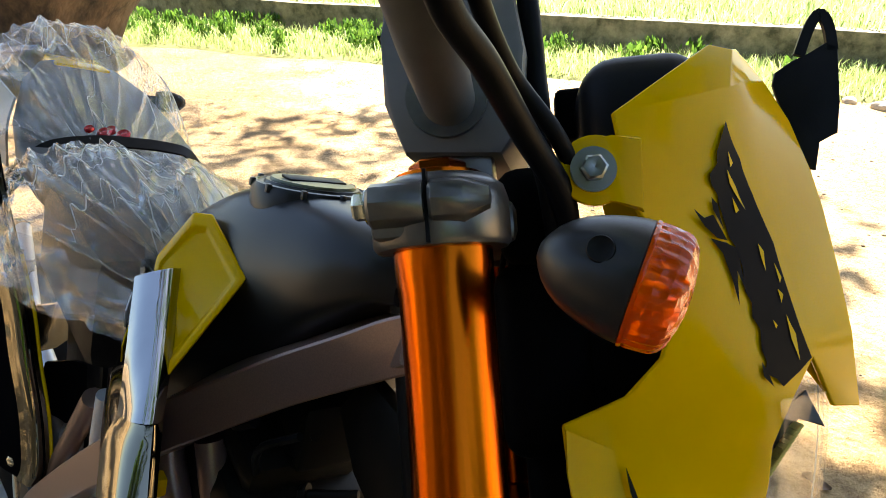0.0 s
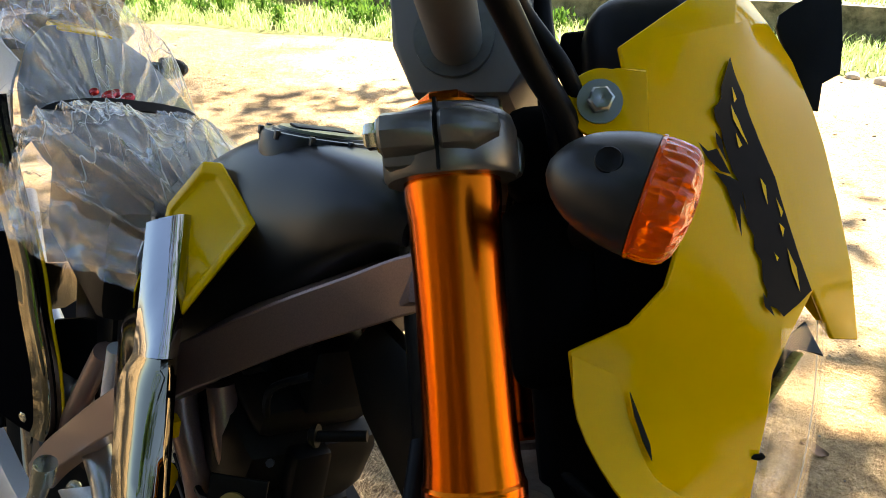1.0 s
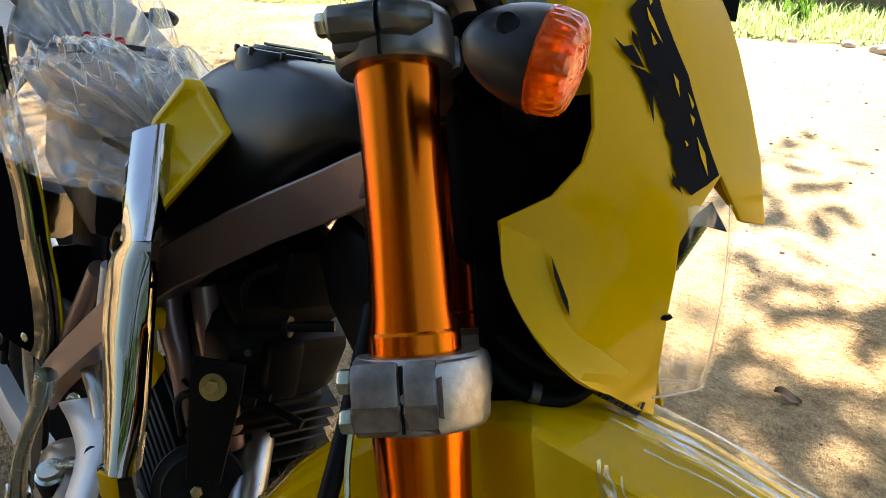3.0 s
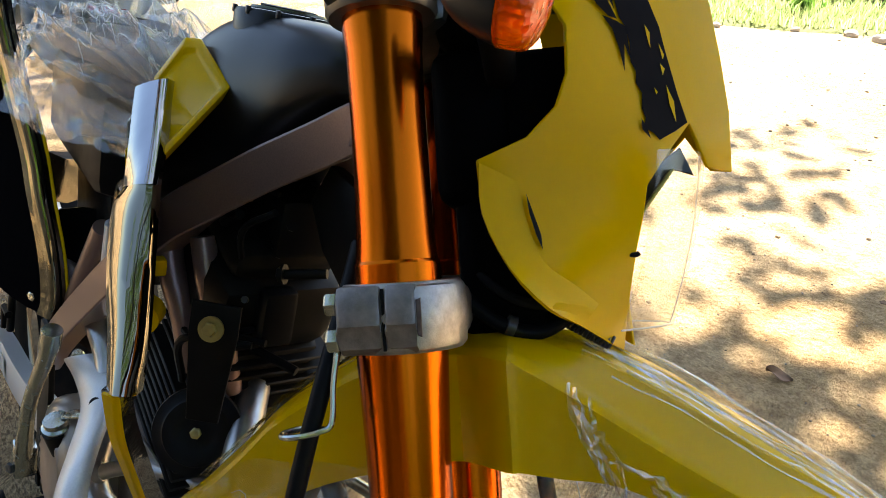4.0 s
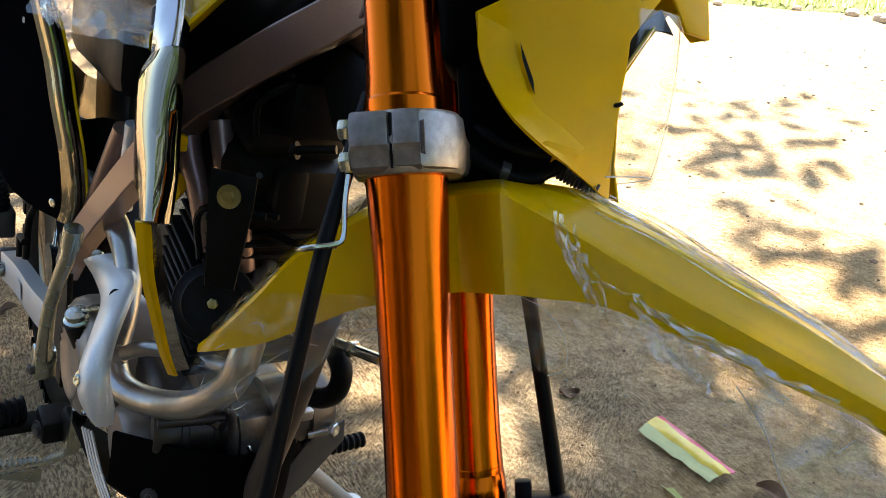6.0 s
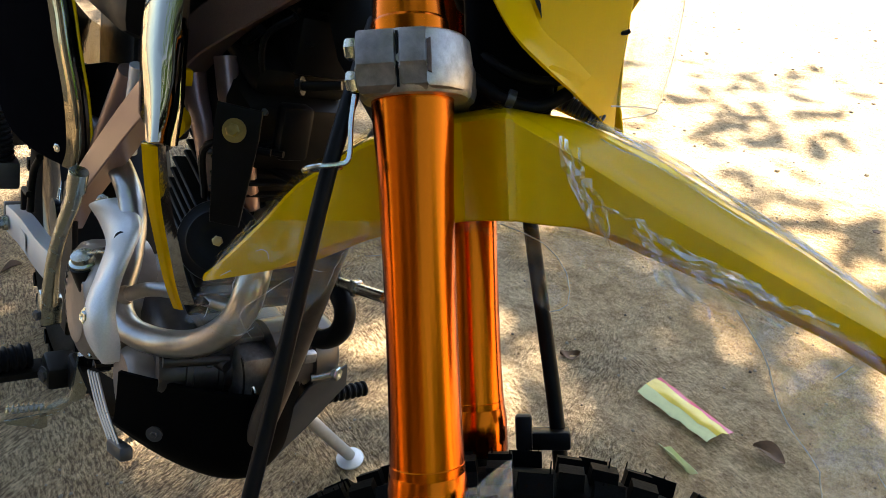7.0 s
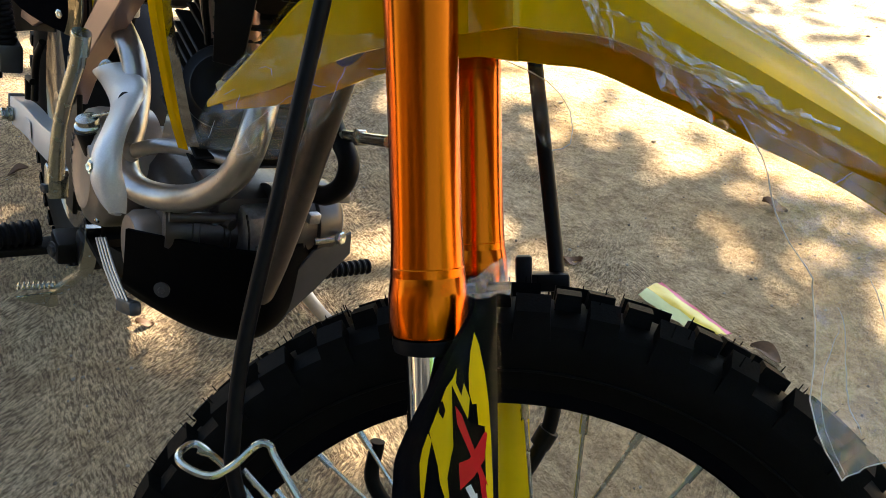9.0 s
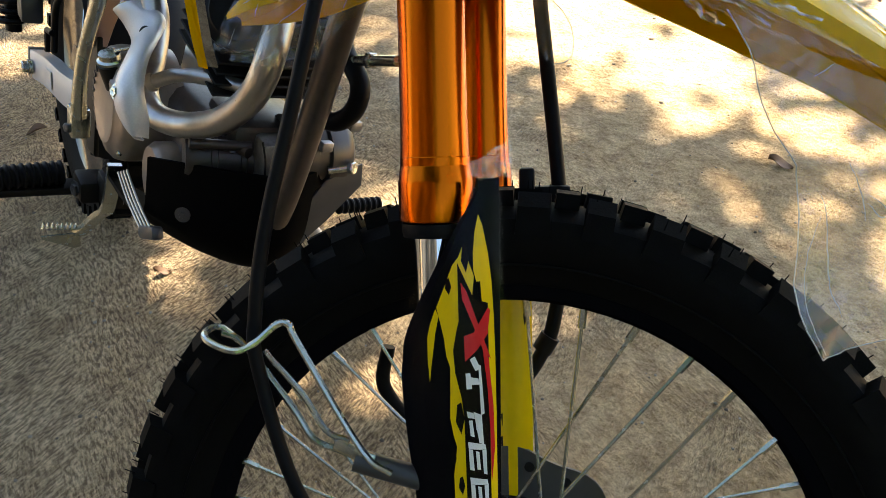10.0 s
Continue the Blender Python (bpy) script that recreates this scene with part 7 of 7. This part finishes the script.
def shrouds():
    L = [(-.200, -.106, .050), (-.170, -.115, .036), (-.139, -.124, .019), (-.119, -.131, -.002), (-.109, -.141, -.016), (-.071, -.151, -.042), (-.036, -.157, -.066), (.0, -.164, -.086)]
    Rr = [(-.183, -.090, .062), (-.150, -.101, .047), (-.118, -.112, .031), (-.083, -.125, .012), (-.066, -.130, -.007), (-.040, -.137, -.038), (-.012, -.145, -.062), (.011, -.154, -.084)]
    rows = []
    out = Vector((.75, -.45, .35)).normalized()
    for i, (a, b) in enumerate(zip(L, Rr)):
        a, b = Vector(a), Vector(b)
        k = min(1, max(0, (i - 2) / 2))
        rows.append([a - out * .006 * k, a.lerp(b, .3) + out * (.003 - .001 * k), a.lerp(b, .66) + out * (.003 + .0035 * k), b - out * .002 * k, b - out * .008 + Vector((-.004, .004, 0))])
    sh = part("radiator_shroud", shell(refine(rows[:4], 5, 3), .002), M_MIRROR, bike, "side shroud with mirror-bright front trim and yellow wing", BODY, sharp=30)
    part("lower_trim", shell(refine(rows[3:], 5, 3), .002), M_MIRRORDARK, sh, "gloss black lower trim", BODY, sharp=30)
    # outer face
    rows = []
    for i, a in enumerate(L):
        a = Vector(a)
        k = i / 7
        rows.append([a + Vector((.002, .001, .0)), a + Vector((-.03, .010, -.004)), a + Vector((-.09 - .04 * k, .030, -.02)), a + Vector((-.14 - .08 * k, .055, -.045))])
    part("outer_face", shell(refine(rows, 4, 4), .003), M_GLOSSBLACK, sh, "gloss black outer face with pale lettering shapes", BODY)
    for i, (x, y, z) in enumerate(((-.235, -.1125, .012), (-.222, -.116, -.008), (-.207, -.120, -.028), (-.190, -.126, -.046))):
        part("pale_shape", plate([(-.02, -.007), (.014, -.009), (.02, .006), (-.012, .009)], .001, lambda u, v, w, x=x, y=y, z=z: (x + u, y + .014 - w - u * .38, z + v + u * .1)), M_WHITE if i != 1 else M_DECALYEL, sh, "", BODY)
    # lower yellow blade
    A = [Vector((.000, -.164, -.087)), Vector((-.014, -.154, -.13)), Vector((-.036, -.137, -.18)), Vector((-.054, -.121, -.225)), Vector((-.071, -.106, -.259))]
    rows = []
    for i, a in enumerate(A):
        wd = .011 * (1 - .35 * i / 4)
        rows.append([a + Vector((-.003, -.001, 0)), a + Vector((wd * .2, wd * .15, .0012)), a + Vector((wd * .30, wd * .24, .001)), a + Vector((wd * .2, wd * .2 + .003, 0))])
    part("lower_blade", shell(refine(rows, 4, 3), .002), M_YELLOW, sh, "yellow lower blade", BODY)
    rows = [[a + Vector((-.020 + .003 * i, .018, -.003)), a + Vector((-.009 + .001 * i, .004, -.001)), a + Vector((-.0035, -.0005, 0))] for i, a in enumerate(A)]
    part("blade_side", shell(refine(rows, 4, 3), .002), M_MIRROR, sh, "", BODY)
    # upper yellow wing: a raised rim round a shallow pocket
    O = [Vector(p) for p in ((-.221, -.066, .089), (-.212, -.056, .091), (-.153, -.051, .067), (-.128, -.093, .030), (-.109, -.118, .012), (-.128, -.116, .012), (-.190, -.100, .036), (-.232, -.084, .052))]
    O = [p + Vector((.005, -.003, .003)) for p in O]
    mid = sum(O, Vector()) / len(O)
    back = Vector((-.82, .40, -.40))
    I1 = [p.lerp(mid, .17) + back * -.0015 for p in O]
    I2 = [p.lerp(mid, .24) + back * .0035 for p in O]
    S = [p + back * .014 for p in O]
    bm = bmesh.new()
    loops = [[bm.verts.new(p) for p in lp] for lp in (S, O, I1, I2)]
    ring_faces(bm, loops, caps=False)
    bm.faces.new(loops[3])
    es = [e for e in bm.edges if len(e.link_faces) == 2]
    bmesh.ops.bevel(bm, geom=es, offset=.0016, segments=2, affect="EDGES", profile=.5)
    part("upper_wing", bm, M_YELLOW, sh, "glossy yellow upper wing", BODY, sharp=35)
    part("wing_peg", tube([(-.172, -.082, .050), (-.195, -.07, .052)], .0055, 12), M_YELLOW, sh, "", BODY)
    part("mounting_boss", tube([(-.135, -.108, -.116), (-.15, -.098, -.116)], .014, 18), M_YELLOW, sh, "", BODY)
    part("mounting_boss", box((-.150, -.094, -.078), (.012, .012, .014), .002), M_YELLOW, sh, "", BODY)
    # horn on its bracket
    br = part("horn_bracket", plate([(-.020, .026), (.018, .026), (.018, .0), (.012, -.08), (-.014, -.08), (-.020, .0)], .003, lambda u, v, w: (-.088 + u * .55 + w * .6, -.066 + u * .8 - w * .6, -.108 + v), .0006), M_BLACK, bike, "black horn bracket", BODY)
    part("bracket_bolt", hexbolt(lathe([(0, 0), (.010, 0), (.010, .002), (0, .002)], (-.085, -.071, -.102), (.65, -.65, .25), 24), (-.084, -.072, -.1015), (.65, -.65, .25), .0058, .006), mat("brass_passivated_bolt", (0.5, 0.42, 0.16), 0.35, 0.8, 60, 0.2), br, "yellow passivated bolt", BODY)
    horn = lathe([(0, -.022), (.022, -.022), (.026, -.010), (.0375, -.006), (.0385, -.003), (.0375, .0), (.030, .001), (.028, .003), (.018, .0035), (.016, .002), (.008, .002), (.0, .003)], (-.108, -.062, -.215), (.72, -.55, .38), 48)
    hn = part("horn", horn, M_BLACK, bike, "round black horn", BODY)
    part("horn_nut", hexbolt(bmesh.new(), (-.1068, -.063, -.2142), (.72, -.55, .38), .005, .004), mat("brass_nut", (0.4, 0.33, 0.15), 0.35, 0.8), hn, "", BODY)


fuel_tank()
chassis()
engine()
levers()
rear_end()
shrouds()

# ---- plastic wrapping ----
def wraps():
    film = thing("fender_film", "clear shiny wrapping film creased over the front fender", "plastic film", tuple(FORK @ Vector((.15, .083, .2))))

    def ruffle(grid, lift):
        """Moves each point of a grid along its normal by lift(point, u, v)."""
        R, C = len(grid), len(grid[0])
        out = []
        for i in range(R):
            row = []
            for j in range(C):
                du = grid[i][min(j + 1, C - 1)] - grid[i][max(j - 1, 0)]
                dv = grid[min(i + 1, R - 1)][j] - grid[max(i - 1, 0)][j]
                nn = du.cross(dv)
                nn = nn.normalized() if nn.length > 1e-12 else Vector((0, 0, 1))
                if nn.dot(grid[i][j] - Vector((grid[i][j].x, .083, .05))) < 0:
                    nn = -nn
                row.append(grid[i][j] + nn * lift(grid[i][j], i / (R - 1), j / (C - 1)))
            out.append(row)
        return out

    def stretched(p, u, v):
        """Long wrinkles along the front, small crumples round the neck and along the hem."""
        front = min(1, max(0, (p.x - .05) / .06))
        s = v * 30
        long_ = .0034 * fold(Vector((p.x * 5, s * .42 + p.x * 4, 0)), .22) + .0013 * fold(Vector((p.x * 11, s * 1.3 - p.x * 9, 5)), .2) + .0020 * abs(noise.noise(Vector((p.x * 6, s * .25, 2))))
        crum = .0035 * fold(Vector((p.x * 34, p.z * 30 + p.x * 14, v * 9)), .35) + .0016 * fold(Vector((p.x * 85, p.z * 80, v * 20)), .4)
        hem = max(0, 1 - min(v, 1 - v) / .16)
        return .0012 + front * long_ * (1 - .6 * hem) + crum * max(1 - front, hem * .9)

    g = ruffle(fender_grid(7, 5, .003, -.16, .5, .010), stretched)
    part("film_sheet", sheet(g), M_FILM, film, "", FORK)

    def strip(pts, wide, rough, r, face):
        """A narrow crumpled band of film along a line, widest in its middle, its facets turned every way."""
        bm = bmesh.new()
        prev = None
        n = len(pts) - 1
        for i, p in enumerate(pts):
            d = (pts[min(i + 1, n)] - pts[max(i - 1, 0)]).normalized()
            side = d.cross(Vector(face)).normalized()
            up = side.cross(d)
            w = wide * (.15 + math.sin(math.pi * (i + .3) / (n + .6)) ** .8 * r.uniform(.55, 1.2))
            cur = [bm.verts.new(p + side * (w * c + r.gauss(0, rough * .5)) + up * r.gauss(rough * .6, rough)) for c in (-1, -.35, .35, 1)]
            if prev:
                for a in range(3):
                    bm.faces.new((prev[a], prev[a + 1], cur[a + 1], cur[a]))
            prev = cur
        part("film_fold", bm, M_SPARK, film, "", FORK, smooth=False)

    rw = random.Random(23)
    R, C = len(g), len(g[0])
    first = next(i for i in range(R) if g[i][0].x > .085)
    for k in range(14):
        i0, j = rw.randint(first, R - 45), C * (rw.uniform(.15, .24) if k % 2 else rw.uniform(.36, .50))
        ln = rw.randint(22, 58)
        pts = []
        for i in range(i0, min(i0 + ln, R - 1), 2):
            j = min(C - 2, max(1, j + rw.gauss(0, .04)))
            a = g[i][int(j)].lerp(g[i][int(j) + 1], j % 1)
            pts.append(a + Vector((0, -.0003, .0007)))
        if len(pts) > 5:
            strip(pts, rw.uniform(.0012, .0032), .0006, rw, (0, 0, 1))

    # long taut ridges along the top of the fender, added for its highlight streaks
    for k in range(16):
        i0, j = rw.randint(first + 4, R - 60), C * rw.uniform(.25, .47)
        pts = []
        for i in range(i0, min(i0 + rw.randint(50, 110), R - 1), 3):
            j = min(C - 2, max(1, j + rw.gauss(0, .012)))
            pts.append(g[i][int(j)].lerp(g[i][int(j) + 1], j % 1) + Vector((0, -.0002, .0008)))
        if len(pts) > 8:
            strip(pts, rw.uniform(.0006, .0018), .00022, rw, (0, 0, 1))

    def skirt(name, top, drop, seed, material, lean=(0, 0, 0), n=90, m=16):
        P = spline(top, max(2, n // (len(top) - 1)))
        grid = []
        for j in range(m + 1):
            v = j / m
            row = []
            for i, p in enumerate(P):
                q = Vector(p) + Vector(lean) * v + Vector((0, 0, -drop(i / (len(P) - 1)) * v))
                q += Vector((wob(q, 12, seed) * .008, wob(q, 14, seed + 3) * .010 - .010 * fold(Vector((q.x * 26 + q.z * 22, q.z * 12, seed)), .35) - .004 * fold(Vector((q.x * 70, q.z * 44 + q.x * 30, seed)), .4), wob(q, 11, seed + 6) * .005)) * (.25 + v)
                row.append(q)
            grid.append(row)
        part(name, sheet(grid), material, film, "", FORK)
        return grid

    # hem that hangs off the near edge
    skirt("hanging_skirt", [(.075, .012, .160), (.11, .010, .157), (.14, .010, .146), (.18, .010, .126), (.22, .012, .106), (.27, .016, .08)], lambda u: .006 + .052 * u * (1 - u) + .014 * u, 2.0, M_WRAP, (.010, -.008, 0))
    skirt("veil", [(.030, .142, .160), (.08, .150, .158), (.13, .150, .146), (.18, .150, .124), (.23, .148, .098)], lambda u: .018 + .040 * u, 7.0, M_VEIL, (.02, .0, 0))
    Le = [(.192, .010, .104), (.209, .012, .075), (.221, .016, .037), (.238, .022, .009), (.246, .028, -.018), (.249, .034, -.095), (.268, .040, -.136)]
    Ri = [(.37, .020, .012), (.375, .020, -.02), (.378, .020, -.045), (.372, .02, -.07), (.362, .022, -.092), (.352, .03, -.104), (.345, .036, -.112)]
    dr = [[Vector(a).lerp(Vector(b), k / 6) for k in range(7)] for a, b in zip(Le, Ri)]
    dr = [[p + Vector((wob(p, 13, 9) * .003, wob(p, 15, 12) * .010 - .008 * fold(Vector((p.x * 12 + p.z * 8, p.z * 10 - p.x * 8, 2)), .25) - .003 * fold(Vector((p.x * 44 - p.z * 30, p.z * 40, 6)), .25), 0)) for p in r] for r in refine(dr, 10, 9)]
    part("draped_corner", sheet(dr), M_DRAPE, film, "", FORK)
    part("sheet_edge", tube([row[0] for row in dr][::3], .0005, 6), M_CREASE, film, "", FORK)
    part("sheet_edge", tube(dr[-1][::3], .0005, 6), M_CREASE, film, "", FORK)
    # loose rear end, hanging past the yellow tip
    T = [(-.176, .050, .108), (-.160, .050, .135), (-.138, .045, .156), (-.11, .040, .170), (-.08, .036, .170), (-.05, .033, .168), (-.02, .030, .166)]
    Bo = [(-.180, .050, .100), (-.158, .048, .093), (-.132, .045, .087), (-.104, .042, .096), (-.084, .038, .112), (-.054, .033, .134), (-.03, .030, .141)]
    flaps = []
    for back, seed in ((0, 3.0), (.030, 8.0)):
        gr = refine([[Vector(a).lerp(Vector(b), k / 4) for k in range(5)] for a, b in zip(T, Bo)], 11, 9)
        gr = [[p + Vector((0, back - .005 * fold(Vector((p.x * 26 + seed, p.z * 34, seed)), .35) - .0025 * fold(Vector((p.x * 70 + p.z * 20, p.z * 60 + p.x * 30, seed)), .35), .006 * wob(p, 30, seed) * (k / len(r)))) for k, p in enumerate(r)] for r in gr]
        part("rear_flap", sheet(gr), M_WRAP, film, "", FORK)
        flaps.append(gr)
    # sharp folds that catch the sky where the film is bunched along the near edge
    rf = random.Random(17)
    for line, wide in ((((.098, .210), (.099, .188), (.105, .177), (.116, .149)), 1.0), (((.085, .215), (.096, .185), (.110, .154)), .7), (((.132, .158), (.146, .141), (.150, .129), (.168, .110), (.191, .090)), 1.3), (((.113, .173), (.132, .161), (.155, .143), (.192, .124), (.215, .111), (.245, .096)), .9), (((.155, .138), (.178, .127), (.197, .119), (.215, .108)), 1.2), (((.162, .130), (.188, .117), (.222, .094)), .7)):
        for k in range(2):
            pts = [Vector((x + rf.gauss(0, .0022) + .003 * k, .008 - .0015 * k + rf.gauss(0, .001), z + rf.gauss(0, .0018) - .002 * k)) for x, z in line]
            a0, a1 = (0, len(pts)) if k == 0 else (rf.randint(0, 1), len(pts) - (0 if len(pts) < 4 else rf.randint(0, 1)))
            fine = []
            for a, b in zip(pts[a0:a1], pts[a0 + 1:a1]):
                for j in range(5):
                    fine.append(a.lerp(b, j / 5) + Vector((rf.gauss(0, .0006), rf.gauss(0, .0005), rf.gauss(0, .0006))))
            fine.append(pts[a1 - 1])
            strip(fine, .0030 * wide * (1 if k == 0 else .6), .0016, rf, (0, -1, .2))
    # torn tongue of film hanging behind the other fork leg
    edge = [Vector(p) for p in ((.047, .140, .163), (.081, .142, .146), (.099, .144, .121), (.099, .142, .095), (.084, .140, .090))]
    root = [Vector(p) for p in ((.040, .140, .160), (.052, .137, .140), (.062, .136, .122), (.068, .137, .108), (.076, .139, .096))]
    tg = refine([[a.lerp(b, k / 3) for k in range(4)] for a, b in zip(root, edge)], 6, 5)
    tg = [[p + Vector((0, -.006 * fold(Vector((p.x * 60, p.z * 40, 4)), .4), 0)) for p in r] for r in tg]
    part("torn_tongue", sheet(tg), M_WRAP, film, "", FORK)
    part("sheet_edge", tube([r[-1] for r in tg][::3], .0005, 6), M_CREASE, film, "", FORK)

    def creases(grids, n, seed, r0, name, owner, fr, along=0.5, ln=(5, 16), lift=.0012, up=(0, -.6, .8), spread=.5):
        r = random.Random(seed)
        bm = bmesh.new()
        for _ in range(n):
            gr = r.choice(grids)
            R, C = len(gr), len(gr[0])
            i, j = r.uniform(0, R - 1), r.uniform(0, C - 1)
            a = r.gauss(0, spread) + (0 if r.random() < along else 1.57)
            pts = []
            for k in range(r.randint(*ln)):
                if not (0 <= i < R - 1 and 0 <= j < C - 1):
                    break
                i0, j0, u, v = int(i), int(j), i % 1, j % 1
                p = (gr[i0][j0] * (1 - u) + gr[i0 + 1][j0] * u) * (1 - v) + (gr[i0][j0 + 1] * (1 - u) + gr[i0 + 1][j0 + 1] * u) * v
                pts.append(p + Vector(up) * lift)
                a += r.gauss(0, .05) + (r.choice((-.7, .7)) if r.random() < .06 else 0)
                i, j = i + math.cos(a) * .9, j + math.sin(a) * .9
            if len(pts) > 3:
                w = r.uniform(.35, 1.0) * r0
                add_tube(bm, pts, [w * math.sin(math.pi * (k + .3) / (len(pts) - .4)) + .0001 for k in range(len(pts))], 5)
        ob = part(name, bm, M_CREASE, owner, "white lines that put the glints along the film's creases into colour", fr)
        ob["kind"] = "stuff"

    creases(flaps[:1], 12, 4, .00025, "film_crease", film, FORK, .5, (5, 22), .0006, (0, -1, .2), .7)
    creases([dr], 16, 12, .0005, "film_crease", film, FORK, .6, (8, 26), .0006, (0, -1, .1), .5)
    # printed label on the fender tip, under the film
    rows = []
    for x, zc, ze in ((.355, .050, .023), (.375, .034, .010), (.395, .017, -.003), (.410, .005, -.013)):
        rows.append([Vector((x, .083 + y, ze + (zc - ze) * k + .0012)) for y, k in ((.006, .90), (.016, .915), (.026, .91))])
    lb = thing("fender_label", "white printed paper label on the yellow fender", "label", tuple(FORK @ Vector((.38, .095, .03))))
    part("paper", shell(rows, .0006), M_WHITE, lb, "", FORK)
    for k in range(4):
        x = .362 + .011 * k
        part("print_bar", box((x, .1, .0455 - .0136 * k * .83), (.004, .012, .0006), 0, Matrix.Rotation(radians(38), 4, "Y")), M_GREYPLATE, lb, "", FORK)
    # film over the fork guard
    rows = []
    for i in range(30):
        z = .006 - .013 * i
        xl = min(.03, max(-.034, .034 + (z * 1.0 if z < 0 else 0) * .62))
        rows.append([Vector((xl + (.047 - xl) * j / 8, -.037 + .016 * ((xl + (.047 - xl) * j / 8 - .012) / .034) ** 2 + .0012 * wob((j * .2, i * .15, 0), 1.1), z)) for j in range(9)])
    sleeve = thing("guard_film", "clear film sleeve around the fork guard", "plastic film", tuple(FORK @ Vector((.01, -.035, 0))))
    part("sleeve_sheet", sheet(rows), M_SLEEVE, sleeve, "", FORK)
    top = [[Vector((.026 + .004 * i, -.036 + .012 * (i / 6) ** 2 - .004 * fold(Vector((i * .9, j * 1.1, 1)), .5), .000 + .0030 * j * (.5 + i / 8) + .003 * wob((i * .5, j * .5, 0), 1.3))) for j in range(7)] for i in range(8)]
    part("gathered_end", sheet(refine(top, 3, 3)), M_DRAPE, sleeve, "crumpled end of the sleeve", FORK)
    # milky bag over the seat
    sec = [(-.245, -.080, -.02, .058, .02), (-.29, -.115, -.028, .076, .05), (-.35, -.145, -.035, .070, .07), (-.41, -.158, -.028, .066, .09), (-.47, -.150, -.010, .056, .10), (-.54, -.138, -.008, .046, .10), (-.62, -.120, -.012, .030, .10), (-.675, -.082, -.02, .014, .075), (-.73, -.120, -.005, .048, .12), (-.80, -.140, .005, .108, .13), (-.87, -.135, .015, .128, .13), (-.93, -.120, .030, .140, .12), (-.98, -.095, .05, .135, .10), (-1.01, -.06, .07, .115, .07)]
    rows = []
    for x, yr, zb, zt, yl in sec:
        row = []
        for k in range(13):
            a = k / 12
            y = yr + (yl - yr) * a
            side = math.sin(math.pi * a) ** .45 if 0 < a < 1 else 0
            row.append(Vector((x, y - .012 * math.sin(math.pi * a) * (1 if a < .3 else 0), zb + (zt - zb) * side)))
        rows.append(row)
    gr = refine(rows, 15, 13)
    out = []
    for i, r in enumerate(gr):
        o = []
        for j, p in enumerate(r):
            f = .012 * noise.noise(Vector((p.x * 9, p.y * 12 + p.z * 9, 1.0)))
            if p.x < -.675:
                th, rd = math.atan2(p.y + .01, -(p.x + .62)), math.hypot(p.x + .62, p.y + .01)
            else:
                th, rd = math.atan2(p.y + p.z + .03, -(p.x + .16)), math.hypot(p.x + .16, p.y + .02)
            h = .020 * fold(Vector((th * 5 + 2 * rd, rd * 4, p.z * 3)), .30) + .007 * fold(Vector((th * 13, rd * 9 + th * 2, p.z * 7)), .25)
            o.append(p + Vector((f * .5, -f * .5, f)) + Vector((h * .3, -h * .6, h)))
        out.append(o)
    bag = thing("plastic_bag", "milky wrinkled plastic bag pulled over the seat", "plastic bag", tuple(BODY @ Vector((-.6, 0, 0))))
    part("bag_skin", sheet(out), M_BAG, bag, "", BODY)
    creases([out], 130, 6, .0007, "bag_crease", bag, BODY, .6, (10, 44), .0012, (.2, -.5, .8))
    # hanging mouth of the bag at the front corner
    rows = []
    for i in range(22):
        u = i / 21
        base = Vector((-.425, -.160, .02)).lerp(Vector((-.255, -.085, .012)), u)
        rows.append([base + Vector((.01 * v, -.012 * v + .010 * wob((u * 6, v * 3, 0), 1.3), -.050 * v * (1 - .35 * u) + .008 * wob((u * 7, v * 4, 3), 1.1))) for v in [j / 11 for j in range(12)]])
    part("bag_mouth", sheet(rows), M_BAG, bag, "", BODY)
    part("grip_corner", sheet([[Vector((-.90 + .03 * i / 5, .11 + .05 * i / 5, .10 - .006 * i - .01 * j / 4)) + Vector((0, 0, -.03 * j / 4)) for j in range(5)] for i in range(6)]), M_BAG, bag, "", BODY)
    k = thing("red_key_tag", "shiny red metal tag lying by the seat strap", "tag", tuple(BODY @ Vector((-.72, -.012, .06))))
    for i, (dx, dy, r) in enumerate(((0, 0, .009), (.006, .014, .009), (-.008, .006, .008), (.002, -.012, .006))):
        part("red_disc", lathe([(0, -.002), (r, -.002), (r * 1.05, 0), (r * .9, .002), (r * .75, .0005), (r * .6, .002), (r * .4, .0008), (0, .002)], (-.700 + dx, -.018 + dy * 1.5, .046 + .001 * i), (.3, -.5, .8), 20), M_REDSHINE, k, "", BODY)


wraps()
